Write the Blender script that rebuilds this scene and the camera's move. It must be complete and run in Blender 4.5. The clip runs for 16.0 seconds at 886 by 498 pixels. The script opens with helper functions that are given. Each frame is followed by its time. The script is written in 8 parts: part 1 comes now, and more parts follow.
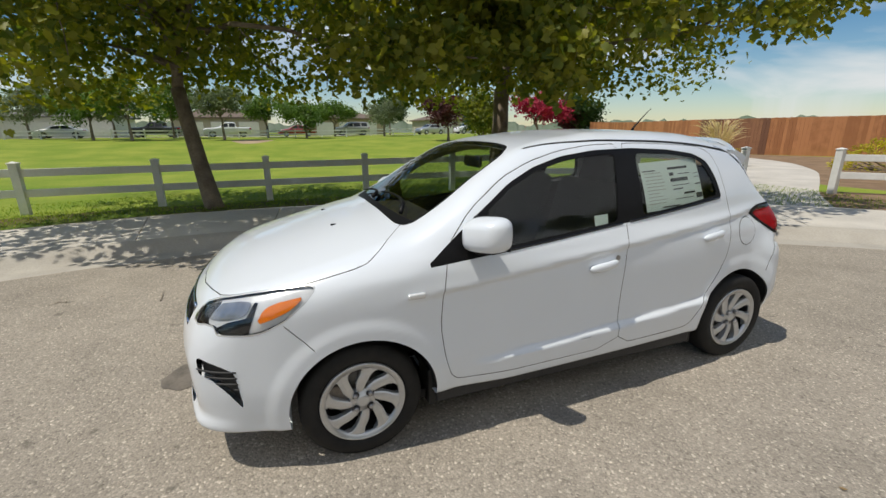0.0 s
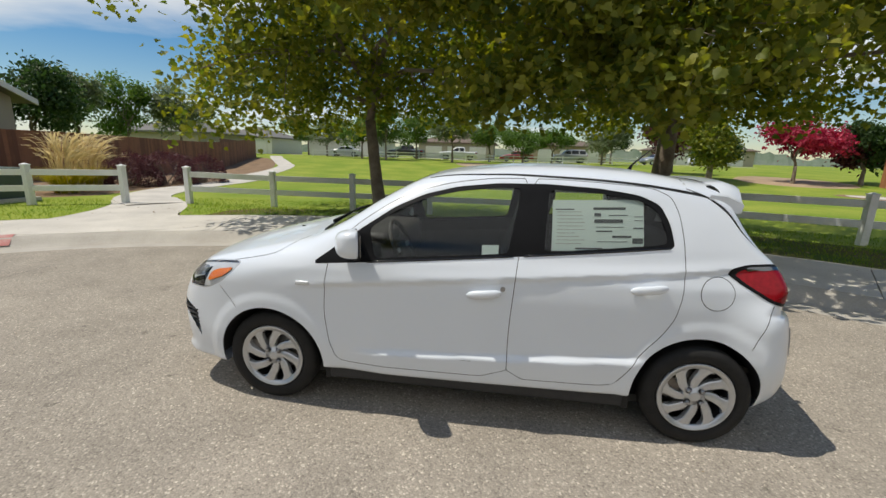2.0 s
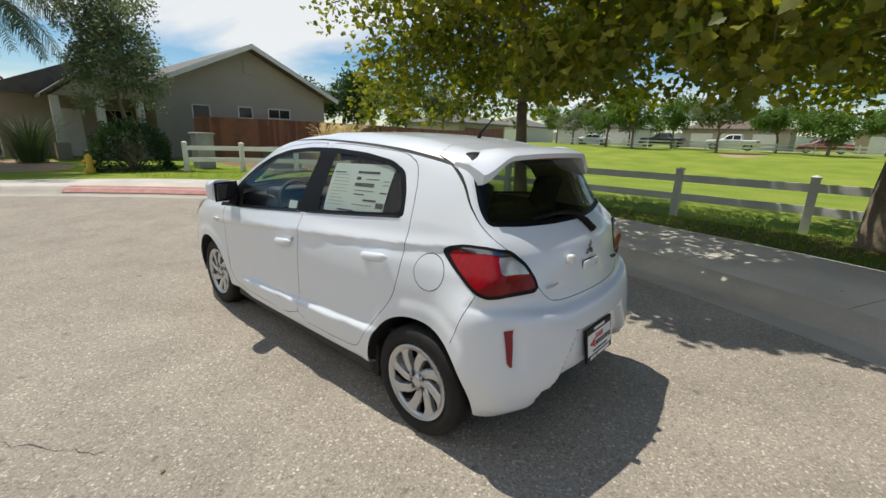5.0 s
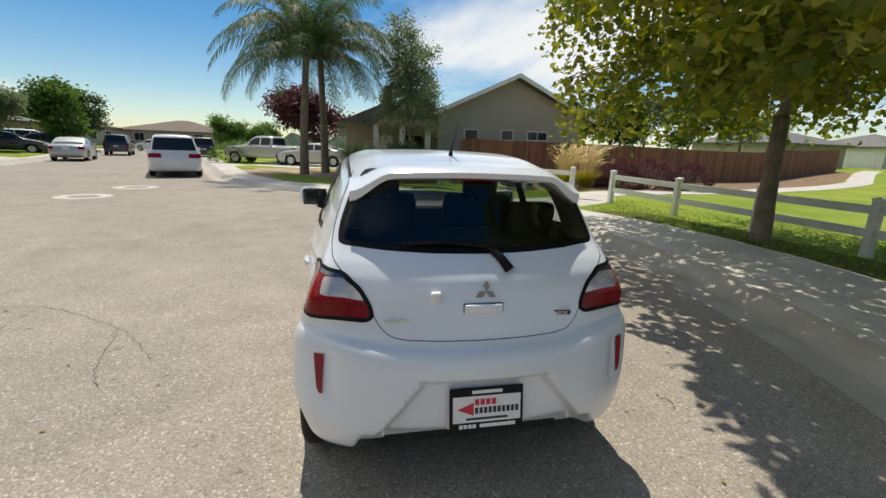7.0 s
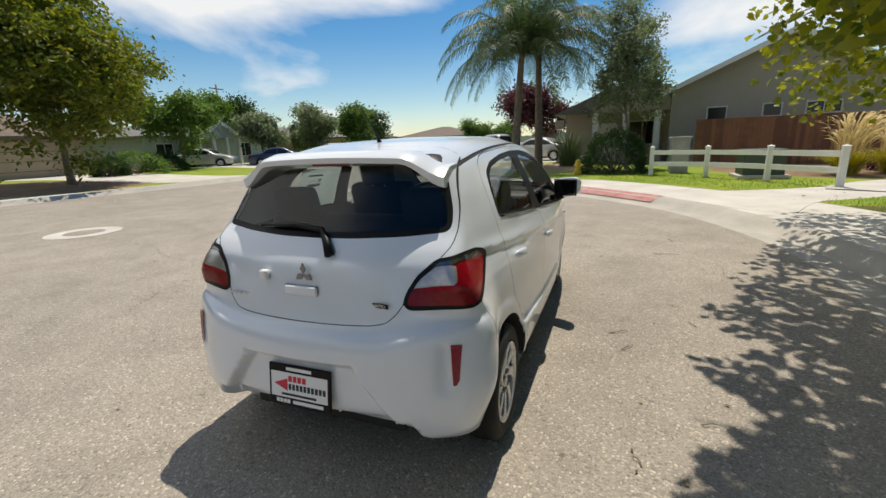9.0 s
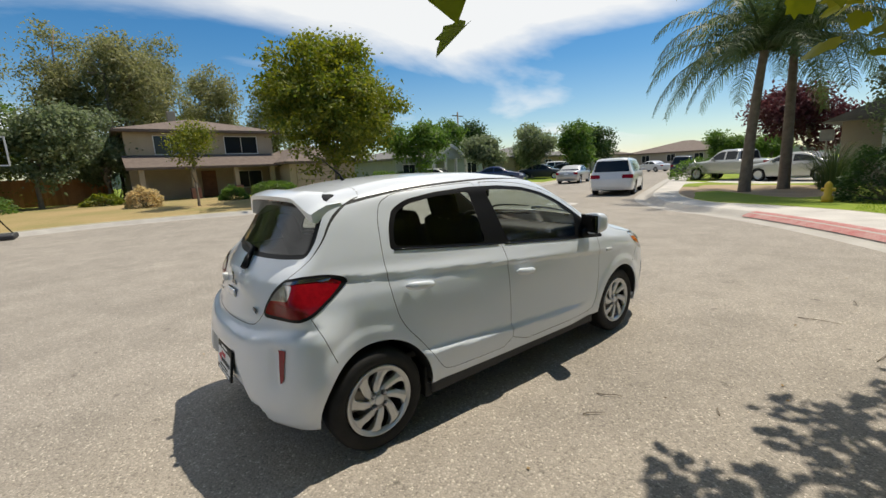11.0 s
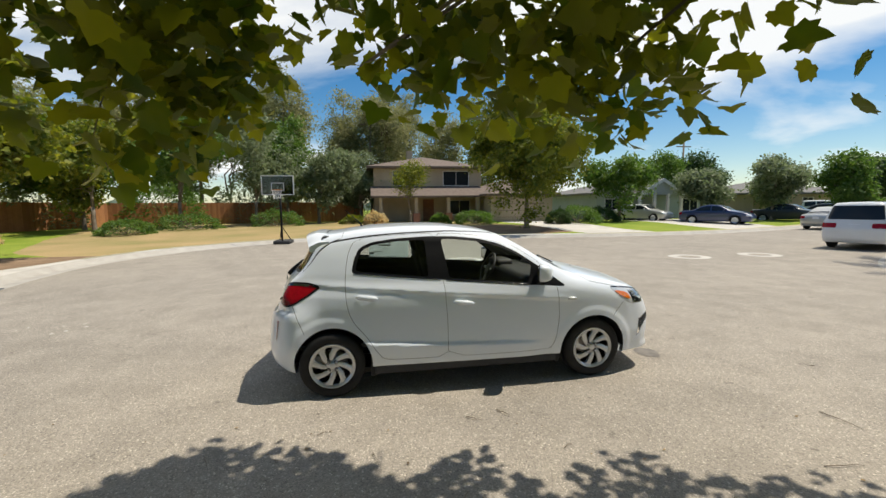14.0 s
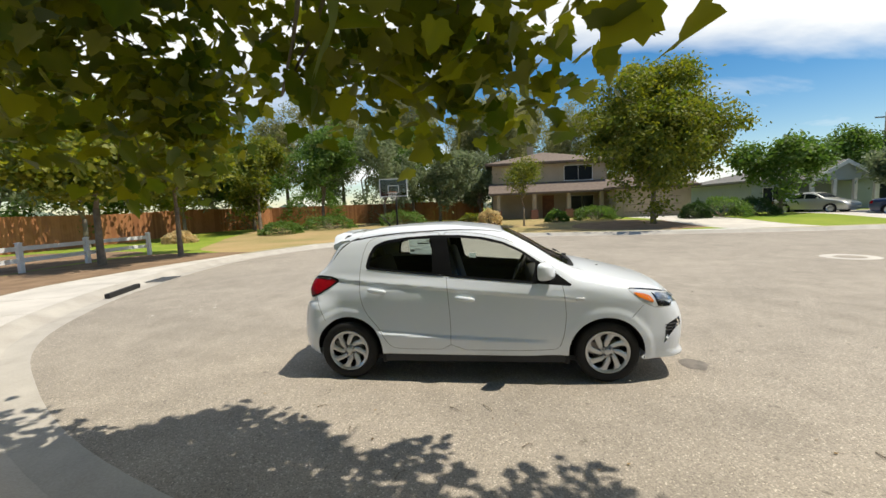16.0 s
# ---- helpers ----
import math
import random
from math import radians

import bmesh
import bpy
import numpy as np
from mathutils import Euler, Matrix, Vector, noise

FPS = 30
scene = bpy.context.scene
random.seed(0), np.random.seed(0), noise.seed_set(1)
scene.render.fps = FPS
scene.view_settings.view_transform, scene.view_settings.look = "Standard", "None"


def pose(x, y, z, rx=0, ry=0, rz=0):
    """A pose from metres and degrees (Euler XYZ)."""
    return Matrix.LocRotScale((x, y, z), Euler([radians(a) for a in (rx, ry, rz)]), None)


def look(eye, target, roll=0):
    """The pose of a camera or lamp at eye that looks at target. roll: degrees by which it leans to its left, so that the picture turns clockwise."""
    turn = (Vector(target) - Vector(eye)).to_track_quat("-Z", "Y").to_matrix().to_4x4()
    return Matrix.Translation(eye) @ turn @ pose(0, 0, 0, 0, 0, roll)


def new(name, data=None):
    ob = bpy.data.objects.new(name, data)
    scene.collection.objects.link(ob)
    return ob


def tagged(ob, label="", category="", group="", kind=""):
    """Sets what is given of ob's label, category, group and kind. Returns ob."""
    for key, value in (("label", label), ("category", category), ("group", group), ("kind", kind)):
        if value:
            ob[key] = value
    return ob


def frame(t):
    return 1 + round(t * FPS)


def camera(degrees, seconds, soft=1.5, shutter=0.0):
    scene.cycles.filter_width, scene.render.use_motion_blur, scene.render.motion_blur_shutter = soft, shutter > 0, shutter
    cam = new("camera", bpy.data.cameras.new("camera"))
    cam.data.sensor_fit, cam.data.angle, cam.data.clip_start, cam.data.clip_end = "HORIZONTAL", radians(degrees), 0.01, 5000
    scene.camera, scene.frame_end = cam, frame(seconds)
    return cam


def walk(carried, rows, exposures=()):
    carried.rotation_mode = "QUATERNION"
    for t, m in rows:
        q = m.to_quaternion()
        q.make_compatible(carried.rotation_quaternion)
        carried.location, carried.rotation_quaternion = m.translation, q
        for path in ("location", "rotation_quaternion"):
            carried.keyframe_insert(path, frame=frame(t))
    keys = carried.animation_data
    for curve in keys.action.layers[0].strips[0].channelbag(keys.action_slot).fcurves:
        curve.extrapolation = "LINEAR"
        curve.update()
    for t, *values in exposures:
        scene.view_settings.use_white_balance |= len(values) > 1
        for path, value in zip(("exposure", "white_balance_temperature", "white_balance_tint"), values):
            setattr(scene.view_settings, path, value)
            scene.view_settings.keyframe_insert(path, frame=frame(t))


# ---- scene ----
cam = camera(92.6, 16.0)
PATH = [
    (0, (-2.49, 1.489, 1.491), (-0.694, 0.795, 0.95), -0.4),
    (0.5, (-2.624, 1.123, 1.457), (-0.752, 0.651, 0.935), 0.3),
    (1, (-2.796, 0.677, 1.497), (-0.869, 0.457, 1.011), 0.8),
    (1.5, (-2.99, 0.302, 1.517), (-1.041, 0.339, 1.071), 1.2),
    (2, (-3.02, -0.139, 1.531), (-1.087, 0.133, 1.095), 1.6),
    (2.5, (-3.059, -0.635, 1.513), (-1.177, -0.144, 1.048), 2.0),
    (3, (-2.922, -1.031, 1.48), (-1.112, -0.337, 0.986), 2.1),
    (3.2, (-2.842, -1.188, 1.497), (-1.063, -0.425, 0.993), 2.2),
    (5.3, (-1.847, -2.711, 1.469), (-0.514, -1.31, 0.956), 1.4),
    (5.5, (-1.662, -2.797, 1.468), (-0.416, -1.318, 0.957), 1.3),
    (6, (-1.308, -3.042, 1.486), (-0.291, -1.392, 0.993), 2.2),
    (6.5, (-0.972, -3.211, 1.493), (-0.262, -1.401, 1.023), 2.7),
    (7, (-0.52, -3.301, 1.503), (-0.118, -1.397, 1.041), 2.0),
    (7.5, (-0.094, -3.4, 1.505), (0.041, -1.461, 1.036), 0.7),
    (8, (0.353, -3.309, 1.473), (0.216, -1.372, 0.995), -0.7),
    (8.5, (0.827, -3.251, 1.467), (0.402, -1.359, 0.979), -1.6),
    (9, (1.18, -3.097, 1.448), (0.482, -1.286, 0.963), -2.2),
    (9.5, (1.557, -2.871, 1.451), (0.589, -1.183, 0.989), -2.6),
    (10, (1.967, -2.694, 1.5), (0.756, -1.162, 1.069), -2.9),
    (10.2, (2.086, -2.589, 1.486), (0.799, -1.116, 1.069), -2.9),
    (12.3, (3.72, -1.792, 1.616), (1.932, -0.944, 1.322), -1.9),
    (12.5, (3.837, -1.693, 1.636), (2.026, -0.895, 1.352), -1.6),
    (13, (4.051, -1.4, 1.632), (2.182, -0.733, 1.379), -0.7),
    (13.5, (4.31, -1.141, 1.641), (2.392, -0.618, 1.418), -0.3),
    (14, (4.46, -0.885, 1.655), (2.5, -0.54, 1.457), -0.6),
    (14.5, (4.478, -0.594, 1.647), (2.492, -0.447, 1.464), -1.3),
    (15, (4.603, -0.296, 1.65), (2.611, -0.32, 1.477), -1.9),
    (15.5, (4.664, -0.022, 1.651), (2.679, -0.189, 1.472), -2.2),
    (16, (4.68, 0.28, 1.654), (2.707, 0.011, 1.458), -2.2),
]
walk(cam, [(t, look(eye, target, roll)) for t, eye, target, roll in PATH], [(0, -0.26, 6750, 8), (3, -0.14, 6750, 8), (6, 0.0, 6800, 8), (8, 0.02, 6950, 9), (10, 0.03, 6950, 9), (12.3, 0.10, 6800, 8), (14, 0.15, 6900, 8), (16, 0.26, 6980, 8)])

# ---- world, sun ----
SUN_EL, SUN_AZ = 65.0, 2.0   # height of the sun; turn from +Y towards -X, in degrees
world = bpy.data.worlds.new("sky")
scene.world = world
world.use_nodes = True


def build_sky():
    nt = world.node_tree
    n, l = nt.nodes, nt.links
    n.clear()
    out = n.new("ShaderNodeOutputWorld")
    bg = n.new("ShaderNodeBackground")
    sky = n.new("ShaderNodeTexSky")
    sky.sky_type = "NISHITA"
    sky.sun_disc = False
    sky.sun_elevation = radians(SUN_EL)
    sky.sun_rotation = radians(-SUN_AZ)
    sky.air_density, sky.dust_density, sky.ozone_density = 1.0, 0.15, 2.4
    tc = n.new("ShaderNodeTexCoord")
    sep = n.new("ShaderNodeSeparateXYZ")
    l.new(tc.outputs["Generated"], sep.inputs[0])
    # flat cloud layer: direction divided by its height
    up = n.new("ShaderNodeMath"); up.operation = "MAXIMUM"; up.inputs[1].default_value = 0.05
    l.new(sep.outputs["Z"], up.inputs[0])
    add = n.new("ShaderNodeMath"); add.operation = "ADD"; add.inputs[1].default_value = 0.12
    l.new(up.outputs[0], add.inputs[0])
    dx = n.new("ShaderNodeMath"); dx.operation = "DIVIDE"
    dy = n.new("ShaderNodeMath"); dy.operation = "DIVIDE"
    l.new(sep.outputs["X"], dx.inputs[0]); l.new(add.outputs[0], dx.inputs[1])
    l.new(sep.outputs["Y"], dy.inputs[0]); l.new(add.outputs[0], dy.inputs[1])
    com = n.new("ShaderNodeCombineXYZ")
    l.new(dx.outputs[0], com.inputs[0]); l.new(dy.outputs[0], com.inputs[1])
    mp = n.new("ShaderNodeMapping")
    mp.inputs["Location"].default_value = CLOUD_SHIFT
    mp.inputs["Scale"].default_value = (0.46, 0.30, 1)
    mp.inputs["Rotation"].default_value = (0, 0, radians(25))
    l.new(com.outputs[0], mp.inputs[0])
    nz = n.new("ShaderNodeTexNoise")
    nz.inputs["Scale"].default_value = 1.0
    nz.inputs["Detail"].default_value = 9
    nz.inputs["Roughness"].default_value = 0.52
    nz.inputs["Distortion"].default_value = 0.35
    l.new(mp.outputs[0], nz.inputs["Vector"])
    rp = n.new("ShaderNodeValToRGB")
    rp.color_ramp.elements[0].position, rp.color_ramp.elements[1].position = 0.47, 0.59
    # more cloud high over the west, clear air low down
    def math_node(op, a, b):
        m = n.new("ShaderNodeMath"); m.operation = op
        for k, v in enumerate((a, b)):
            if isinstance(v, float):
                m.inputs[k].default_value = v
            else:
                l.new(v, m.inputs[k])
        return m.outputs[0]

    def ease(v, a, b, lo, hi):
        m = n.new("ShaderNodeMapRange"); m.interpolation_type = "SMOOTHSTEP"
        for k, q in zip(("From Min", "From Max", "To Min", "To Max"), (a, b, lo, hi)):
            m.inputs[k].default_value = q
        l.new(v, m.inputs["Value"])
        return m.outputs[0]

    west = ease(math_node("ADD", math_node("MULTIPLY", sep.outputs["X"], -0.85), math_node("MULTIPLY", sep.outputs["Y"], 0.35)), 0.15, 0.75, 0.0, 1.0)
    high = ease(sep.outputs["Z"], 0.20, 0.36, 0.0, 0.13)
    low = ease(sep.outputs["Z"], 0.09, 0.20, -0.05, 0.0)
    cover = math_node("ADD", math_node("ADD", nz.outputs["Fac"], math_node("MULTIPLY", west, high)), low)
    l.new(cover, rp.inputs[0])
    # whitish haze towards the horizon
    hz = n.new("ShaderNodeMapRange")
    hz.inputs["From Min"].default_value, hz.inputs["From Max"].default_value = 0.0, 0.22
    hz.inputs["To Min"].default_value, hz.inputs["To Max"].default_value = 0.16, 0.0
    l.new(sep.outputs["Z"], hz.inputs["Value"])
    mx = n.new("ShaderNodeMath"); mx.operation = "MAXIMUM"
    l.new(rp.outputs["Color"], mx.inputs[0]); l.new(hz.outputs[0], mx.inputs[1])
    mul = n.new("ShaderNodeMath"); mul.operation = "MULTIPLY"; mul.inputs[1].default_value = 0.93
    l.new(mx.outputs[0], mul.inputs[0])
    mix = n.new("ShaderNodeMix"); mix.data_type = "RGBA"
    l.new(mul.outputs[0], mix.inputs["Factor"])
    hsv = n.new("ShaderNodeHueSaturation")
    hsv.inputs["Saturation"].default_value, hsv.inputs["Value"].default_value = 1.40, 0.76
    l.new(sky.outputs[0], hsv.inputs["Color"])
    l.new(hsv.outputs[0], mix.inputs[6])
    mix.inputs[7].default_value = CLOUD_COLOUR
    l.new(mix.outputs[2], bg.inputs["Color"])
    bg.inputs["Strength"].default_value = SKY_STRENGTH
    l.new(bg.outputs[0], out.inputs["Surface"])


CLOUD_SHIFT = (1.9, 0.65, 0)
CLOUD_COLOUR = (6.5, 6.7, 7.0, 1)
SKY_STRENGTH = 0.138
build_sky()
sun = new("sun", bpy.data.lights.new("sun", "SUN"))
sun.data.energy, sun.data.angle, sun.data.color = 4.5, radians(0.53), (1.0, 0.95, 0.865)
sd = Vector((-math.sin(radians(SUN_AZ)) * math.cos(radians(SUN_EL)), math.cos(radians(SUN_AZ)) * math.cos(radians(SUN_EL)), math.sin(radians(SUN_EL))))
sun.matrix_world = look(sd * 60, (0, 0, 0))


# ---- materials ----
def mat(name, col, rough=0.6, metal=0.0, var=0.15, scale=8.0, fine=60.0, bump=0.0, col2=None, coat=0.0, spec=0.5, island=False, trans=0.0, lo=0.35, hi=0.65):
    """A principled material whose colour wanders between col and col2 at two sizes, with fine relief."""
    m = bpy.data.materials.new(name)
    m.use_nodes = True
    nt = m.node_tree
    n, l = nt.nodes, nt.links
    b = n["Principled BSDF"]
    b.inputs["Roughness"].default_value = rough
    b.inputs["Metallic"].default_value = metal
    b.inputs["Coat Weight"].default_value = coat
    b.inputs["Coat Roughness"].default_value = 0.03
    b.inputs["Specular IOR Level"].default_value = spec
    c2 = col2 or tuple(c * (1 - var) for c in col)
    tc = n.new("ShaderNodeTexCoord")
    a = n.new("ShaderNodeTexNoise"); a.inputs["Scale"].default_value = scale; a.inputs["Detail"].default_value = 5
    f = n.new("ShaderNodeTexNoise"); f.inputs["Scale"].default_value = fine; f.inputs["Detail"].default_value = 3
    l.new(tc.outputs["Object"], a.inputs["Vector"]); l.new(tc.outputs["Object"], f.inputs["Vector"])
    rp = n.new("ShaderNodeValToRGB")
    rp.color_ramp.elements[0].position, rp.color_ramp.elements[1].position = lo, hi
    rp.color_ramp.elements[0].color, rp.color_ramp.elements[1].color = (*col, 1), (*c2, 1)
    av = n.new("ShaderNodeMath"); av.operation = "MULTIPLY_ADD"; av.inputs[1].default_value = 0.35
    sc = n.new("ShaderNodeMath"); sc.operation = "MULTIPLY"; sc.inputs[1].default_value = 0.65
    l.new(a.outputs["Fac"], sc.inputs[0]); l.new(f.outputs["Fac"], av.inputs[0]); l.new(sc.outputs[0], av.inputs[2])
    if island:
        g = n.new("ShaderNodeNewGeometry")
        ad = n.new("ShaderNodeMath"); ad.operation = "MULTIPLY_ADD"; ad.inputs[1].default_value = 0.5
        off = n.new("ShaderNodeMath"); off.operation = "SUBTRACT"; off.inputs[1].default_value = 0.25
        l.new(g.outputs["Random Per Island"], ad.inputs[0]); l.new(av.outputs[0], off.inputs[0]); l.new(off.outputs[0], ad.inputs[2])
        l.new(ad.outputs[0], rp.inputs[0])
    else:
        l.new(av.outputs[0], rp.inputs[0])
    l.new(rp.outputs[0], b.inputs["Base Color"])
    if bump:
        bp = n.new("ShaderNodeBump"); bp.inputs["Strength"].default_value = min(1, bump); bp.inputs["Distance"].default_value = 0.01
        l.new(f.outputs["Fac"], bp.inputs["Height"]); l.new(bp.outputs[0], b.inputs["Normal"])
    if trans:
        t = n.new("ShaderNodeBsdfTranslucent")
        mxs = n.new("ShaderNodeMixShader"); mxs.inputs[0].default_value = trans
        hs = n.new("ShaderNodeHueSaturation"); hs.inputs["Saturation"].default_value = 1.15; hs.inputs["Value"].default_value = 2.1
        l.new(rp.outputs[0], hs.inputs["Color"]); l.new(hs.outputs[0], t.inputs["Color"])
        l.new(b.outputs[0], mxs.inputs[1]); l.new(t.outputs[0], mxs.inputs[2])
        l.new(mxs.outputs[0], n["Material Output"].inputs["Surface"])
    return m


def glass(name, tint, gloss=1.0):
    """Thin pane: tinted see-through with a mirror share by Fresnel."""
    m = bpy.data.materials.new(name)
    m.use_nodes = True
    n, l = m.node_tree.nodes, m.node_tree.links
    n.remove(n["Principled BSDF"])
    t = n.new("ShaderNodeBsdfTransparent"); t.inputs[0].default_value = (*tint, 1)
    g = n.new("ShaderNodeBsdfGlossy"); g.inputs["Roughness"].default_value = 0.01
    g.inputs["Color"].default_value = (gloss, gloss, gloss, 1)
    lw = n.new("ShaderNodeLayerWeight"); lw.inputs["Blend"].default_value = 0.5
    pw = n.new("ShaderNodeMath"); pw.operation = "POWER"; pw.inputs[1].default_value = 5.0
    fr = n.new("ShaderNodeMath"); fr.operation = "MULTIPLY_ADD"; fr.inputs[1].default_value = 0.90; fr.inputs[2].default_value = 0.04
    l.new(lw.outputs["Facing"], pw.inputs[0]); l.new(pw.outputs[0], fr.inputs[0])
    mx = n.new("ShaderNodeMixShader")
    l.new(fr.outputs[0], mx.inputs[0]); l.new(t.outputs[0], mx.inputs[1]); l.new(g.outputs[0], mx.inputs[2])
    l.new(mx.outputs[0], n["Material Output"].inputs["Surface"])
    return m


M = {}
M["paint"] = mat("white_paint", (0.73, 0.77, 0.825), 0.28, var=0.02, scale=3, fine=900, coat=0.8)
M["seam"] = mat("seam_black", (0.012, 0.012, 0.012), 0.7)
M["trim"] = mat("black_trim", (0.008, 0.008, 0.009), 0.45, var=0.2, scale=20, spec=0.16)
M["plastic"] = mat("grey_black_plastic", (0.03, 0.03, 0.032), 0.62, var=0.25, scale=30, fine=400, bump=0.15)
M["rubber"] = mat("tyre_rubber", (0.012, 0.012, 0.012), 0.72, var=0.3, scale=12, fine=150, bump=0.2, col2=(0.020, 0.019, 0.018), spec=0.3)
M["alloy"] = mat("alloy", (0.56, 0.57, 0.58), 0.27, metal=0.6, var=0.06, scale=30)
M["barrel"] = mat("dark_rim_inside", (0.035, 0.035, 0.037), 0.55, metal=0.3, var=0.3, scale=30)
M["steel"] = mat("brushed_steel", (0.42, 0.42, 0.43), 0.35, metal=1.0, var=0.15, scale=30)
M["rust"] = mat("brake_disc", (0.22, 0.20, 0.18), 0.45, metal=0.8, var=0.3, scale=25)
M["gloss_black"] = mat("gloss_black", (0.008, 0.008, 0.009), 0.12, var=0.2, scale=20, spec=0.6)
M["stain"] = mat("oil_stain", (0.10, 0.088, 0.074), 0.6, var=0.2, scale=9, fine=60, col2=(0.19, 0.165, 0.138))
M["emblem"] = mat("dark_chrome", (0.22, 0.225, 0.235), 0.16, metal=0.9, var=0.1)
M["chrome"] = mat("chrome", (0.55, 0.56, 0.58), 0.10, metal=1.0, var=0.03)
M["cloth"] = mat("seat_cloth", (0.024, 0.020, 0.016), 0.9, var=0.3, scale=40, fine=500, bump=0.3)
M["dash"] = mat("dash_plastic", (0.026, 0.022, 0.018), 0.6, var=0.2, scale=25, fine=300, bump=0.2)
M["liner"] = mat("headliner", (0.30, 0.29, 0.27), 0.9, var=0.1, scale=20)
M["glass"] = glass("car_glass", (0.86, 0.91, 0.885))
M["glass_rear"] = glass("privacy_glass", (0.76, 0.81, 0.79))
M["glass_screen"] = glass("windscreen_glass", (0.62, 0.70, 0.66))
M["glass_back"] = glass("back_glass", (0.56, 0.60, 0.60))
M["lens"] = glass("clear_lens", (0.92, 0.93, 0.94))
M["red_lens"] = mat("red_lens", (0.31, 0.005, 0.012), 0.20, var=0.25, scale=30, spec=0.3)
M["reflector"] = mat("red_reflector", (0.27, 0.008, 0.022), 0.25, var=0.25, scale=60)
M["dark_red"] = mat("dark_red_lens", (0.21, 0.005, 0.009), 0.20, var=0.25, scale=30, spec=0.3)
M["amber"] = mat("amber_lens", (0.85, 0.20, 0.01), 0.15, var=0.15, scale=30, coat=0.6)
M["reverse"] = mat("reverse_lens", (0.62, 0.58, 0.56), 0.15, metal=0.5, var=0.35, scale=14)
M["bowl"] = mat("lamp_bowl", (0.55, 0.56, 0.57), 0.22, metal=0.7, var=0.45, scale=22)
M["silver"] = mat("lamp_silver", (0.72, 0.73, 0.74), 0.25, metal=0.25, var=0.1, scale=20)
M["paper"] = mat("paper", (0.66, 0.74, 0.70), 0.7, var=0.03, scale=8, trans=0.25)
M["ink"] = mat("ink", (0.04, 0.045, 0.045), 0.8)
M["plate_white"] = mat("plate_white", (0.78, 0.79, 0.80), 0.5, var=0.02)
M["sign_red"] = mat("sign_red", (0.58, 0.03, 0.06), 0.5, var=0.05)

M["concrete"] = mat("concrete", (0.60, 0.56, 0.50), 0.85, var=0.2, scale=1.3, fine=45, bump=0.25, col2=(0.44, 0.41, 0.365))
M["kerb"] = mat("kerb_concrete", (0.45, 0.42, 0.37), 0.85, scale=2.0, fine=50, bump=0.3, col2=(0.34, 0.31, 0.27))
M["red_kerb"] = mat("red_kerb_paint", (0.42, 0.12, 0.11), 0.8, scale=5, fine=40, col2=(0.45, 0.27, 0.24), bump=0.2)
M["grass"] = mat("lawn", (0.145, 0.225, 0.026), 0.9, scale=0.45, fine=14, bump=0.6, col2=(0.285, 0.320, 0.055), spec=0.1)
M["blade"] = mat("grass_blade", (0.11, 0.20, 0.022), 0.7, scale=3, fine=30, col2=(0.25, 0.31, 0.045), spec=0.2, trans=0.3, island=True)
M["dry_grass"] = mat("dry_lawn", (0.42, 0.295, 0.150), 0.95, scale=0.30, fine=18, bump=0.6, col2=(0.24, 0.215, 0.085), spec=0.1)
M["mulch"] = mat("bark_mulch", (0.29, 0.20, 0.128), 0.95, scale=2, fine=25, bump=0.9, col2=(0.18, 0.12, 0.078), spec=0.1)
# thin grass and soil; part of the trees' shade is in its dark green
M["verge"] = mat("thin_shade_verge", (0.075, 0.135, 0.02), 0.95, scale=0.9, fine=22, bump=0.7, col2=(0.13, 0.09, 0.045), spec=0.1)
M["bark"] = mat("bark", (0.26, 0.215, 0.16), 0.9, scale=5, fine=28, bump=0.8, col2=(0.145, 0.112, 0.082))
M["palm_bark"] = mat("palm_bark", (0.24, 0.19, 0.145), 0.9, scale=5, fine=28, bump=0.8, col2=(0.14, 0.105, 0.08))
M["vinyl"] = mat("white_vinyl", (0.80, 0.80, 0.79), 0.5, scale=3, fine=20, col2=(0.70, 0.69, 0.67))
M["stucco"] = mat("stucco", (0.40, 0.36, 0.29), 0.9, scale=1.2, fine=70, bump=0.4, col2=(0.36, 0.32, 0.26))
M["stucco2"] = mat("tan_stucco", (0.44, 0.36, 0.26), 0.9, scale=1.2, fine=70, bump=0.4, col2=(0.38, 0.31, 0.22))
M["siding"] = mat("grey_siding", (0.36, 0.40, 0.42), 0.8, scale=1.2, fine=50, bump=0.2, col2=(0.31, 0.35, 0.37))
M["shingle"] = mat("shingle", (0.20, 0.19, 0.175), 0.9, scale=3, fine=30, bump=0.7, col2=(0.13, 0.125, 0.115))
M["shingle2"] = mat("brown_shingle", (0.19, 0.145, 0.115), 0.9, scale=3, fine=30, bump=0.7, col2=(0.13, 0.095, 0.075))
M["white_trim"] = mat("white_trim", (0.74, 0.73, 0.70), 0.6, scale=4, fine=30, col2=(0.66, 0.65, 0.62))
M["pane"] = mat("dark_pane", (0.025, 0.03, 0.035), 0.06, var=0.3, scale=1.0, spec=0.35)
M["wood_brown"] = mat("stained_fence", (0.27, 0.125, 0.064), 0.85, scale=3, fine=30, bump=0.4, col2=(0.165, 0.075, 0.042), island=True)
M["wood_orange"] = mat("cedar_fence", (0.46, 0.20, 0.085), 0.85, scale=3, fine=30, bump=0.4, col2=(0.33, 0.135, 0.055), island=True)
M["dirt"] = mat("dry_dirt", (0.42, 0.30, 0.19), 0.95, scale=0.8, fine=20, bump=0.6, col2=(0.30, 0.22, 0.14))
M["brick"] = mat("edging_brick", (0.30, 0.15, 0.11), 0.9, scale=8, fine=40, bump=0.4, island=True)
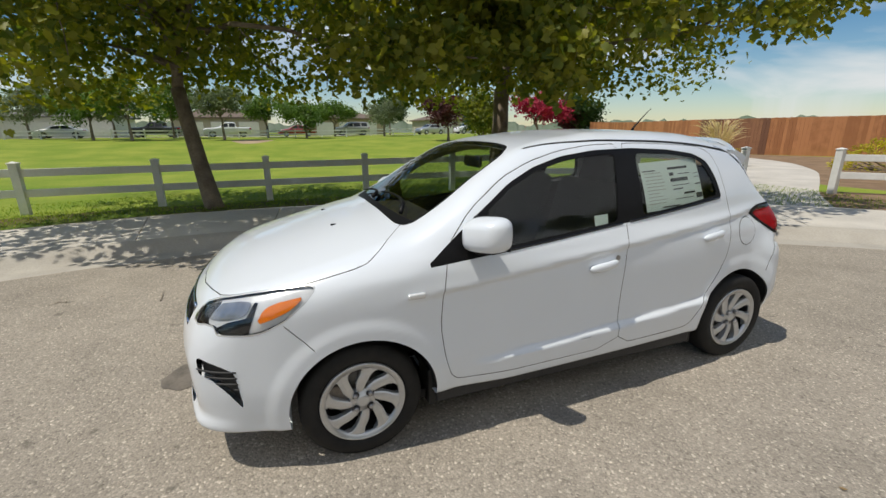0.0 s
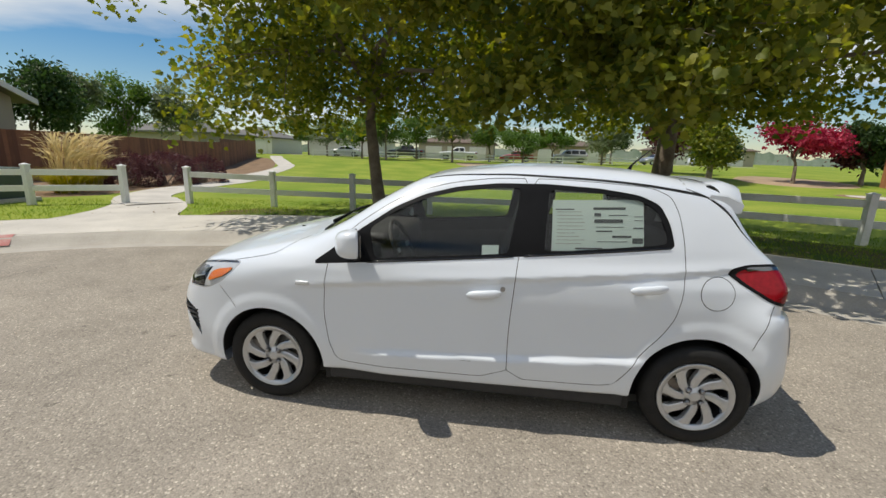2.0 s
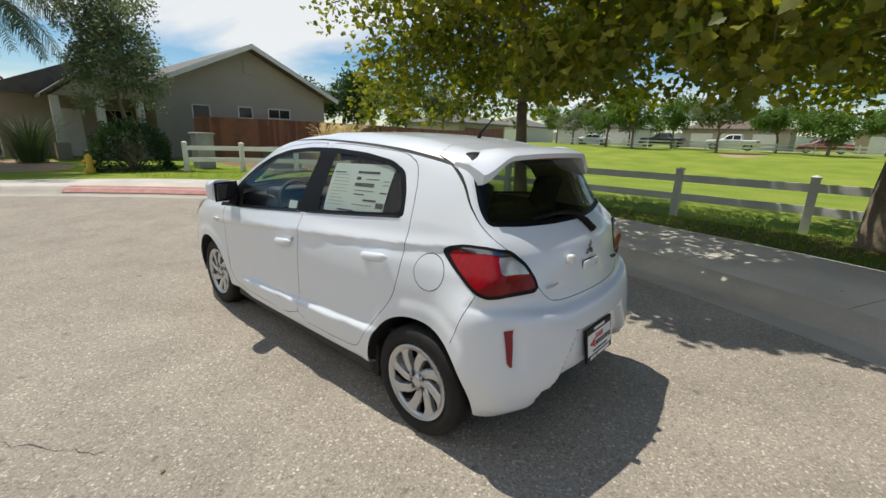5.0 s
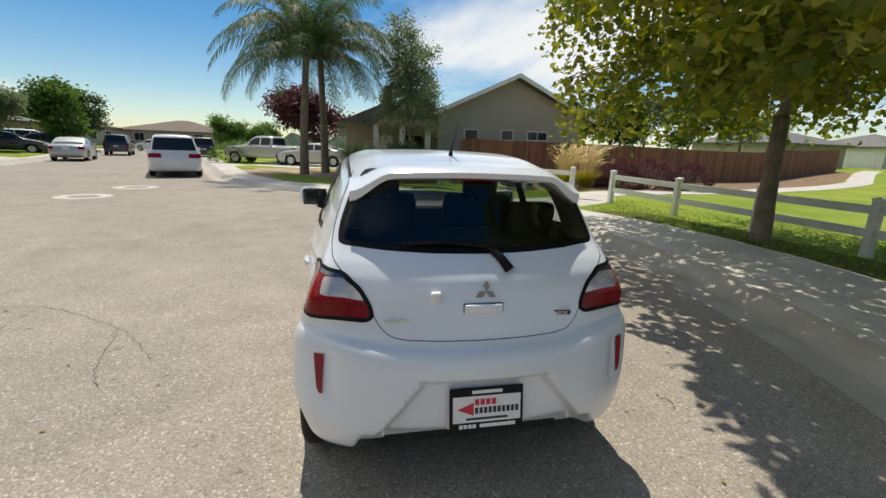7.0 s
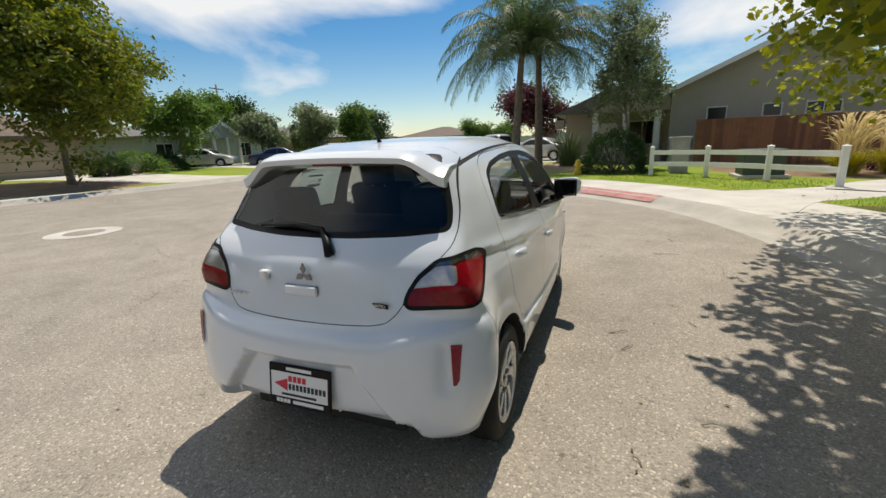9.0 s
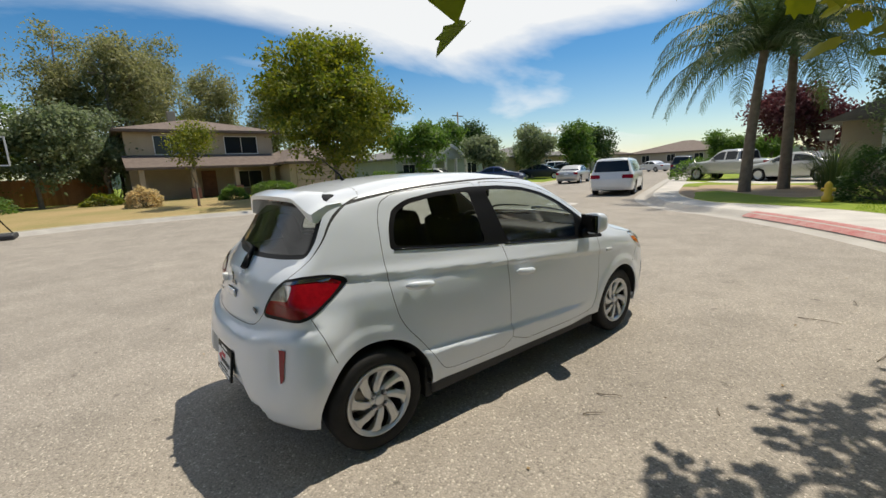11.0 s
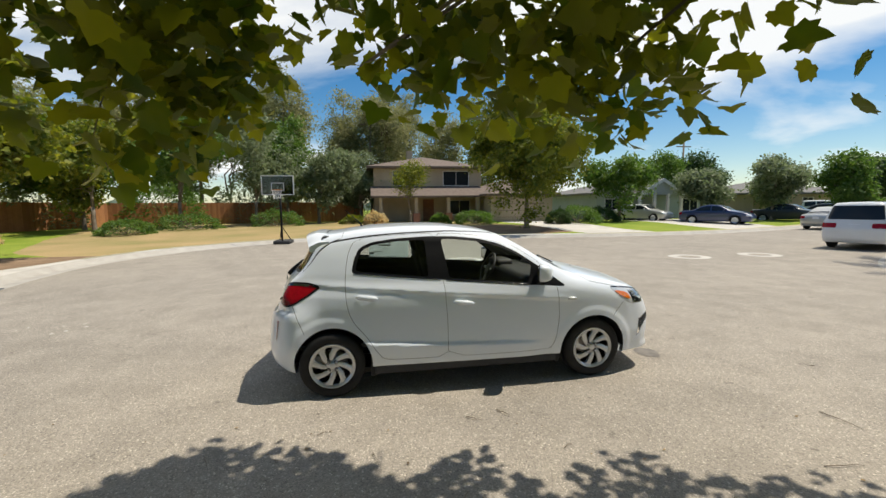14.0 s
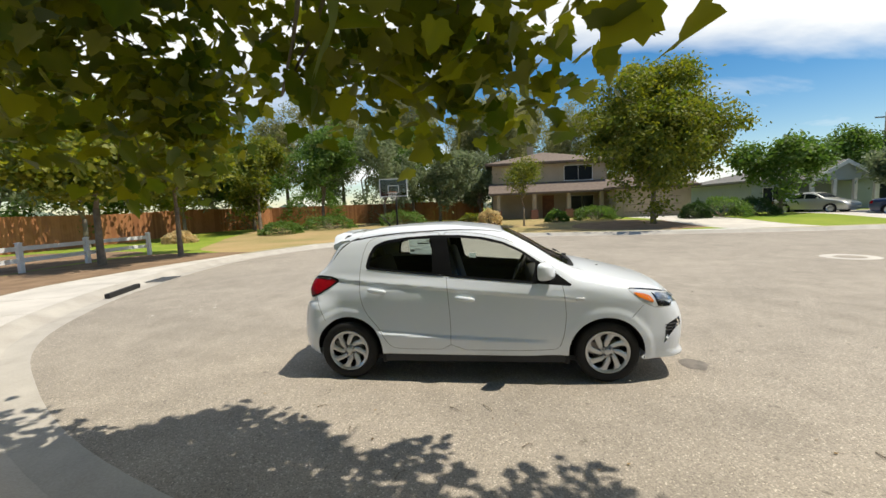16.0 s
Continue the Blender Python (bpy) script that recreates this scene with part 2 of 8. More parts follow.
M["box_grey"] = mat("utility_grey", (0.42, 0.41, 0.37), 0.7, scale=4, fine=30, col2=(0.33, 0.32, 0.29))
M["box_green"] = mat("utility_green", (0.055, 0.085, 0.055), 0.55, scale=4, fine=30, col2=(0.040, 0.062, 0.042))
M["green_bin"] = mat("green_bin", (0.03, 0.13, 0.08), 0.5, var=0.2)
M["yellow"] = mat("yellow_paint", (0.65, 0.42, 0.02), 0.5, var=0.2)


def leafmat(name, c1, c2, tr=0.35):
    return mat(name, c1, 0.55, scale=1.2, fine=9, col2=c2, spec=0.3, trans=tr, island=True, lo=0.25, hi=0.75)


M["leaf_plane"] = leafmat("plane_leaf", (0.080, 0.116, 0.020), (0.255, 0.248, 0.040), 0.40)
M["leaf_yellow"] = leafmat("yellowing_leaf", (0.078, 0.115, 0.020), (0.205, 0.205, 0.035))
M["leaf_dark"] = leafmat("dark_leaf", (0.028, 0.058, 0.016), (0.055, 0.095, 0.028), 0.25)
M["leaf_mid"] = leafmat("mid_leaf", (0.065, 0.125, 0.026), (0.125, 0.185, 0.045))
M["leaf_grey"] = leafmat("grey_green_leaf", (0.11, 0.145, 0.07), (0.19, 0.215, 0.125))
M["leaf_bare"] = leafmat("sparse_tan_leaf", (0.15, 0.16, 0.07), (0.26, 0.25, 0.13))
M["leaf_purple"] = leafmat("purple_leaf", (0.070, 0.024, 0.030), (0.125, 0.046, 0.048), 0.22)
M["leaf_red"] = leafmat("crimson_bloom", (0.26, 0.025, 0.055), (0.44, 0.06, 0.10), 0.3)
M["leaf_palm"] = leafmat("palm_leaflet", (0.05, 0.085, 0.03), (0.10, 0.13, 0.05), 0.3)
M["plume"] = leafmat("dry_plume", (0.46, 0.36, 0.19), (0.58, 0.48, 0.28), 0.3)
M["leaf_lime"] = leafmat("lime_leaf", (0.26, 0.27, 0.02), (0.48, 0.40, 0.03), 0.3)


def asphalt():
    """Worn pale asphalt: stones of many greys in a tan binder, patchy at large scale."""
    m = mat("asphalt", (0.288, 0.254, 0.210), 0.9, scale=0.35, fine=3.0, bump=0.0, col2=(0.357, 0.314, 0.260))
    n, l = m.node_tree.nodes, m.node_tree.links
    b = n["Principled BSDF"]
    src = b.inputs["Base Color"].links[0].from_socket
    tc = n.new("ShaderNodeTexCoord")

    def mixed(a, fac, col, mode="MULTIPLY"):
        x = n.new("ShaderNodeMix"); x.data_type = "RGBA"; x.blend_type = mode
        if isinstance(fac, float):
            x.inputs[0].default_value = fac
        else:
            l.new(fac, x.inputs[0])
        l.new(a, x.inputs[6])
        if isinstance(col, tuple):
            x.inputs[7].default_value = (*col, 1)
        else:
            l.new(col, x.inputs[7])
        return x.outputs[2]

    def ramp(fac, stops):
        r = n.new("ShaderNodeValToRGB")
        while len(r.color_ramp.elements) < len(stops):
            r.color_ramp.elements.new(0.5)
        for e, (p, v) in zip(r.color_ramp.elements, stops):
            e.position, e.color = p, (v, v, v, 1)
        l.new(fac, r.inputs[0])
        return r.outputs[0]

    stones = []
    for sc in (95.0, 170.0):
        v = n.new("ShaderNodeTexVoronoi"); v.inputs["Scale"].default_value = sc
        l.new(tc.outputs["Object"], v.inputs["Vector"])
        sep = n.new("ShaderNodeSeparateColor"); l.new(v.outputs["Color"], sep.inputs[0])
        stones.append((v, sep))
    v, sep = stones[0]
    tone = ramp(sep.outputs[0], [(0.0, 0.52), (0.10, 0.80), (0.45, 0.96), (0.80, 1.03), (0.95, 1.34), (1.0, 1.95)])
    tone2 = ramp(stones[1][1].outputs[1], [(0.0, 0.82), (0.5, 0.98), (0.85, 1.04), (1.0, 1.25)])
    pit = ramp(v.outputs["Distance"], [(0.0, 1.04), (0.42, 1.0), (0.75, 0.84)])
    c = mixed(src, 0.85, tone)
    c = mixed(c, 0.8, tone2)
    c = mixed(c, 0.8, pit)
    w = n.new("ShaderNodeTexNoise"); w.inputs["Scale"].default_value = 1.7; w.inputs["Detail"].default_value = 6
    l.new(tc.outputs["Object"], w.inputs["Vector"])
    c = mixed(c, 1.0, ramp(w.outputs["Fac"], [(0.30, 0.88), (0.5, 1.0), (0.72, 1.10)]))
    sp = n.new("ShaderNodeTexNoise"); sp.inputs["Scale"].default_value = 7.0; sp.inputs["Detail"].default_value = 2
    l.new(tc.outputs["Object"], sp.inputs["Vector"])
    c = mixed(c, 1.0, ramp(sp.outputs["Fac"], [(0.26, 0.62), (0.31, 1.0), (0.9, 1.0)]))
    l.new(c, b.inputs["Base Color"])
    bp = n.new("ShaderNodeBump"); bp.inputs["Strength"].default_value = 0.5; bp.inputs["Distance"].default_value = 0.006
    bp.invert = True
    l.new(v.outputs["Distance"], bp.inputs["Height"]); l.new(bp.outputs[0], b.inputs["Normal"])
    return m


M["asphalt"] = asphalt()


# ---- mesh helpers ----
def mesh_ob(name, verts, faces, material, parent=None, label="", smooth=False):
    """One mesh object from vertices and faces; under parent, with its place kept."""
    me = bpy.data.meshes.new(name)
    me.from_pydata([tuple(map(float, v)) for v in verts], [], [tuple(map(int, f)) for f in faces])
    me.materials.append(material)
    if smooth:
        me.polygons.foreach_set("use_smooth", [True] * len(me.polygons))
    me.update()
    ob = new(name, me)
    if parent is not None:
        ob.parent = parent
    if label:
        ob["label"] = label
    return ob


def part(name, bm, material, parent=None, label="", smooth=False):
    me = bpy.data.meshes.new(name)
    bmesh.ops.recalc_face_normals(bm, faces=bm.faces)
    bm.to_mesh(me)
    bm.free()
    me.materials.append(material)
    if smooth:
        me.polygons.foreach_set("use_smooth", [True] * len(me.polygons))
    ob = new(name, me)
    if parent is not None:
        ob.parent = parent
    if label:
        ob["label"] = label
    return ob


def empty(name, m=None, label="", category="", group=""):
    ob = new(name)
    if m is not None:
        ob.matrix_world = m
    return tagged(ob, label, category, group)


def box_bm(sx, sy, sz, at=(0, 0, 0), bevel=0.0, bm=None, rot=None):
    """A box with bevelled edges, at its centre; joined to bm when one is given."""
    b = bm or bmesh.new()
    r = bmesh.ops.create_cube(b, size=1)
    mm = Matrix.Translation(at) @ (rot or Matrix()) @ Matrix.Diagonal((sx, sy, sz, 1))
    bmesh.ops.transform(b, matrix=mm, verts=r["verts"])
    if bevel:
        es = {e for v in r["verts"] for e in v.link_edges}
        bmesh.ops.bevel(b, geom=list(es), offset=bevel, segments=2, affect="EDGES", profile=0.6)
    return b


def tube(path, radii, sides=8, cap=True):
    """Vertices and faces of a tapering tube along a path."""
    pts = [Vector(p) for p in path]
    vs, fs = [], []
    ref = Vector((0.3, 0.9, 0.1)).normalized()
    for i, p in enumerate(pts):
        d = (pts[min(i + 1, len(pts) - 1)] - pts[max(i - 1, 0)]).normalized()
        a = d.cross(ref)
        if a.length < 0.05:
            a = d.cross(Vector((1, 0, 0)))
        a.normalize()
        b = d.cross(a)
        for k in range(sides):
            th = 2 * math.pi * k / sides
            vs.append(p + (a * math.cos(th) + b * math.sin(th)) * radii[i])
    for i in range(len(pts) - 1):
        for k in range(sides):
            k2 = (k + 1) % sides
            fs.append((i * sides + k, i * sides + k2, (i + 1) * sides + k2, (i + 1) * sides + k))
    if cap:
        fs.append(tuple(range(sides)[::-1]))
        fs.append(tuple((len(pts) - 1) * sides + k for k in range(sides)))
    return vs, fs


def lathe(profile, n=48, axis="x"):
    """Vertices and faces of a profile of (along, radius) turned round the x axis."""
    vs, fs = [], []
    for a, r in profile:
        for k in range(n):
            th = 2 * math.pi * k / n
            vs.append((a, r * math.cos(th), r * math.sin(th)))
    for i in range(len(profile) - 1):
        for k in range(n):
            k2 = (k + 1) % n
            fs.append((i * n + k, (i + 1) * n + k, (i + 1) * n + k2, i * n + k2))
    return vs, fs


class Curve:
    """Smooth monotone curve through a few points."""

    def __init__(self, pts):
        pts = sorted(pts)
        self.x = np.array([p[0] for p in pts], float)
        self.y = np.array([p[1] for p in pts], float)
        h, d = np.diff(self.x), np.diff(self.y) / np.diff(self.x)
        m = np.zeros(len(pts))
        m[0], m[-1] = d[0], d[-1]
        for i in range(1, len(pts) - 1):
            if d[i - 1] * d[i] > 0:
                w1, w2 = 2 * h[i] + h[i - 1], h[i] + 2 * h[i - 1]
                m[i] = (w1 + w2) / (w1 / d[i - 1] + w2 / d[i])
        self.m, self.h = m, h

    def __call__(self, q):
        q = np.clip(q, self.x[0], self.x[-1])
        i = np.clip(np.searchsorted(self.x, q, side="right") - 1, 0, len(self.h) - 1)
        t = (q - self.x[i]) / self.h[i]
        h = self.h[i]
        return ((1 + 2 * t) * (1 - t) ** 2 * self.y[i] + t * (1 - t) ** 2 * h * self.m[i]
                + t * t * (3 - 2 * t) * self.y[i + 1] + t * t * (t - 1) * h * self.m[i + 1])


def poly_sdf(poly, a, b):
    """Signed distance of the points (a, b) to a closed polygon, negative inside."""
    poly = np.asarray(poly, float)
    d = np.full(a.shape, 1e9)
    ins = np.zeros(a.shape, bool)
    for i in range(len(poly)):
        p, q = poly[i], poly[(i + 1) % len(poly)]
        e = q - p
        t = np.clip(((a - p[0]) * e[0] + (b - p[1]) * e[1]) / (e @ e), 0, 1)
        d = np.minimum(d, np.hypot(a - p[0] - t * e[0], b - p[1] - t * e[1]))
        if p[1] != q[1]:
            cr = ((p[1] > b) != (q[1] > b)) & (a < (q[0] - p[0]) * (b - p[1]) / (q[1] - p[1]) + p[0])
            ins ^= cr
    return np.where(ins, -d, d)


def soft(poly, r=0.03, n=4):
    """Polygon with each corner rounded by the radius r."""
    out = []
    for i in range(len(poly)):
        p, c, q = (np.array(poly[(i + k) % len(poly)], float) for k in (-1, 0, 1))
        a, b = p - c, q - c
        la, lb = np.linalg.norm(a), np.linalg.norm(b)
        d = min(r, la * 0.45, lb * 0.45)
        s, e = c + a / la * d, c + b / lb * d
        for k in range(n + 1):
            t = k / n
            out.append(tuple((1 - t) ** 2 * s + 2 * t * (1 - t) * c + t * t * e))
    return out


def rounded(poly, n=3):
    """Corner-cut polygon: softer corners."""
    for _ in range(n):
        out = []
        for i in range(len(poly)):
            p, q = poly[i], poly[(i + 1) % len(poly)]
            out += [(p[0] * 0.82 + q[0] * 0.18, p[1] * 0.82 + q[1] * 0.18), (p[0] * 0.18 + q[0] * 0.82, p[1] * 0.18 + q[1] * 0.82)]
        poly = out
    return poly


class Skin:
    """A surface that can be cut along level lines of a function of place."""

    def __init__(self, verts, faces):
        self.v, self.f = [tuple(p) for p in verts], [tuple(f) for f in faces]
        self.labels = ["body"] * len(self.f)

    def array(self):
        return np.array(self.v)

    def cut(self, fn, inside, outside=None, only=None):
        """Faces where fn(P) < 0 take the label inside; only: labels that may be cut."""
        val = fn(self.array())
        vals = list(val)
        cache, nf, nl = {}, [], []
        for f, lab in zip(self.f, self.labels):
            if only is not None and lab not in only:
                nf.append(f); nl.append(lab)
                continue
            s = [vals[i] for i in f]
            if max(s) <= 0:
                nf.append(f); nl.append(inside)
                continue
            if min(s) >= 0:
                nf.append(f); nl.append(outside or lab)
                continue
            neg, pos = [], []
            for k, i in enumerate(f):
                j = f[(k + 1) % len(f)]
                a, b = vals[i], vals[j]
                (neg if a <= 0 else pos).append(i)
                if (a <= 0) != (b <= 0):
                    key = (i, j) if i < j else (j, i)
                    if key not in cache:
                        t = a / (a - b)
                        p, q = self.v[i], self.v[j]
                        cache[key] = len(self.v)
                        self.v.append(tuple(p[c] + (q[c] - p[c]) * t for c in range(3)))
                        vals.append(0.0)
                    neg.append(cache[key]); pos.append(cache[key])
            if len(neg) > 2:
                nf.append(tuple(neg)); nl.append(inside)
            if len(pos) > 2:
                nf.append(tuple(pos)); nl.append(outside or lab)
        self.f, self.labels = nf, nl

    def take(self, label, keep=None):
        """Vertices and faces of one label; keep: a test on the face's middle."""
        ids, vs, fs = {}, [], []
        for f, lab in zip(self.f, self.labels):
            if lab not in ((label,) if isinstance(label, str) else label):
                continue
            if keep and not keep(sum((Vector(self.v[i]) for i in f), Vector()) / len(f)):
                continue
            g = []
            for i in f:
                if i not in ids:
                    ids[i] = len(vs)
                    vs.append(self.v[i])
                g.append(ids[i])
            fs.append(g)
        return vs, fs

# ---- ground, road, kerb, walk ----
LIP = [(-30, 84), (-22.6, 62), (-11.7, 30.5), (-8.4, 21.4), (-6.3, 15.6), (-4.7, 12.7), (-3.2, 11.1), (-1.4, 9.95), (0.2, 8.6), (1.6, 7.1), (2.45, 5.9), (3.0, 4.5),
       (3.3, 3.2), (3.35, 1.9), (3.12, 0.4), (2.66, -1.4), (1.95, -3.1), (1.0, -4.6), (0.1, -5.75), (-1.0, -6.65), (-2.8, -7.6), (-4.7, -8.25),
       (-7.5, -8.9), (-10.2, -9.0), (-12.6, -8.3), (-14.8, -7.0), (-16.6, -5.0), (-17.6, -2.4), (-17.6, 0.5), (-16.9, 4), (-16.2, 9), (-15.9, 14), (-16.5, 19.5), (-18.4, 26), (-23.0, 40), (-31.5, 64), (-38.5, 84)]


def smooth_line(pts, per=5):
    out = []
    for i in range(len(pts) - 1):
        p0, p1, p2, p3 = (np.array(pts[max(0, min(len(pts) - 1, k))], float) for k in (i - 1, i, i + 1, i + 2))
        for k in range(per):
            t = k / per
            out.append(0.5 * ((2 * p1) + (p2 - p0) * t + (2 * p0 - 5 * p1 + 4 * p2 - p3) * t * t + (3 * p1 - p0 - 3 * p2 + p3) * t ** 3))
    out.append(np.array(pts[-1], float))
    return np.array(out)


LIPS = smooth_line(LIP)
tang = np.gradient(LIPS, axis=0)
tang /= np.linalg.norm(tang, axis=1)[:, None]
OUT = np.stack([-tang[:, 1], tang[:, 0]], 1)  # away from the road
if OUT[np.argmax(LIPS[:, 0])] @ np.array([1.0, 0]) < 0:
    OUT = -OUT
# width of kerb and walk together, along the line
arc = np.r_[0, np.cumsum(np.linalg.norm(np.diff(LIPS, axis=0), axis=1))]
A_SOUTH = arc[np.argmin(np.hypot(LIPS[:, 0] + 7.5, LIPS[:, 1] + 8.9))]
WALK_W = np.where(arc < A_SOUTH, 2.45, 0.0)
WALK_W = np.clip(2.45 - 1.55 * np.clip((arc - A_SOUTH + 3.0) / 5.0, 0, 1), 0.9, 3)
A_CORNER = arc[np.argmin(np.hypot(LIPS[:, 0] + 1.4, LIPS[:, 1] - 9.95))]
WALK_W = WALK_W - 0.85 * np.clip((A_CORNER - arc + 1.0) / 3.0, 0, 1)
KERB = 0.13


def strip(name, o1, z1, o2, z2, material, label, steps=1):
    vs, fs = [], []
    for i in range(len(LIPS)):
        for k in range(steps + 1):
            t = k / steps
            a = o1[i] + (o2[i] - o1[i]) * t
            p = LIPS[i] + OUT[i] * a
            vs.append((p[0], p[1], z1 + (z2 - z1) * (0.5 - 0.5 * math.cos(math.pi * t))))
    w = steps + 1
    for i in range(len(LIPS) - 1):
        for k in range(steps):
            fs.append((i * w + k, i * w + k + 1, (i + 1) * w + k + 1, (i + 1) * w + k))
    ob = mesh_ob(name, vs, fs, material, smooth=steps > 1)
    return tagged(ob, label, "kerb", kind="structure")


ones = np.ones(len(LIPS))
strip("gutter", 0 * ones, 0.0, 0.33 * ones, -0.012, M["kerb"], "pale concrete gutter along the asphalt")
strip("kerb", 0.33 * ones, -0.012, 0.66 * ones, KERB, M["kerb"], "rolled concrete kerb round the street", 5)
# walk in slabs, parted by joints
walk_root = tagged(new("pavement"), "pale concrete pavement with scored joints", "pavement", kind="structure")


def slabs():
    s, n = 1.5, 0
    end = A_SOUTH + 2.0
    while s < end:
        e = s + 1.5
        if LIPS[np.argmin(np.abs(arc - s))][1] < 30:
            vs, fs = [], []
            ts = np.linspace(s + 0.006, e - 0.006, 4)
            for t in ts:
                p = np.array([np.interp(t, arc, LIPS[:, 0]), np.interp(t, arc, LIPS[:, 1])])
                o = np.array([np.interp(t, arc, OUT[:, 0]), np.interp(t, arc, OUT[:, 1])])
                w = np.interp(t, arc, WALK_W)
                for q, z in ((0.668, KERB - 0.03), (0.672, KERB), (w - 0.004, KERB + 0.012), (w, KERB - 0.03)):
                    r = p + o * max(q, 0.67)
                    vs.append((r[0], r[1], z))
            for i in range(3):
                for k in range(3):
                    fs.append((i * 4 + k, i * 4 + k + 1, i * 4 + k + 5, i * 4 + k + 4))
            fs.append((0, 1, 2, 3)); fs.append((15, 14, 13, 12))
            mesh_ob("slab", vs, fs, M["concrete"], walk_root)
            n += 1
        s = e
    return n


slabs()
# bed under the joints and the walk's far side
strip("walk_bed", 0.64 * ones, KERB - 0.02, np.maximum(WALK_W, 0.9), KERB - 0.02, M["kerb"], "concrete bed beneath the pavement joints")

EDGE = LIPS + OUT * np.maximum(WALK_W, 0.9)[:, None]


def rise(x, y):
    """Height of the lawn: nearly level by the street, the park climbs a little far off."""
    r = np.hypot(x - 7, y)
    e = np.clip((x - 12) / 45, 0, 1)
    w = np.clip((-x - 18) / 8, 0, 1)
    side = -0.10 * np.clip((x - 6.2) / 1.4, 0, 1) * np.clip((9 - np.abs(y)) / 3, 0, 1)
    dip = side - 0.5 * np.exp(-((x - 26) / 9.0) ** 2) * np.exp(-(y / 22.0) ** 2)
    return KERB + 0.02 + 0.75 * e * e * (3 - 2 * e) + 0.22 * w * w * (3 - 2 * w) + dip


def ground():
    c = [0.0]
    step = 0.8
    while c[-1] < 1400:
        c.append(c[-1] + step)
        if c[-1] > 24:
            step *= 1.18
    half = np.array(c)
    ax = np.r_[-half[:0:-1], half]
    xs, ys = ax - 3, ax + 3
    X, Y = np.meshgrid(xs, ys, indexing="ij")
    n, m = X.shape
    vs = np.stack([X.ravel(), Y.ravel(), rise(X, Y).ravel()], 1)
    fs = [(i * m + j, (i + 1) * m + j, (i + 1) * m + j + 1, i * m + j + 1) for i in range(n - 1) for j in range(m - 1)]
    sk = Skin(vs, fs)
    sk.cut(lambda P: poly_sdf(EDGE, P[:, 0], P[:, 1]), "road")
    for nm, poly, m, label, cat in REGIONS:
        sk.cut(lambda P: poly_sdf(poly, P[:, 0], P[:, 1]), nm, only=["body"])
    for nm, poly, m, label, cat in [("body", None, "grass", "mown green lawn that reaches the horizon", "lawn")] + REGIONS:
        v, f = sk.take(nm)
        if not f:
            continue
        v = [(p[0], p[1], float(rise(np.array(p[0]), np.array(p[1]))) - (0.05 if nm == "apron_bed" else 0.0)) for p in v]
        tagged(mesh_ob("ground" if nm == "body" else nm, v, f, M[m], smooth=True), label, cat, kind="structure")


def edge_run(test, off=-0.3):
    """Points just inside the walk's outer edge, where the test holds."""
    return [tuple(EDGE[i] + OUT[i] * off) for i in range(len(EDGE)) if test(EDGE[i, 0], EDGE[i, 1])]


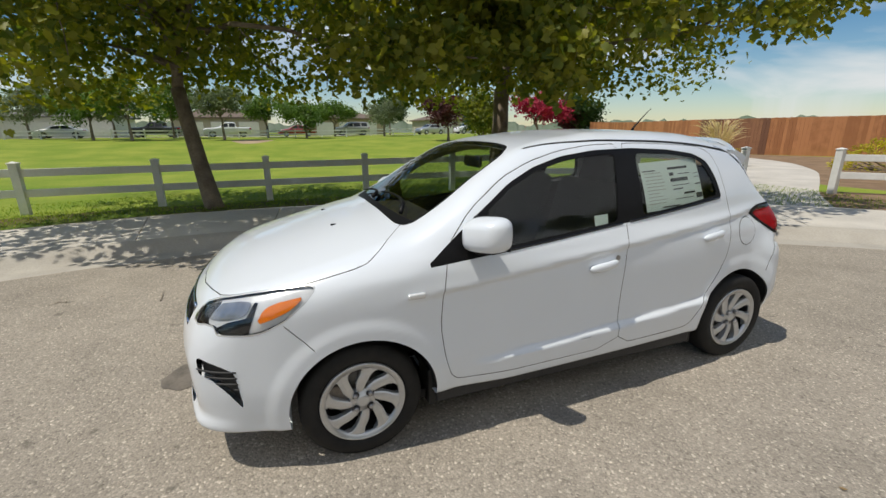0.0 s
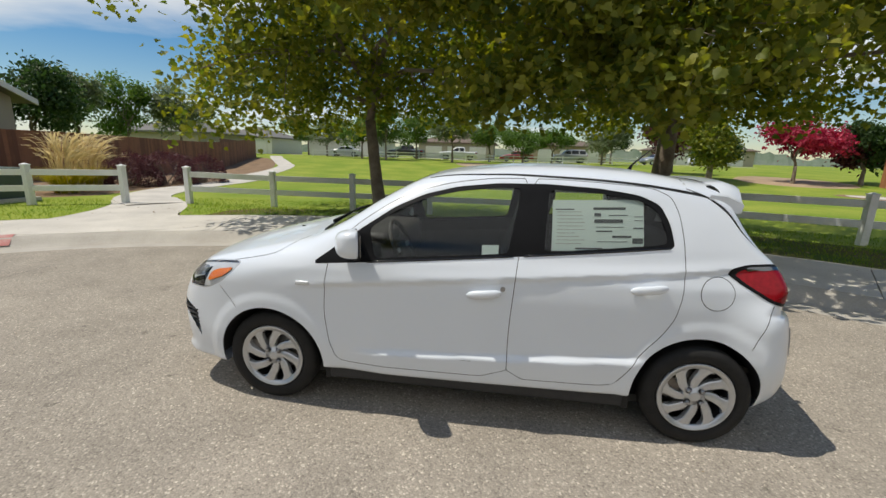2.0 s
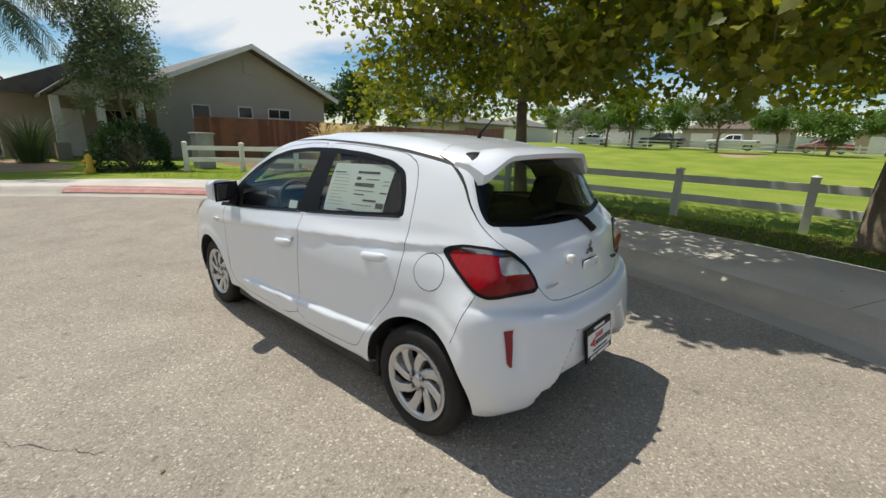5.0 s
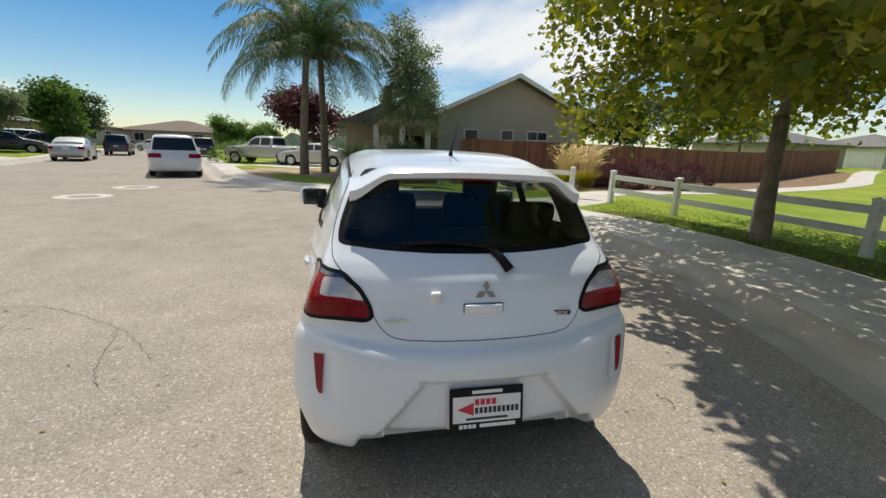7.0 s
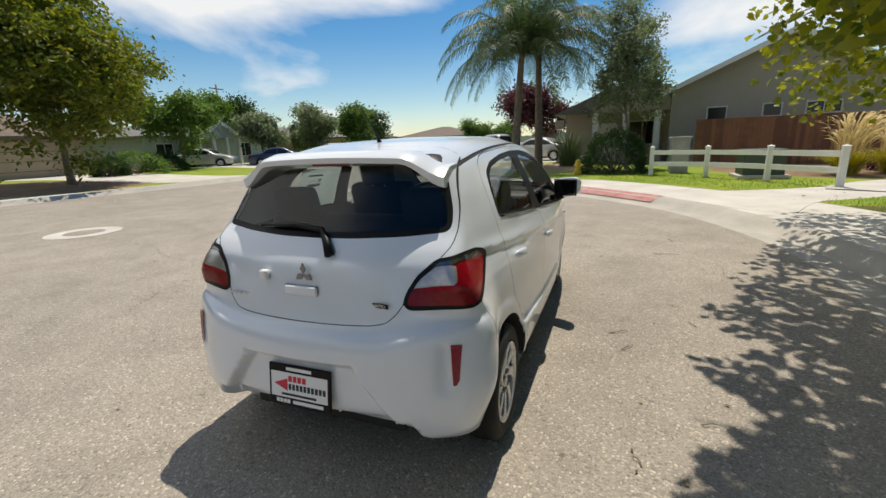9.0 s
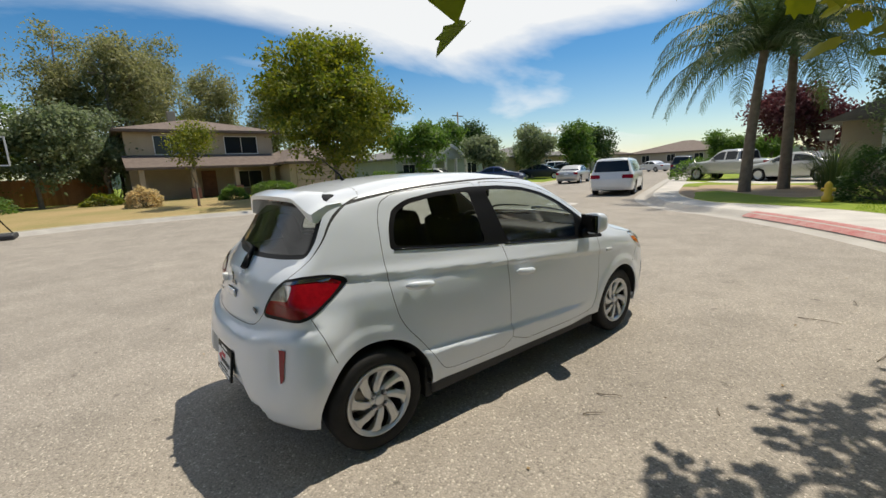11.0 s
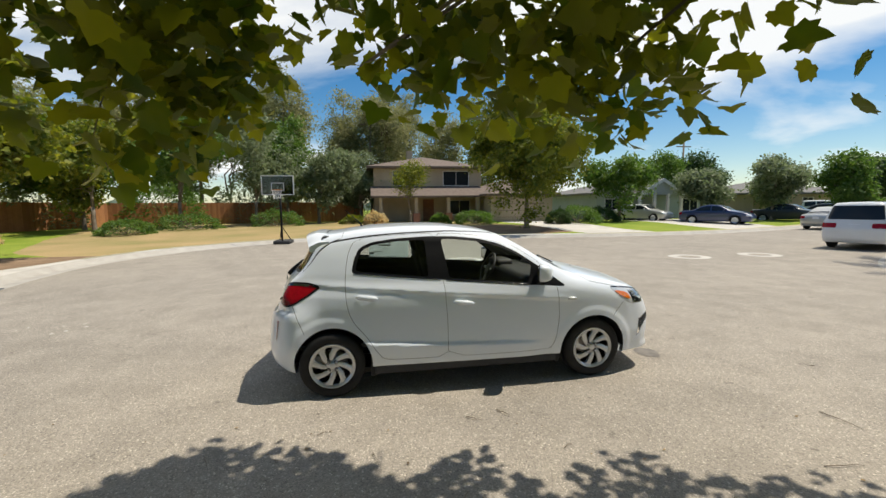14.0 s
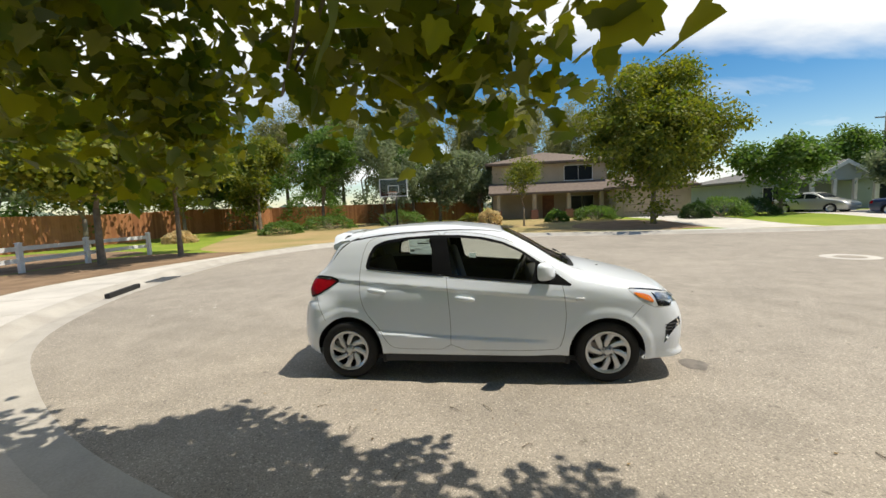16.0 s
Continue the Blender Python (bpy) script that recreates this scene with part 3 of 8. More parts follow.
# apron of the concrete path that leads into the park
APRON = rounded([(1.9, 8.2), (2.9, 8.35), (3.8, 8.3), (5.1, 8.72), (5.95, 9.2), (6.75, 10.2), (8.0, 9.3), (6.9, 8.05), (6.3, 7.5), (5.6, 7.02), (4.95, 6.7), (4.5, 6.0), (4.1, 5.2), (3.4, 5.6)], 2)
REGIONS = [
    ("apron_bed", APRON, "mulch", "soil under the concrete apron", "soil"),
    ("front_drive", edge_run(lambda x, y: x < -10 and 10.3 < y < 15.6) + [(-24, 14.6), (-30, 13.9), (-30, 9.8), (-24, 10.4)], "concrete", "pale concrete drive to the garage", "drive"),
    ("side_drive", edge_run(lambda x, y: x < -10 and 19.5 < y < 26.5) + [(-29, 26.5), (-29, 20.5)], "concrete", "pale concrete drive with parked cars", "drive"),
    ("corner_drive", edge_run(lambda x, y: -14 < x < -2 and 21.5 < y < 27.5) + [(-6.0, 29.0), (1.5, 27.5), (1.5, 23.0), (-4, 22.4)], "concrete", "pale concrete drive at the corner", "drive"),
    ("south_path", rounded([(1.2, -6.6), (2.9, -9.0), (4.2, -11.5), (5.9, -14.6), (8.6, -17.8), (13, -20.3), (22, -18.6), (22, -17.0), (14, -18.2), (10.6, -16.6), (7.8, -13.2), (6.2, -10.6), (4.7, -7.6), (3.6, -5.6), (2.0, -5.0)], 2), "concrete", "pale concrete path beside the park lawn", "path"),
    ("mulch_bed", rounded([(6.2, 12.0), (7.4, 11.0), (9.3, 11.5), (12.4, 12.1), (16, 13.0), (21, 15.6), (30, 18.4), (40, 24.7), (40, 27), (26, 20.6), (13.6, 17.3), (5.0, 17.6), (4.6, 14.0)], 1), "mulch", "brown bark mulch bed along the fence", "bed"),
    ("south_bed", rounded([(8.0, -13.0), (3.4, -10.4), (-0.4, -12.6), (-8, -14.9), (-13, -15.2), (-13, -23.6), (8, -23.6), (21, -19.6), (23, -17), (14, -16)], 1), "mulch", "brown leaf-strewn bed in front of the fence", "bed"),
    ("south_verge", edge_run(lambda x, y: -11.5 < x < 3.2 and y < -6.2, -0.2) + [(-11.4, -14.5), (-8, -14.6), (-4, -13.8), (-0.2, -12.2), (3.2, -9.6)], "mulch", "shaded soil and fallen leaves before the fence", "soil"),
    ("verge", edge_run(lambda x, y: x > 1.5 and -8.2 < y < 6.3, -0.2) [::-1] + [(6.7, 6.0), (7.15, 3.6), (7.15, 1.6), (7.0, -0.4), (6.7, -2.4), (6.1, -4.5), (5.1, -6.5), (3.9, -8.3)], "verge", "thin grass and bare soil under the trees, their shade partly in its colour", "verge"),
    ("bare_corner", edge_run(lambda x, y: x > -11 and 12.6 < y < 21.0) + [(-6.0, 21.6), (0.0, 21.0), (0.4, 16.0), (-0.8, 14.2)], "dirt", "bare dry soil and straw round the palms", "soil"),
    ("street_tree_bed", [(-20.9 + 3.3 * math.cos(a), 8.3 + 3.9 * math.sin(a)) for a in np.linspace(0, 6.0, 16)], "mulch", "bare soil and dry leaves under the street tree", "soil"),
    ("dry_lawn", edge_run(lambda x, y: x < -10 and y < 9.6) + [(-24, 9.6), (-31, 6.0), (-36, -1), (-36, -9), (-32, -20), (-20, -17), (-13, -13.5)], "dry_grass", "dry straw-coloured lawn on the far side of the street", "lawn"),
    ("tree_bed", [(31 + 4.5 * math.cos(a), -20.4 + 3.4 * math.sin(a)) for a in np.linspace(0, 6.0, 14)], "dirt", "bare soil under the park trees", "soil"),
    ("bare_patch", rounded([(38, 3), (44, 1), (47, 4), (41, 6)]), "dirt", "worn bare patch in the lawn", "soil"),
    ("far_street", [(58, -34), (63, -34), (63, 34), (58, 34)], "kerb", "pale street beyond the park", "road"),
]
ground()
PATH_MID = smooth_line([(6.3, 8.3), (7.4, 9.75), (9.5, 10.75), (12.5, 11.4), (16, 12.3), (21.2, 14.9), (30, 17.7), (33, 19.5), (40, 24), (46, 27.5)], 6)


def park_path():
    """Path slab and apron, a little proud of the lawn."""
    t = np.gradient(PATH_MID, axis=0)
    t /= np.linalg.norm(t, axis=1)[:, None]
    side = np.stack([-t[:, 1], t[:, 0]], 1)
    vs, fs = [], []
    for p, o in zip(PATH_MID, side):
        for u, dz in ((-0.66, -0.10), (-0.65, 0.016), (-0.25, 0.024), (0.25, 0.024), (0.65, 0.016), (0.66, -0.10)):
            q = p + o * u
            vs.append((q[0], q[1], float(rise(np.array(q[0]), np.array(q[1]))) + dz))
    for i in range(len(PATH_MID) - 1):
        fs += [(i * 6 + k, i * 6 + k + 6, i * 6 + k + 7, i * 6 + k + 1) for k in range(5)]
    tagged(mesh_ob("park_path", vs, fs, M["concrete"]), "pale concrete path winding into the park", "path", kind="structure")
    n = len(APRON)
    top = KERB + 0.015
    near = [float(np.min(np.hypot(LIPS[:, 0] - x, LIPS[:, 1] - y))) for x, y in APRON]
    vs = [(x, y, top if d > 1.35 else KERB + 0.004) for (x, y), d in zip(APRON, near)] + [(x, y, KERB - 0.05) for x, y in APRON]
    fs = [tuple(range(n))] + [(i, i + n, (i + 1) % n + n, (i + 1) % n) for i in range(n)]
    ob = mesh_ob("path_apron", vs, fs, M["concrete"])
    bm = bmesh.new(); bm.from_mesh(ob.data); bmesh.ops.recalc_face_normals(bm, faces=bm.faces); bm.to_mesh(ob.data); bm.free()
    tagged(ob, "wide pale concrete apron between the pavement and the park path", "path", kind="structure")


park_path()
rv = [(p[0], p[1], 0.0) for p in LIPS]
me = bpy.data.meshes.new("road")
bm = bmesh.new()
bvs = [bm.verts.new(p) for p in rv]
bm.faces.new(bvs)
bmesh.ops.triangulate(bm, faces=bm.faces)
bmesh.ops.recalc_face_normals(bm, faces=bm.faces)
for fc in bm.faces:
    if fc.normal.z < 0:
        fc.normal_flip()
bm.to_mesh(me); bm.free()
me.materials.append(M["asphalt"])
tagged(new("road", me), "weathered grey asphalt street with exposed stones", "road", kind="structure")


# ---- plants ----
LOBED = [(0.0, 0.0), (0.13, -0.11), (0.35, -0.08), (0.37, 0.05), (0.54, 0.15), (0.43, 0.26), (0.45, 0.46), (0.27, 0.45), (0.17, 0.62), (0.0, 0.80)]
OVAL = [(0.0, 0.0), (0.20, 0.22), (0.22, 0.5), (0.0, 0.9)]


def leaves(places, sizes, template, seed, droop=0.5, upward=0.4):
    """Vertices and faces of folded leaves at the places, each turned by chance."""
    r = np.random.default_rng(seed)
    n = len(places)
    t = np.array(template)
    k = len(t)
    half = np.stack([t[:, 0], t[:, 1], 0.22 * np.abs(t[:, 0]) - 0.18 * t[:, 1] ** 2], 1)
    other = half[1:-1].copy()
    other[:, 0] *= -1
    loc = np.concatenate([half, other])  # both halves share the midrib
    d = r.normal(size=(n, 3))
    d[:, 2] = d[:, 2] * 0.5 - droop
    d /= np.linalg.norm(d, axis=1)[:, None]
    up = r.normal(size=(n, 3)) * 0.75
    up[:, 2] += upward + 0.5
    x = np.cross(d, up)
    x /= np.linalg.norm(x, axis=1)[:, None]
    z = np.cross(x, d)
    P = places[:, None, :] + sizes[:, None, None] * (loc[None, :, 0:1] * x[:, None] + loc[None, :, 1:2] * d[:, None] + loc[None, :, 2:3] * z[:, None])
    base = (np.arange(n) * (2 * k - 2))[:, None]
    f1 = base + np.arange(k)[None]
    f2 = base + np.array([k - 1] + list(range(2 * k - 3, k - 1, -1)) + [0])[None]
    return P.reshape(-1, 3), np.concatenate([f1, f2]), k


def fast_mesh(name, P, F, material, parent=None, label=""):
    """A mesh of many equal polygons, from arrays."""
    me = bpy.data.meshes.new(name)
    k = F.shape[1]
    me.vertices.add(len(P))
    me.vertices.foreach_set("co", np.ascontiguousarray(P, np.float32).ravel())
    me.loops.add(F.size)
    me.loops.foreach_set("vertex_index", np.ascontiguousarray(F, np.int32).ravel())
    me.polygons.add(len(F))
    me.polygons.foreach_set("loop_start", np.arange(0, F.size, k, dtype=np.int32))
    me.update(calc_edges=True)
    me.validate()
    me.materials.append(material)
    ob = new(name, me)
    if parent is not None:
        ob.parent = parent
    if label:
        ob["label"] = label
    return ob


def join(parts):
    vs, fs, n = [], [], 0
    for v, f in parts:
        vs += list(v)
        fs += [tuple(i + n for i in q) for q in f]
        n += len(v)
    return vs, fs


def limb(a, b, r0, r1, rng, sag=0.0, n=6, sides=7):
    a, b = Vector(a), Vector(b)
    pts = []
    w = (b - a).length * 0.07
    off = Vector((0, 0, 0))
    for i in range(n + 1):
        t = i / n
        p = a.lerp(b, t) + Vector((0, 0, sag * math.sin(math.pi * t)))
        if 0 < i < n:
            off = Vector((rng.uniform(-w, w), rng.uniform(-w, w), rng.uniform(-w, w) * 0.5))
            p += off
        pts.append(p)
    return tube(pts, [r0 + (r1 - r0) * i / n for i in range(n + 1)], sides)


def tree(at, height, trunk_r, crown, fork, n_clump, per, leaf, template, material, seed, label, spread=0.45, low=None, keep=None, bark=None, lean=(0, 0), name="tree", category="tree", twigs=40, droop=0.5, group="", flat=1.0, extra=(), tips=()):
    """Trunk with limbs and a crown of leaf clumps. crown: (dx, dy, z middle, rx, ry, rz); low(x, y) gives the least height of the leaves."""
    rng = random.Random(seed)
    r = np.random.default_rng(seed)
    x0, y0, z0 = at
    ob = empty(name, None, label, category, group)
    dx, dy, zc, rx, ry, rz = crown
    cen = np.array([x0 + dx, y0 + dy, z0 + zc])
    rad = np.array([rx, ry, rz])
    C = []
    # crown of several uneven masses
    lobes = []
    for _ in range(max(5, n_clump // (14 if low is None else 9))):
        d = r.normal(size=3)
        d /= np.linalg.norm(d)
        lobes.append((cen + d * rad * 0.66 * r.uniform(0.25, 1) ** 0.5, rad * r.uniform(0.30, 0.48)))
    while len(C) < n_clump:
        lc, lr = lobes[r.integers(len(lobes))]
        d = r.normal(size=3)
        d /= np.linalg.norm(d)
        q = lc + d * lr * r.uniform(0.1, 1.0) ** 0.35
        if low is not None and (q[2] < low(q[0], q[1]) or q[2] < cen[2] - rz * flat):
            continue
        if q[2] > z0 + 0.3:
            C.append(q)
    if low is None:
        spread = spread * 0.8
    C = np.array(C + [np.array(q) for q in extra])
    # trunk and limbs
    base = Vector((x0, y0, z0 - 0.15))
    fk = Vector((x0 + lean[0], y0 + lean[1], z0 + fork))
    pts = [base, base + Vector((0, 0, 0.22)), base.lerp(fk, 0.35) + Vector((rng.uniform(-.03, .03), rng.uniform(-.03, .03), 0.1)), base.lerp(fk, 0.7), fk]
    bits = [tube(pts, [trunk_r * 1.75, trunk_r * 1.2, trunk_r, trunk_r * 0.92, trunk_r * 0.85], 12)]
    top = Vector((cen[0], cen[1], z0 + fork + (zc + rz * 0.55 - fork)))
    bits.append(limb(fk, top, trunk_r * 0.72, trunk_r * 0.15, rng))
    mains = []
    for k in range(8):
        q = Vector(C[rng.randrange(len(C))])
        e = fk.lerp(q, 0.72)
        s = fk.lerp(top, rng.uniform(0.0, 0.45))
        bits.append(limb(s, e, trunk_r * 0.48, trunk_r * 0.12, rng, 0.15))
        mains += [s.lerp(e, t) for t in (0.5, 0.75, 1.0)]
    for k in range(twigs):
        q = Vector(C[rng.randrange(len(C))])
        s = min(mains, key=lambda m: (m - q).length)
        bits.append(limb(s, q, trunk_r * 0.10, 0.006, rng, 0.05, 4, 5))
    if tips:
        a, b = Vector(max(tips, key=lambda q: q[2])), Vector(min(tips, key=lambda q: q[2]))
        bits.append(limb(min(mains, key=lambda m: (m - a).length), a, 0.016, 0.006, rng, 0.1, 6, 5))
        bits.append(limb(a, b, 0.006, 0.002, rng, 0.0, 5, 5))
    mesh_ob("trunk", *join(bits), bark or M["bark"], ob, "rough brown bark trunk and limbs", True)
    # leaves
    idx = np.repeat(np.arange(len(C)), per)
    off = r.normal(size=(len(idx), 3)) * spread
    off[idx >= n_clump] = np.clip(off[idx >= n_clump] * 0.62, -0.42, 0.42)
    off[:, 2] *= 0.75
    P = C[idx] + off
    if low is not None:
        lows = np.array([low(a, b) for a, b in P[:, :2]])
        P = P[P[:, 2] > lows - r.uniform(0, 0.25, len(P))]
    if keep is not None:
        P = P[keep(P)]
    S = leaf * r.uniform(0.6, 1.25, len(P))
    if tips:
        P = np.concatenate([P, np.array(tips)])
        S = np.r_[S, leaf * r.uniform(0.75, 1.2, len(tips))]
    V, F, k = leaves(P, S, template, seed + 1, droop)
    fast_mesh("crown", V, F, material, ob, "crown of many leaves")
    return ob


def shrub(at, rx, ry, rz, n, leaf, material, seed, label, name="bush", template=OVAL, group=""):
    """Rounded bush: leaf clumps over a dark twig core."""
    r = np.random.default_rng(seed)
    ob = empty(name, None, label, "bush", group)
    d = r.normal(size=(n, 3))
    d /= np.linalg.norm(d, axis=1)[:, None]
    d[:, 2] = np.abs(d[:, 2])
    b = np.array([0.85 + 0.22 * noise.noise(Vector(q * 2.2 + seed)) + 0.12 * noise.noise(Vector(q * 5.0 + seed)) for q in d])
    P = np.array(at) + d * np.array([rx, ry, rz]) * (b * r.uniform(0.6, 1.0, n) ** 0.35)[:, None]
    V, F, k = leaves(P, leaf * r.uniform(0.6, 1.3, n), template, seed, 0.0)
    rng = random.Random(seed)
    bits = [limb((at[0], at[1], at[2] - 0.1), P[rng.randrange(n)], 0.035, 0.008, rng, 0, 4, 5) for _ in range(14)]
    mesh_ob("stem", *join(bits), M["bark"], ob, "woody stems")
    fast_mesh("foliage", V, F, material, ob, "dense foliage")
    return ob


def tuft(at, rad, h, n, material, seed, label, plume=None, name="ornamental_grass"):
    """Arching grass blades, with plumes if asked for."""
    r = np.random.default_rng(seed)
    ob = empty(name, None, label, "grass")
    V, F = [], []
    for k in range(n):
        a, hh = r.uniform(0, 6.283), h * r.uniform(0.6, 1.0)
        o = np.array(at) + np.array([math.cos(a), math.sin(a), 0]) * rad * 0.25 * r.uniform(0, 1)
        out = np.array([math.cos(a), math.sin(a), 0]) * rad * r.uniform(0.4, 1.0)
        sd = np.array([-math.sin(a), math.cos(a), 0]) * 0.012
        for t in (0, 0.4, 0.75, 1.0):
            p = o + out * t * t + np.array([0, 0, hh * (t - 0.30 * t ** 3)])
            w = 1.0 - 0.85 * t
            V += [p - sd * w, p + sd * w]
        b = len(V) - 8
        F += [(b + 2 * i, b + 2 * i + 1, b + 2 * i + 3, b + 2 * i + 2) for i in range(3)]
    fast_mesh("foliage", np.array(V), np.array(F), material, ob, "arching blades")
    if plume:
        V, F = [], []
        wind = np.array([0.5, -0.1, 0]) * plume
        for k in range(int(n * 0.45)):
            a, hh = r.uniform(0, 6.283), h * r.uniform(1.35, 2.35)
            o = np.array(at) + np.array([math.cos(a), math.sin(a), 0]) * rad * 0.3 * r.uniform(0, 1)
            out = np.array([math.cos(a), math.sin(a), 0]) * rad * r.uniform(0.05, 0.75) + wind * r.uniform(0.2, 1.2)
            for t, w in ((0, 0.004), (0.60, 0.004), (0.74, 0.022), (0.88, 0.020), (1.0, 0.003)):
                p = o + out * t ** 2.6 + np.array([0, 0, hh * (t - 0.30 * t ** 4)])
                sd = np.array([-math.sin(a * 3), math.cos(a * 3), 0.3]) * w
                V += [p - sd, p + sd]
            b = len(V) - 10
            F += [(b + 2 * i, b + 2 * i + 1, b + 2 * i + 3, b + 2 * i + 2) for i in range(4)]
        fast_mesh("plume", np.array(V), np.array(F), M["plume"], ob, "tan seed plumes")
    return ob


def palm(at, height, seed, label, lean=(0.2, 0.0), fronds=34, flen=4.5):
    rng = random.Random(seed)
    ob = empty("palm_tree", None, label, "palm", "palms at the corner")
    pts, rr = [], []
    for i in range(34):
        t = i / 33
        pts.append((at[0] + lean[0] * t ** 1.5, at[1] + lean[1] * t ** 1.5, at[2] - 0.1 + height * t))
        rr.append((0.20 - 0.075 * t + 0.10 * max(0, 0.12 - t)) * (1 + 0.05 * (i % 2)))
    mesh_ob("trunk", *tube(pts, rr, 12), M["palm_bark"], ob, "ringed grey-brown palm trunk", True)
    top = Vector(pts[-1])
    for k in range(fronds):
        a = 2.399 * k + rng.uniform(-0.2, 0.2)
        el = 1.35 - 1.20 * (k / fronds) + rng.uniform(-0.1, 0.1)
        V, F = [], []
        d = Vector((math.cos(a) * math.cos(el), math.sin(a) * math.cos(el), math.sin(el)))
        p = top.copy()
        seg = 16
        spine = [p.copy()]
        for i in range(seg):
            d = (d + Vector((0, 0, -0.040 - 0.0125 * i))).normalized()
            p = p + d * (flen * rng.uniform(0.97, 1.03) / seg)
            spine.append(p.copy())
        vs, fs = tube(spine, [0.035 * (1 - i / (seg + 1)) + 0.004 for i in range(seg + 1)], 5)
        V += [tuple(v) for v in vs]
        F += [f for f in fs if len(f) == 4]
        for i in range(2, seg + 1):
            for h in range(4):
                q = spine[i - 1].lerp(spine[i], h / 4)
                dd = (spine[i] - spine[i - 1]).normalized()
                sd = dd.cross(Vector((0, 0, 1)))
                if sd.length < 0.05:
                    continue
                sd.normalize()
                L = 0.72 * math.sin(math.pi * (0.12 + 0.8 * i / seg)) + 0.1
                for s in (-1, 1):
                    o = sd * s * rng.uniform(0.75, 1) + dd * 0.5 + Vector((0, 0, rng.uniform(-0.25, 0.25)))
                    o.normalize()
                    m1 = q + o * L * 0.5 + Vector((0, 0, -0.05))
                    m2 = q + o * L * 0.8 + Vector((0, 0, -0.34 * L - 0.1))
                    wv = dd * 0.017
                    b = len(V)
                    V += [tuple(q - wv), tuple(q + wv), tuple(m1 + wv), tuple(m1 - wv), tuple(m2 + wv * 0.3), tuple(m2 - wv * 0.3)]
                    F += [(b, b + 1, b + 2, b + 3), (b + 3, b + 2, b + 4, b + 5)]
        fast_mesh("frond", np.array(V), np.array(F), M["leaf_palm"], ob)
    return ob


# the two plane trees over the walk
def near_low(x, y):
    """Underside of the crowns: hangs lowest at the rim and towards the north."""
    d = 2.05 + 0.35 * noise.noise(Vector((x * 0.7, y * 0.7, 3.0)))
    d -= 0.38 * min(1, max(0, (y - 3.4) / 1.5))
    if x > 5.2:
        d += 0.25
    if y < -3.2:
        d += 0.75 if x < 4.4 else 0.12
    if x < 5.0:
        d += 0.95 * min(1, max(0, (y - 0.75) / 0.4)) * min(1, max(0, (3.6 - y) / 0.4))
    if x < 3.3:
        d += 0.55 * math.exp(-((y + 1.15) / 0.42) ** 2)
    d -= 0.10 * math.exp(-((x - 2.65) / 0.4) ** 2 - ((y - 0.3) / 0.35) ** 2)
    d -= 0.42 * math.exp(-((x - 2.1) / 0.38) ** 2 - ((y + 1.95) / 0.4) ** 2)
    return d


def off_the_walk(P):
    """Keeps a way clear for somebody who passes beneath."""
    a, b = np.array([3.5, -2.3, 1.62]), np.array([4.85, 0.75, 1.62])
    ab = b - a
    t = np.clip(((P - a) @ ab) / (ab @ ab), 0, 1)
    d = np.linalg.norm(P - a - t[:, None] * ab, axis=1)
    a2, b2 = np.array([1.9, -2.85, 1.55]), np.array([3.5, -2.1, 1.6])
    ab = b2 - a2
    t = np.clip(((P - a2) @ ab) / (ab @ ab), 0, 1)
    d = np.minimum(d, np.linalg.norm(P - a2 - t[:, None] * ab, axis=1) - 0.05)
    ok = d > 0.75 + 0.35 * np.random.default_rng(5).uniform(0, 1, len(P)) ** 2
    # the crowns end in a ragged line short of the parked car
    r = np.random.default_rng(77)
    rim = np.interp(P[:, 1] - 0.466 * P[:, 2], [-8, -4.6, -3.4, -2.8, -2.0, -1.3, -0.7, -0.2, 0.2, 0.65, 0.95, 1.3, 1.8, 2.3, 3, 4, 6, 9],
                    [1.3, 0.75, 1.5, 1.75, 1.1, 1.4, 1.9, 1.55, 2.1, 1.6, 2.0, 2.2, 2.3, 2.5, 2.9, 3.3, 3.6, 3.8])
    ok &= P[:, 0] > rim + 0.08 + 0.25 * r.uniform(0, 1, len(P)) ** 2
    return ok


def aloft(x0, x1, y0, y1, z0, z1, n, seed):
    """Upper boughs that reach out over the street."""
    r = np.random.default_rng(seed)
    return [tuple(q) for q in r.uniform((x0, y0, z0), (x1, y1, z1), (n, 3))]


def spray(x, y, z0, z1, n, seed):
    """Leaves of a hanging twig, wider towards its top."""
    r = np.random.default_rng(seed)
    t = r.uniform(0, 1, n) ** 0.8
    w = 0.10 + 0.20 * t
    return [tuple(q) for q in np.stack([x + w * r.normal(size=n), y + w * r.normal(size=n), z0 + (z1 - z0) * t], 1)]


def skirt(y0, y1, n, seed, more=(), x0=1.75, x1=4.3):
    """Low twigs at the street side of a crown."""
    r = np.random.default_rng(seed)
    out = []
    for _ in range(n):
        x, y = r.uniform(x0, x1), r.uniform(y0, y1)
        out.append((x, y, near_low(x, y) + 0.28 + 1.1 * r.uniform(0, 1) ** 1.5))
    return out + list(more)


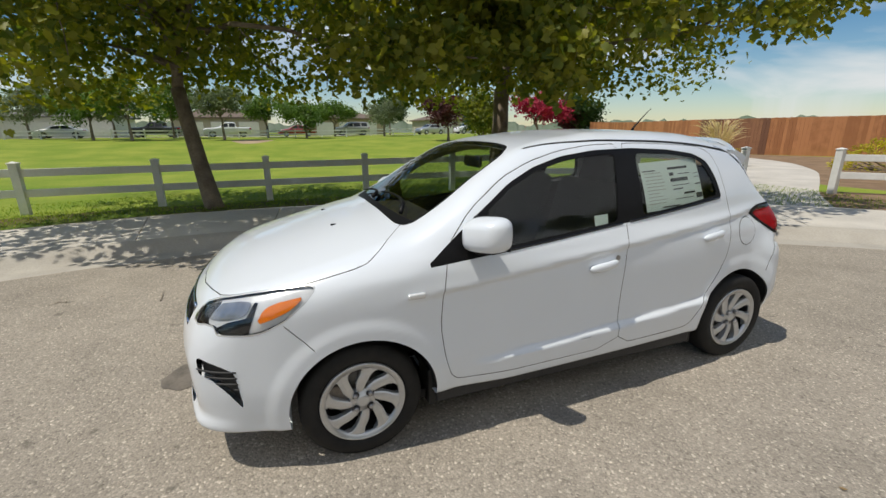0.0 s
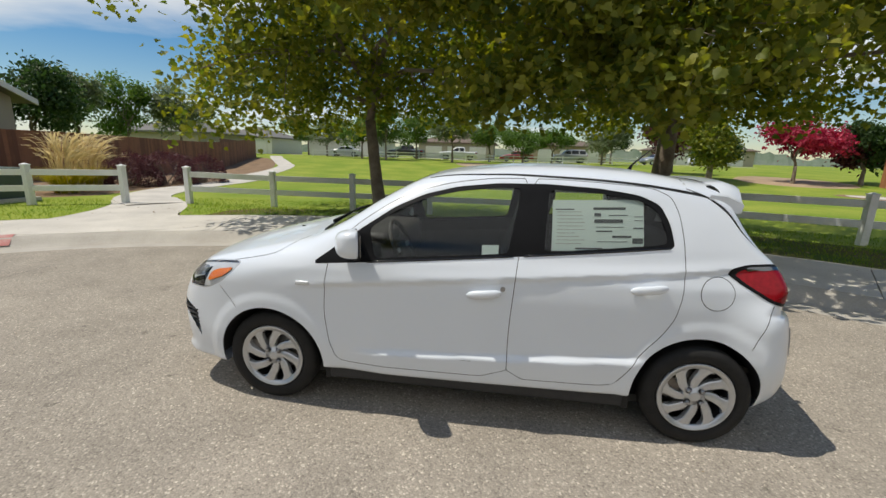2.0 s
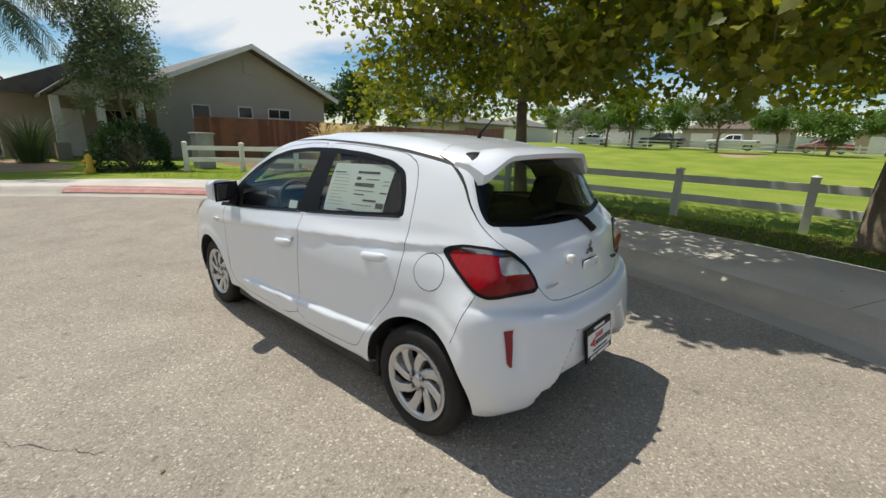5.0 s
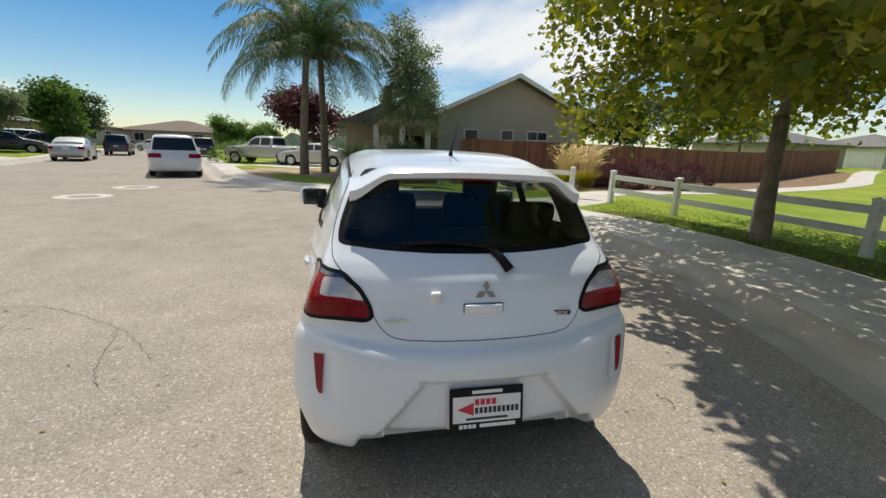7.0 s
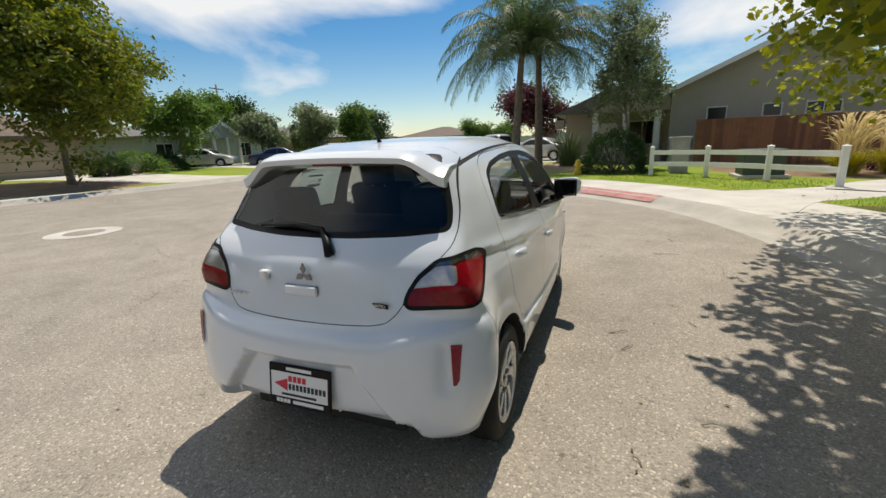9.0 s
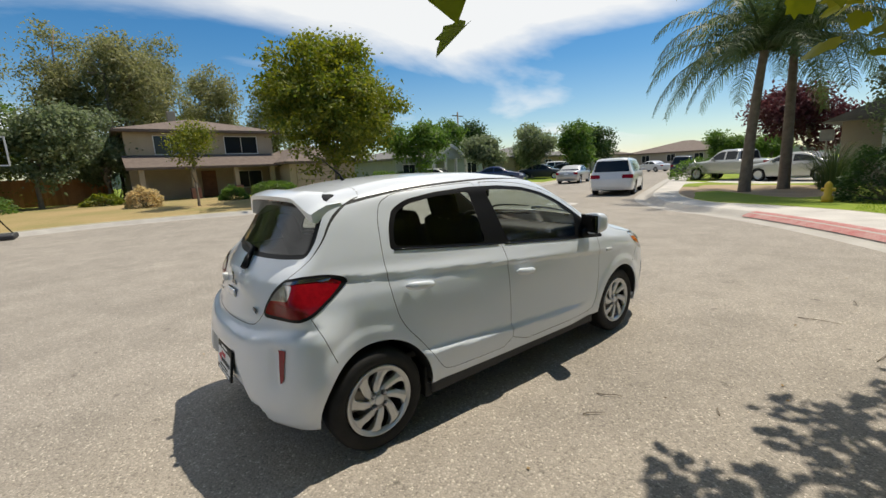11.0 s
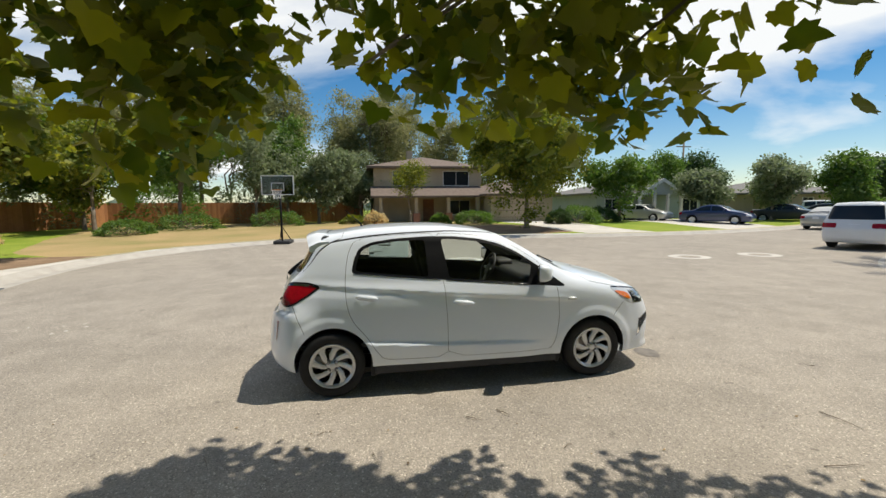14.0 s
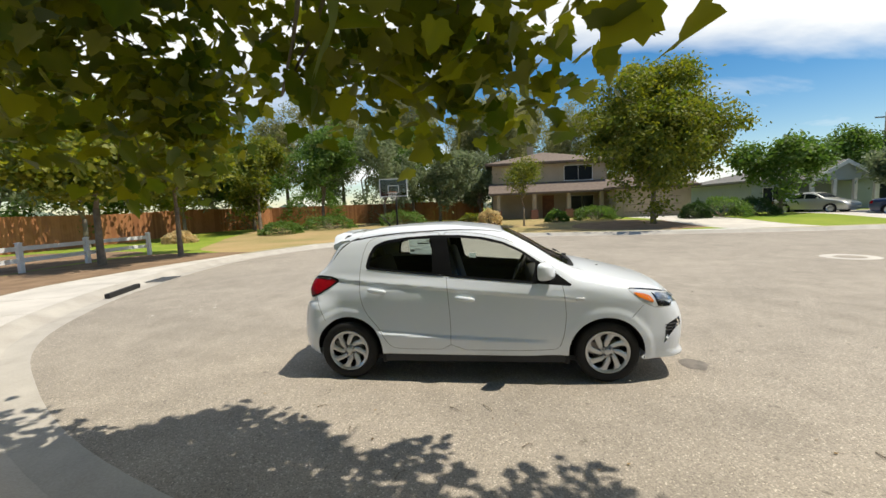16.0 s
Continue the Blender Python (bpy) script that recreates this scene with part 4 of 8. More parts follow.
tree((6.35, 2.65, 0.13), 8, 0.135, (-0.45, 0.05, 3.3, 5.4, 5.0, 4.4), 2.1, 205, 118, 0.126, LOBED, M["leaf_plane"], 11,
     "plane tree with broad lobed leaves, green turning yellow", 0.36, near_low, off_the_walk, lean=(0.30, 0.32), group="plane trees by the walk", twigs=130, flat=0.36, extra=aloft(2.0, 4.0, 0.4, 3.2, 3.3, 4.8, 19, 8) + aloft(1.5, 3.2, -0.6, 1.3, 3.5, 4.8, 15, 12) + skirt(-1.9, 0.5, 12, 3, [(3.9, 0.2, 2.42), (2.6, 0.16, 2.16), (2.7, 0.24, 2.32), (2.65, 0.1, 2.5), (2.4, -0.9, 2.3), (2.6, -0.6, 2.4), (2.5, -0.3, 2.35), (2.6, -2.4, 2.45), (2.3, -1.5, 2.3)], 1.9, 3.6),
     tips=[(4.26, 0.13, 1.86), (4.24, 0.18, 1.90), (4.28, 0.11, 1.95), (4.20, 0.21, 2.00), (4.30, 0.24, 2.08)])
tree((6.12, -3.2, 0.13), 8, 0.19, (-0.2, -0.3, 3.3, 5.4, 5.4, 4.4), 2.2, 188, 122, 0.126, LOBED, M["leaf_plane"], 23,
     "stout plane tree with a forked trunk beside the walk", 0.36, near_low, off_the_walk, lean=(0.15, -0.1), group="plane trees by the walk", twigs=130, flat=0.36, extra=aloft(1.5, 3.6, -3.4, 0.6, 3.4, 4.8, 24, 9) + aloft(2.0, 4.6, -7.2, -4.2, 3.0, 4.6, 8, 10) + skirt(-4.6, -2.2, 10, 4, [(1.7, -6.2, 3.4), (1.5, -6.5, 3.9), (2.2, -6.0, 3.1), (1.9, -7.0, 3.6), (2.6, -6.7, 3.2), (1.6, -5.6, 3.5), (2.8, -7.4, 3.4), (2.3, -6.6, 4.2), (2.15, -1.75, 2.2), (2.2, -1.7, 2.35), (2.1, -1.8, 2.5)]), tips=spray(2.25, -1.86, 1.74, 2.55, 120, 6) + spray(2.45, -2.42, 2.0, 2.8, 130, 7))

G = lambda x, y: float(rise(np.array(float(x)), np.array(float(y))))
# corner garden
palm((-2.75, 16.9, G(-2.75, 16.9)), 5.1, 3, "tall queen palm with arching feathery fronds", (0.25, 0.1))
palm((-1.95, 18.7, G(-1.95, 18.7)), 5.5, 8, "tall queen palm with a slightly leaning trunk", (-0.1, 0.1))
tree((2.0, 16.3, 0.15), 7, 0.09, (0, 0, 4.2, 1.75, 1.75, 3.6), 1.1, 210, 75, 0.13, OVAL, M["leaf_grey"], 31, "slender grey-green tree in front of the tan house", 0.24, twigs=60)
shrub((1.5, 13.9, 0.12), 1.35, 1.0, 1.80, 8000, 0.09, M["leaf_dark"], 41, "large dark evergreen bush at the corner")
tuft((-0.5, 18.6, 0.15), 1.9, 2.5, 420, M["leaf_palm"], 42, "spreading green fan palm clump", name="fan_palm")
tree((-3.6, 31.0, 0.2), 6, 0.14, (0, 0, 3.5, 3.6, 3.2, 2.3), 1.4, 150, 95, 0.24, OVAL, M["leaf_purple"], 51, "dark purple-leaved plum tree by the drive", 0.45, name="plum_tree", twigs=30)
# park edge
tuft((7.6, 12.4, 0.15), 1.05, 1.05, 520, M["leaf_lime"], 61, "ornamental grass clump with tan plumes", 0.6)
tuft((8.9, 13.0, 0.15), 1.0, 1.05, 480, M["leaf_lime"], 62, "ornamental grass clump with tan plumes", 0.6)
for i, (x, y, s) in enumerate(((10.4, 13.0, 1.0), (11.6, 12.6, 1.15), (13.3, 12.4, 1.0), (9.6, 13.9, 0.8))):
    shrub((x, y, 0.12), 1.15 * s, 1.05 * s, 1.30 * s, 7500, 0.062, M["leaf_purple"], 70 + i, "dark purple barberry bush in the mulch bed", "purple_bush", group="purple bushes in the bed")
tuft((8.9, -14.0, 0.15), 1.1, 1.0, 480, M["leaf_lime"], 81, "dry ornamental grass clump by the path", 0.15)
shrub((4.9, -16.6, 0.12), 1.9, 1.2, 1.25, 3800, 0.08, M["leaf_lime"], 82, "yellow-green low bush by the fence")
tuft((2.6, -13.2, 0.15), 1.1, 0.9, 440, M["leaf_lime"], 83, "yellowing ornamental grass clump", 0.1)
# park trees far off
for i, (x, y, h, w, m, nm) in enumerate(((29.8, -19.8, 4.7, 2.7, "leaf_red", "crape_myrtle"), (36.5, -14.2, 4.4, 2.5, "leaf_purple", "plum_tree"), (27.8, -13.6, 4.4, 1.9, "leaf_yellow", "tree"), (31.0, -14.8, 3.8, 1.7, "leaf_dark", "tree"),
                                         (30.5, -24.5, 3.6, 1.9, "leaf_purple", "plum_tree"), (29.5, -23.8, 4.2, 2.2, "leaf_dark", "tree"), (52, 2, 5.2, 3.2, "leaf_mid", "tree"), (50, 11, 6.0, 3.4, "leaf_mid", "tree"), (47, 17, 5.6, 3.2, "leaf_mid", "tree"),
                                         (55, -6, 5.0, 3.0, "leaf_mid", "tree"), (58, -14, 5.5, 2.6, "leaf_dark", "tree"), (53, 24, 6, 3.4, "leaf_grey", "tree"), (19.0, 27.5, 6.2, 2.6, "leaf_dark", "tree"), (16.6, 28.5, 6.0, 2.4, "leaf_dark", "tree"), (23, 29, 6.8, 1.6, "leaf_grey", "tree"),
                                         (32.6, 29, 7.5, 3.2, "leaf_grey", "tree"), (29, 31, 7.0, 2.6, "leaf_mid", "tree"), (60, 30, 7, 3.5, "leaf_mid", "tree"), (46, 6, 5.4, 3.4, "leaf_grey", "tree"), (48, -2, 5.2, 3.2, "leaf_mid", "tree"), (45, 13.5, 5.8, 3.4, "leaf_mid", "tree"), (49, -11, 5.0, 3.0, "leaf_grey", "tree"), (57, 18, 6.4, 3.6, "leaf_grey", "tree"))):
    tree((x, y, G(x, y)), h, 0.12, (0, 0, h * 0.62, w, w, h * 0.40), h * 0.25, 80, 62, 0.30, OVAL, M[m], 100 + i, "park tree with %s crown" % {"leaf_red": "a crimson flowering", "leaf_purple": "a dark purple", "leaf_lime": "a yellow-green", "leaf_grey": "a grey-green", "leaf_dark": "a dark green", "leaf_mid": "a fresh green", "leaf_yellow": "a yellowing green"}[m], 0.42, name=nm, twigs=14)
# far side of the street
tree((-21.6, 9.2, 0.3), 9.6, 0.14, (0.2, -0.2, 5.3, 5.0, 4.8, 4.7), 1.9, 460, 105, 0.25, OVAL, M["leaf_yellow"], 201, "big rounded street tree, green leaves going yellow", 0.42, twigs=60)
tree((-22.6, 1.8, 0.3), 4.6, 0.06, (0, 0, 3.1, 1.5, 1.5, 1.6), 1.2, 60, 55, 0.15, OVAL, M["leaf_yellow"], 202, "thin young tree with sparse yellow-green leaves", 0.3, twigs=20)
for i, (x, y, h, w, m) in enumerate(((-26.3, 18.8, 5.2, 3.0, "leaf_mid"), (-33.0, 27.0, 6.5, 2.6, "leaf_mid"), (-36, 33.0, 7.0, 3.2, "leaf_dark"), (-30.5, 38.0, 6.0, 2.4, "leaf_grey"), (-24.0, 30.5, 5.4, 2.2, "leaf_grey"), (-23.0, 36.5, 5.2, 2.7, "leaf_mid"), (-27.5, 46.0, 6.0, 3.6, "leaf_dark"),
                                     (-25.5, 25.5, 4.2, 2.0, "leaf_grey"), (-16.3, 56.0, 4.6, 3.0, "leaf_mid"), (-12.0, 58.0, 4.0, 2.4, "leaf_mid"), (-36, 60, 5, 3.2, "leaf_mid"), (-33.0, 52.0, 5.0, 3.0, "leaf_mid"),
                                     (-31, -9.5, 9.5, 4.0, "leaf_grey"), (-28.5, -14.0, 9.0, 3.8, "leaf_mid"), (-33, -5.0, 7.0, 3.2, "leaf_grey"), (-27.5, -19.5, 7.5, 3.6, "leaf_mid"), (-35.5, -1.5, 5.2, 2.3, "leaf_grey"), (-21, -20.5, 6.5, 2.9, "leaf_yellow"), (-16, -22.5, 8.0, 3.6, "leaf_mid"), (-40, -14, 11, 4.5, "leaf_grey"), (-13, -25, 8.5, 3.6, "leaf_grey"), (-20.5, -26.5, 9.0, 4.0, "leaf_mid"), (-25.5, -24, 9.5, 4.2, "leaf_grey"), (-25, -17.5, 7.5, 3.0, "leaf_yellow"), (-36, -8, 9.5, 4.0, "leaf_mid"), (-9, -27, 8, 3.6, "leaf_mid"), (-38.5, -4, 8.5, 4.4, "leaf_grey"), (-40.5, -18, 10.5, 5.0, "leaf_grey"), (-34, -25, 10, 4.8, "leaf_mid"), (-29, -29, 10, 4.6, "leaf_grey"), (-18, -31, 10, 4.8, "leaf_grey"), (-4, -30, 9, 4.4, "leaf_grey"))):
    tree((x, y, G(x, y)), h, 0.13, (0, 0, h * 0.58, w, w, h * 0.44), h * 0.2, 110, 75, 0.30, OVAL, M[m], 220 + i, "garden tree with a %s crown" % {"leaf_mid": "fresh green", "leaf_dark": "dark green", "leaf_grey": "grey-green", "leaf_yellow": "yellow-green"}[m], 0.42, twigs=14)
for i, (x, y, h) in enumerate(((-47, -3, 17), (-50, 3, 16), (-46, -10, 17), (-52, 9, 14), (-44, -18, 16), (-50, 15, 12), (-42, -24, 15), (-37, -30, 14), (-52, -14, 18), (-44, 1, 14))):
    tree((x, y, 0.3), h, 0.22, (0, 0, h * 0.62, 4.2, 4.2, h * 0.40), h * 0.25, 170, 80, 0.30, OVAL, M["leaf_bare"], 260 + i, "tall thin-leaved tree behind the houses", 0.6, bark=M["palm_bark"], twigs=120)
for i, (x, y, rx, rz, m) in enumerate(((-26.5, 7.0, 1.7, 1.15, "leaf_mid"), (-25.6, 4.2, 0.9, 0.9, "leaf_mid"), (-25.0, 14.6, 1.9, 1.5, "leaf_mid"), (-24.6, 12.8, 1.0, 1.2, "leaf_dark"), (-26.0, 17.0, 1.6, 1.3, "leaf_dark"), (-24.6, -0.4, 0.9, 1.2, "plume"),
                                       (-26.0, -12.5, 2.4, 1.2, "leaf_mid"), (-22.5, -14.5, 1.6, 1.0, "leaf_mid"), (-29, -7.5, 2.2, 1.4, "leaf_mid"), (-30.5, -2.0, 1.2, 0.8, "leaf_yellow"), (-18.0, -18.5, 1.0, 0.8, "plume"), (-12.0, 24.2, 1.2, 1.0, "leaf_mid"))[:-1]):
    shrub((x, y, G(x, y)), rx, rx, rz, 3600, 0.13, M[m], 300 + i, "garden bush in front of the fence and houses")
for i, (x, y, rx, rz) in enumerate(((-34.5, -17.5, 3.0, 3.6), (-38.5, -12, 3.2, 4.0), (-40, -6, 3.0, 3.6), (-40.5, -1, 2.6, 3.2), (-30, -24, 3.0, 3.6), (-24, -26, 2.8, 3.4), (-18, -26.5, 3.0, 3.6), (-11, -27, 2.8, 3.4), (-4, -27.5, 2.8, 3.0))):
    shrub((x, y, G(x, y)), rx * 1.15, rx * 1.15, rz * 1.25, 3000, 0.27, M[("leaf_mid", "leaf_grey", "leaf_yellow")[i % 3]], 350 + i, "tall overgrown bush behind the cedar fence")
shrub((-8.3, 27.0, 0.2), 1.5, 1.3, 1.5, 1500, 0.14, M["leaf_mid"], 330, "round green hedge by the drive")
# small trees by the southern fence
tree((-8.0, -13.2, 0.15), 6, 0.11, (0.3, 0.3, 3.8, 2.8, 2.8, 2.2), 1.9, 130, 70, 0.19, LOBED, M["leaf_plane"], 340, "young plane tree by the white fence", 0.36, twigs=30, group="plane trees by the walk")
tree((-10.4, -12.2, 0.15), 6, 0.09, (0, 0.2, 3.9, 2.5, 2.5, 2.1), 1.9, 110, 70, 0.18, LOBED, M["leaf_yellow"], 341, "young plane tree with yellowing leaves", 0.36, twigs=30, group="plane trees by the walk")


def lawn_blades():
    """Grass blades of the verge that is passed at close range."""
    r = np.random.default_rng(9)
    n = 60000
    x, y = r.uniform(1.0, 9.5, n), r.uniform(-9.5, 14.5, n)
    d = poly_sdf(EDGE, x, y)
    ok = (d > 0.0) & (d < 3.6) & (poly_sdf(APRON, x, y) > 0.02) & (np.min(np.hypot(x[:, None] - PATH_MID[None, :40, 0], y[:, None] - PATH_MID[None, :40, 1]), axis=1) > 0.75)
    x, y = x[ok], y[ok]
    n = len(x)
    z = rise(x, y)
    a, h = r.uniform(0, 6.283, n), r.uniform(0.020, 0.055, n)
    w = np.stack([np.cos(a), np.sin(a), np.zeros(n)], 1) * 0.006
    b = np.stack([x, y, z - 0.005], 1)
    l = r.normal(size=(n, 3)) * 0.022
    l[:, 2] = h
    V = np.stack([b - w, b + w, b + l + w * 0.2, b + l - w * 0.2], 1).reshape(-1, 3)
    F = np.arange(4 * n).reshape(-1, 4)
    ob = fast_mesh("grass_blades", V, F, M["blade"])
    tagged(ob, "short green grass blades along the walk", "grass", kind="stuff")


lawn_blades()


# ---- fences ----
def rail_fence(posts, group, label):
    """Two-rail vinyl fence: each panel a post with its rails."""
    f = empty("rail_fence", None, label, "fence", group)
    for i, (x, y) in enumerate(posts):
        z = G(x, y)
        part("post", box_bm(0.125, 0.125, 0.95, (x, y, z + 0.425), 0.006), M["vinyl"], f)
        bm = bmesh.new()
        vs = [(x + a * 0.075, y + b * 0.075, z + 0.90) for a, b in ((-1, -1), (1, -1), (1, 1), (-1, 1))] + [(x + a * 0.075, y + b * 0.075, z + 0.915) for a, b in ((-1, -1), (1, -1), (1, 1), (-1, 1))] + [(x, y, z + 0.945)]
        mesh_ob("post_cap", vs, [(3, 2, 1, 0), (0, 1, 5, 4), (1, 2, 6, 5), (2, 3, 7, 6), (3, 0, 4, 7), (4, 5, 8), (5, 6, 8), (6, 7, 8), (7, 4, 8)], M["vinyl"], f)
        bm.free()
        if i + 1 < len(posts):
            x2, y2 = posts[i + 1]
            z2 = G(x2, y2)
            d = Vector((x2 - x, y2 - y, z2 - z))
            rot = d.to_track_quat("X", "Z").to_matrix().to_4x4()
            for hz in (0.38, 0.74):
                mid = Vector(((x + x2) / 2, (y + y2) / 2, (z + z2) / 2 + hz))
                part("rail", box_bm(d.length - 0.125, 0.04, 0.135, mid, 0.005, None, rot), M["vinyl"], f)
    return f


rail_fence([(6.75, 7.8), (7.2, 5.75), (7.35, 3.68), (7.3, 1.68), (7.2, -0.38), (6.95, -2.4), (6.35, -4.5), (5.4, -6.5), (4.15, -8.4)], "white rail fences", "white two-rail vinyl fence along the park lawn")
rail_fence([(6.15, 9.05), (5.2, 10.55), (4.05, 11.95), (2.6, 12.7)], "white rail fences", "white two-rail vinyl fence beside the path")
rail_fence([(2.85, -9.35), (1.3, -10.8), (-0.4, -12.0), (-2.3, -12.9), (-4.3, -13.7), (-6.3, -14.2), (-8.6, -14.4), (-11.2, -14.3)], "white rail fences", "white two-rail vinyl fence beyond the walk")


def board_fence(pts, height, material, label, board=0.14, sections=()):
    """Upright boards side by side, with their edges free; posts behind."""
    f = empty("board_fence", None, label, "fence")
    rng = random.Random(7)
    for i in range(len(pts) - 1):
        a, b = Vector((*pts[i], 0)), Vector((*pts[i + 1], 0))
        d = b - a
        n = max(1, int(d.length / board))
        ang = math.atan2(d.y, d.x)
        bits = []
        for k in range(n):
            p = a.lerp(b, (k + 0.5) / n)
            z = G(p.x, p.y)
            w, h = board * 0.485, height + rng.uniform(-0.008, 0.008)
            off = rng.uniform(-0.003, 0.003)
            c, s = math.cos(ang), math.sin(ang)
            vs = [(p.x + u * c - v * s, p.y + u * s + v * c, z + t) for t in (-0.1, h) for u, v in ((-w, off - 0.009), (w, off - 0.009), (w, off + 0.009), (-w, off + 0.009))]
            bits.append((vs, [(0, 1, 5, 4), (1, 2, 6, 5), (2, 3, 7, 6), (3, 0, 4, 7), (4, 5, 6, 7)]))
        ob = tagged(mesh_ob("boarding", *join(bits), sections[i] if i < len(sections) and sections[i] else material, f), kind="stuff")
        tagged(ob, "upright wooden boards", kind="stuff")
        # backing rail, so that no light shows between the boards
        p = a.lerp(b, 0.5)
        sec = sections[i] if i < len(sections) and sections[i] else material
        c, s = math.cos(ang + math.pi / 2), math.sin(ang + math.pi / 2)
        part("fence_rail", box_bm(d.length, 0.012, height - 0.1, (p.x + 0.03 * c * (1 if p.x * c + p.y * s > 0 else -1), p.y + 0.03 * s * (1 if p.x * c + p.y * s > 0 else -1), G(p.x, p.y) + height / 2), 0, None, Matrix.Rotation(ang, 4, "Z")), sec, f)
    return f


board_fence([(4.6, 17.6), (9.4, 17.5), (13.6, 17.2), (26, 20.5), (41, 27)], 1.85, M["wood_brown"], "dark brown stained board fence in front of the tan house", 0.14)
board_fence([(28, -23.8), (21.6, -22.6), (15.6, -21.3), (12.5, -22.3), (9, -23.8), (-3, -24.3), (-14, -23.8), (-24, -23.2), (-33, -21), (-37, -9), (-37.6, -1.3)], 1.85, M["wood_orange"], "orange-stained cedar board fence round the gardens", 0.15,
            (None, None, M["wood_brown"]))


# ---- houses ----
def prism(bm_pts, y0, y1, name, material, parent, label=""):
    """Extrudes an outline in (x, z) from y0 to y1."""
    n = len(bm_pts)
    vs = [(x, y0, z) for x, z in bm_pts] + [(x, y1, z) for x, z in bm_pts]
    fs = [tuple(range(n)), tuple(range(2 * n - 1, n - 1, -1))] + [(i, i + n, (i + 1) % n + n, (i + 1) % n) for i in range(n)]
    me = bpy.data.meshes.new(name)
    bm = bmesh.new()
    bv = [bm.verts.new(v) for v in vs]
    for f in fs:
        bm.faces.new([bv[i] for i in f])
    return part(name, bm, material, parent, label)


def window(parent, x, y, z, w, h, axis="y", mullion=True):
    """Framed window proud of a wall; axis: the way it faces (y: south, x: east)."""
    wn = empty("window")
    wn.parent = parent
    rot = Matrix.Translation((x, y, z)) @ (Matrix() if axis == "y" else Matrix.Rotation(math.pi / 2, 4, "Z"))
    def bit(name, sx, sy, sz, at, m, lab=""):
        p = part(name, box_bm(sx, sy, sz, at, 0.004), m, wn, lab)
        p.matrix_world = rot
    bit("pane", w - 0.06, 0.02, h - 0.06, (0, -0.012, 0), M["pane"], "dark window pane")
    bit("sill", w + 0.08, 0.07, 0.05, (0, -0.03, -h / 2 - 0.025), M["white_trim"])
    bit("head", w + 0.04, 0.05, 0.05, (0, -0.025, h / 2), M["white_trim"])
    for s in (-1, 1):
        bit("jamb", 0.05, 0.05, h, (s * w / 2, -0.025, 0), M["white_trim"])
    if mullion:
        bit("mullion", 0.035, 0.04, h, (0, -0.026, 0), M["white_trim"])
    return wn


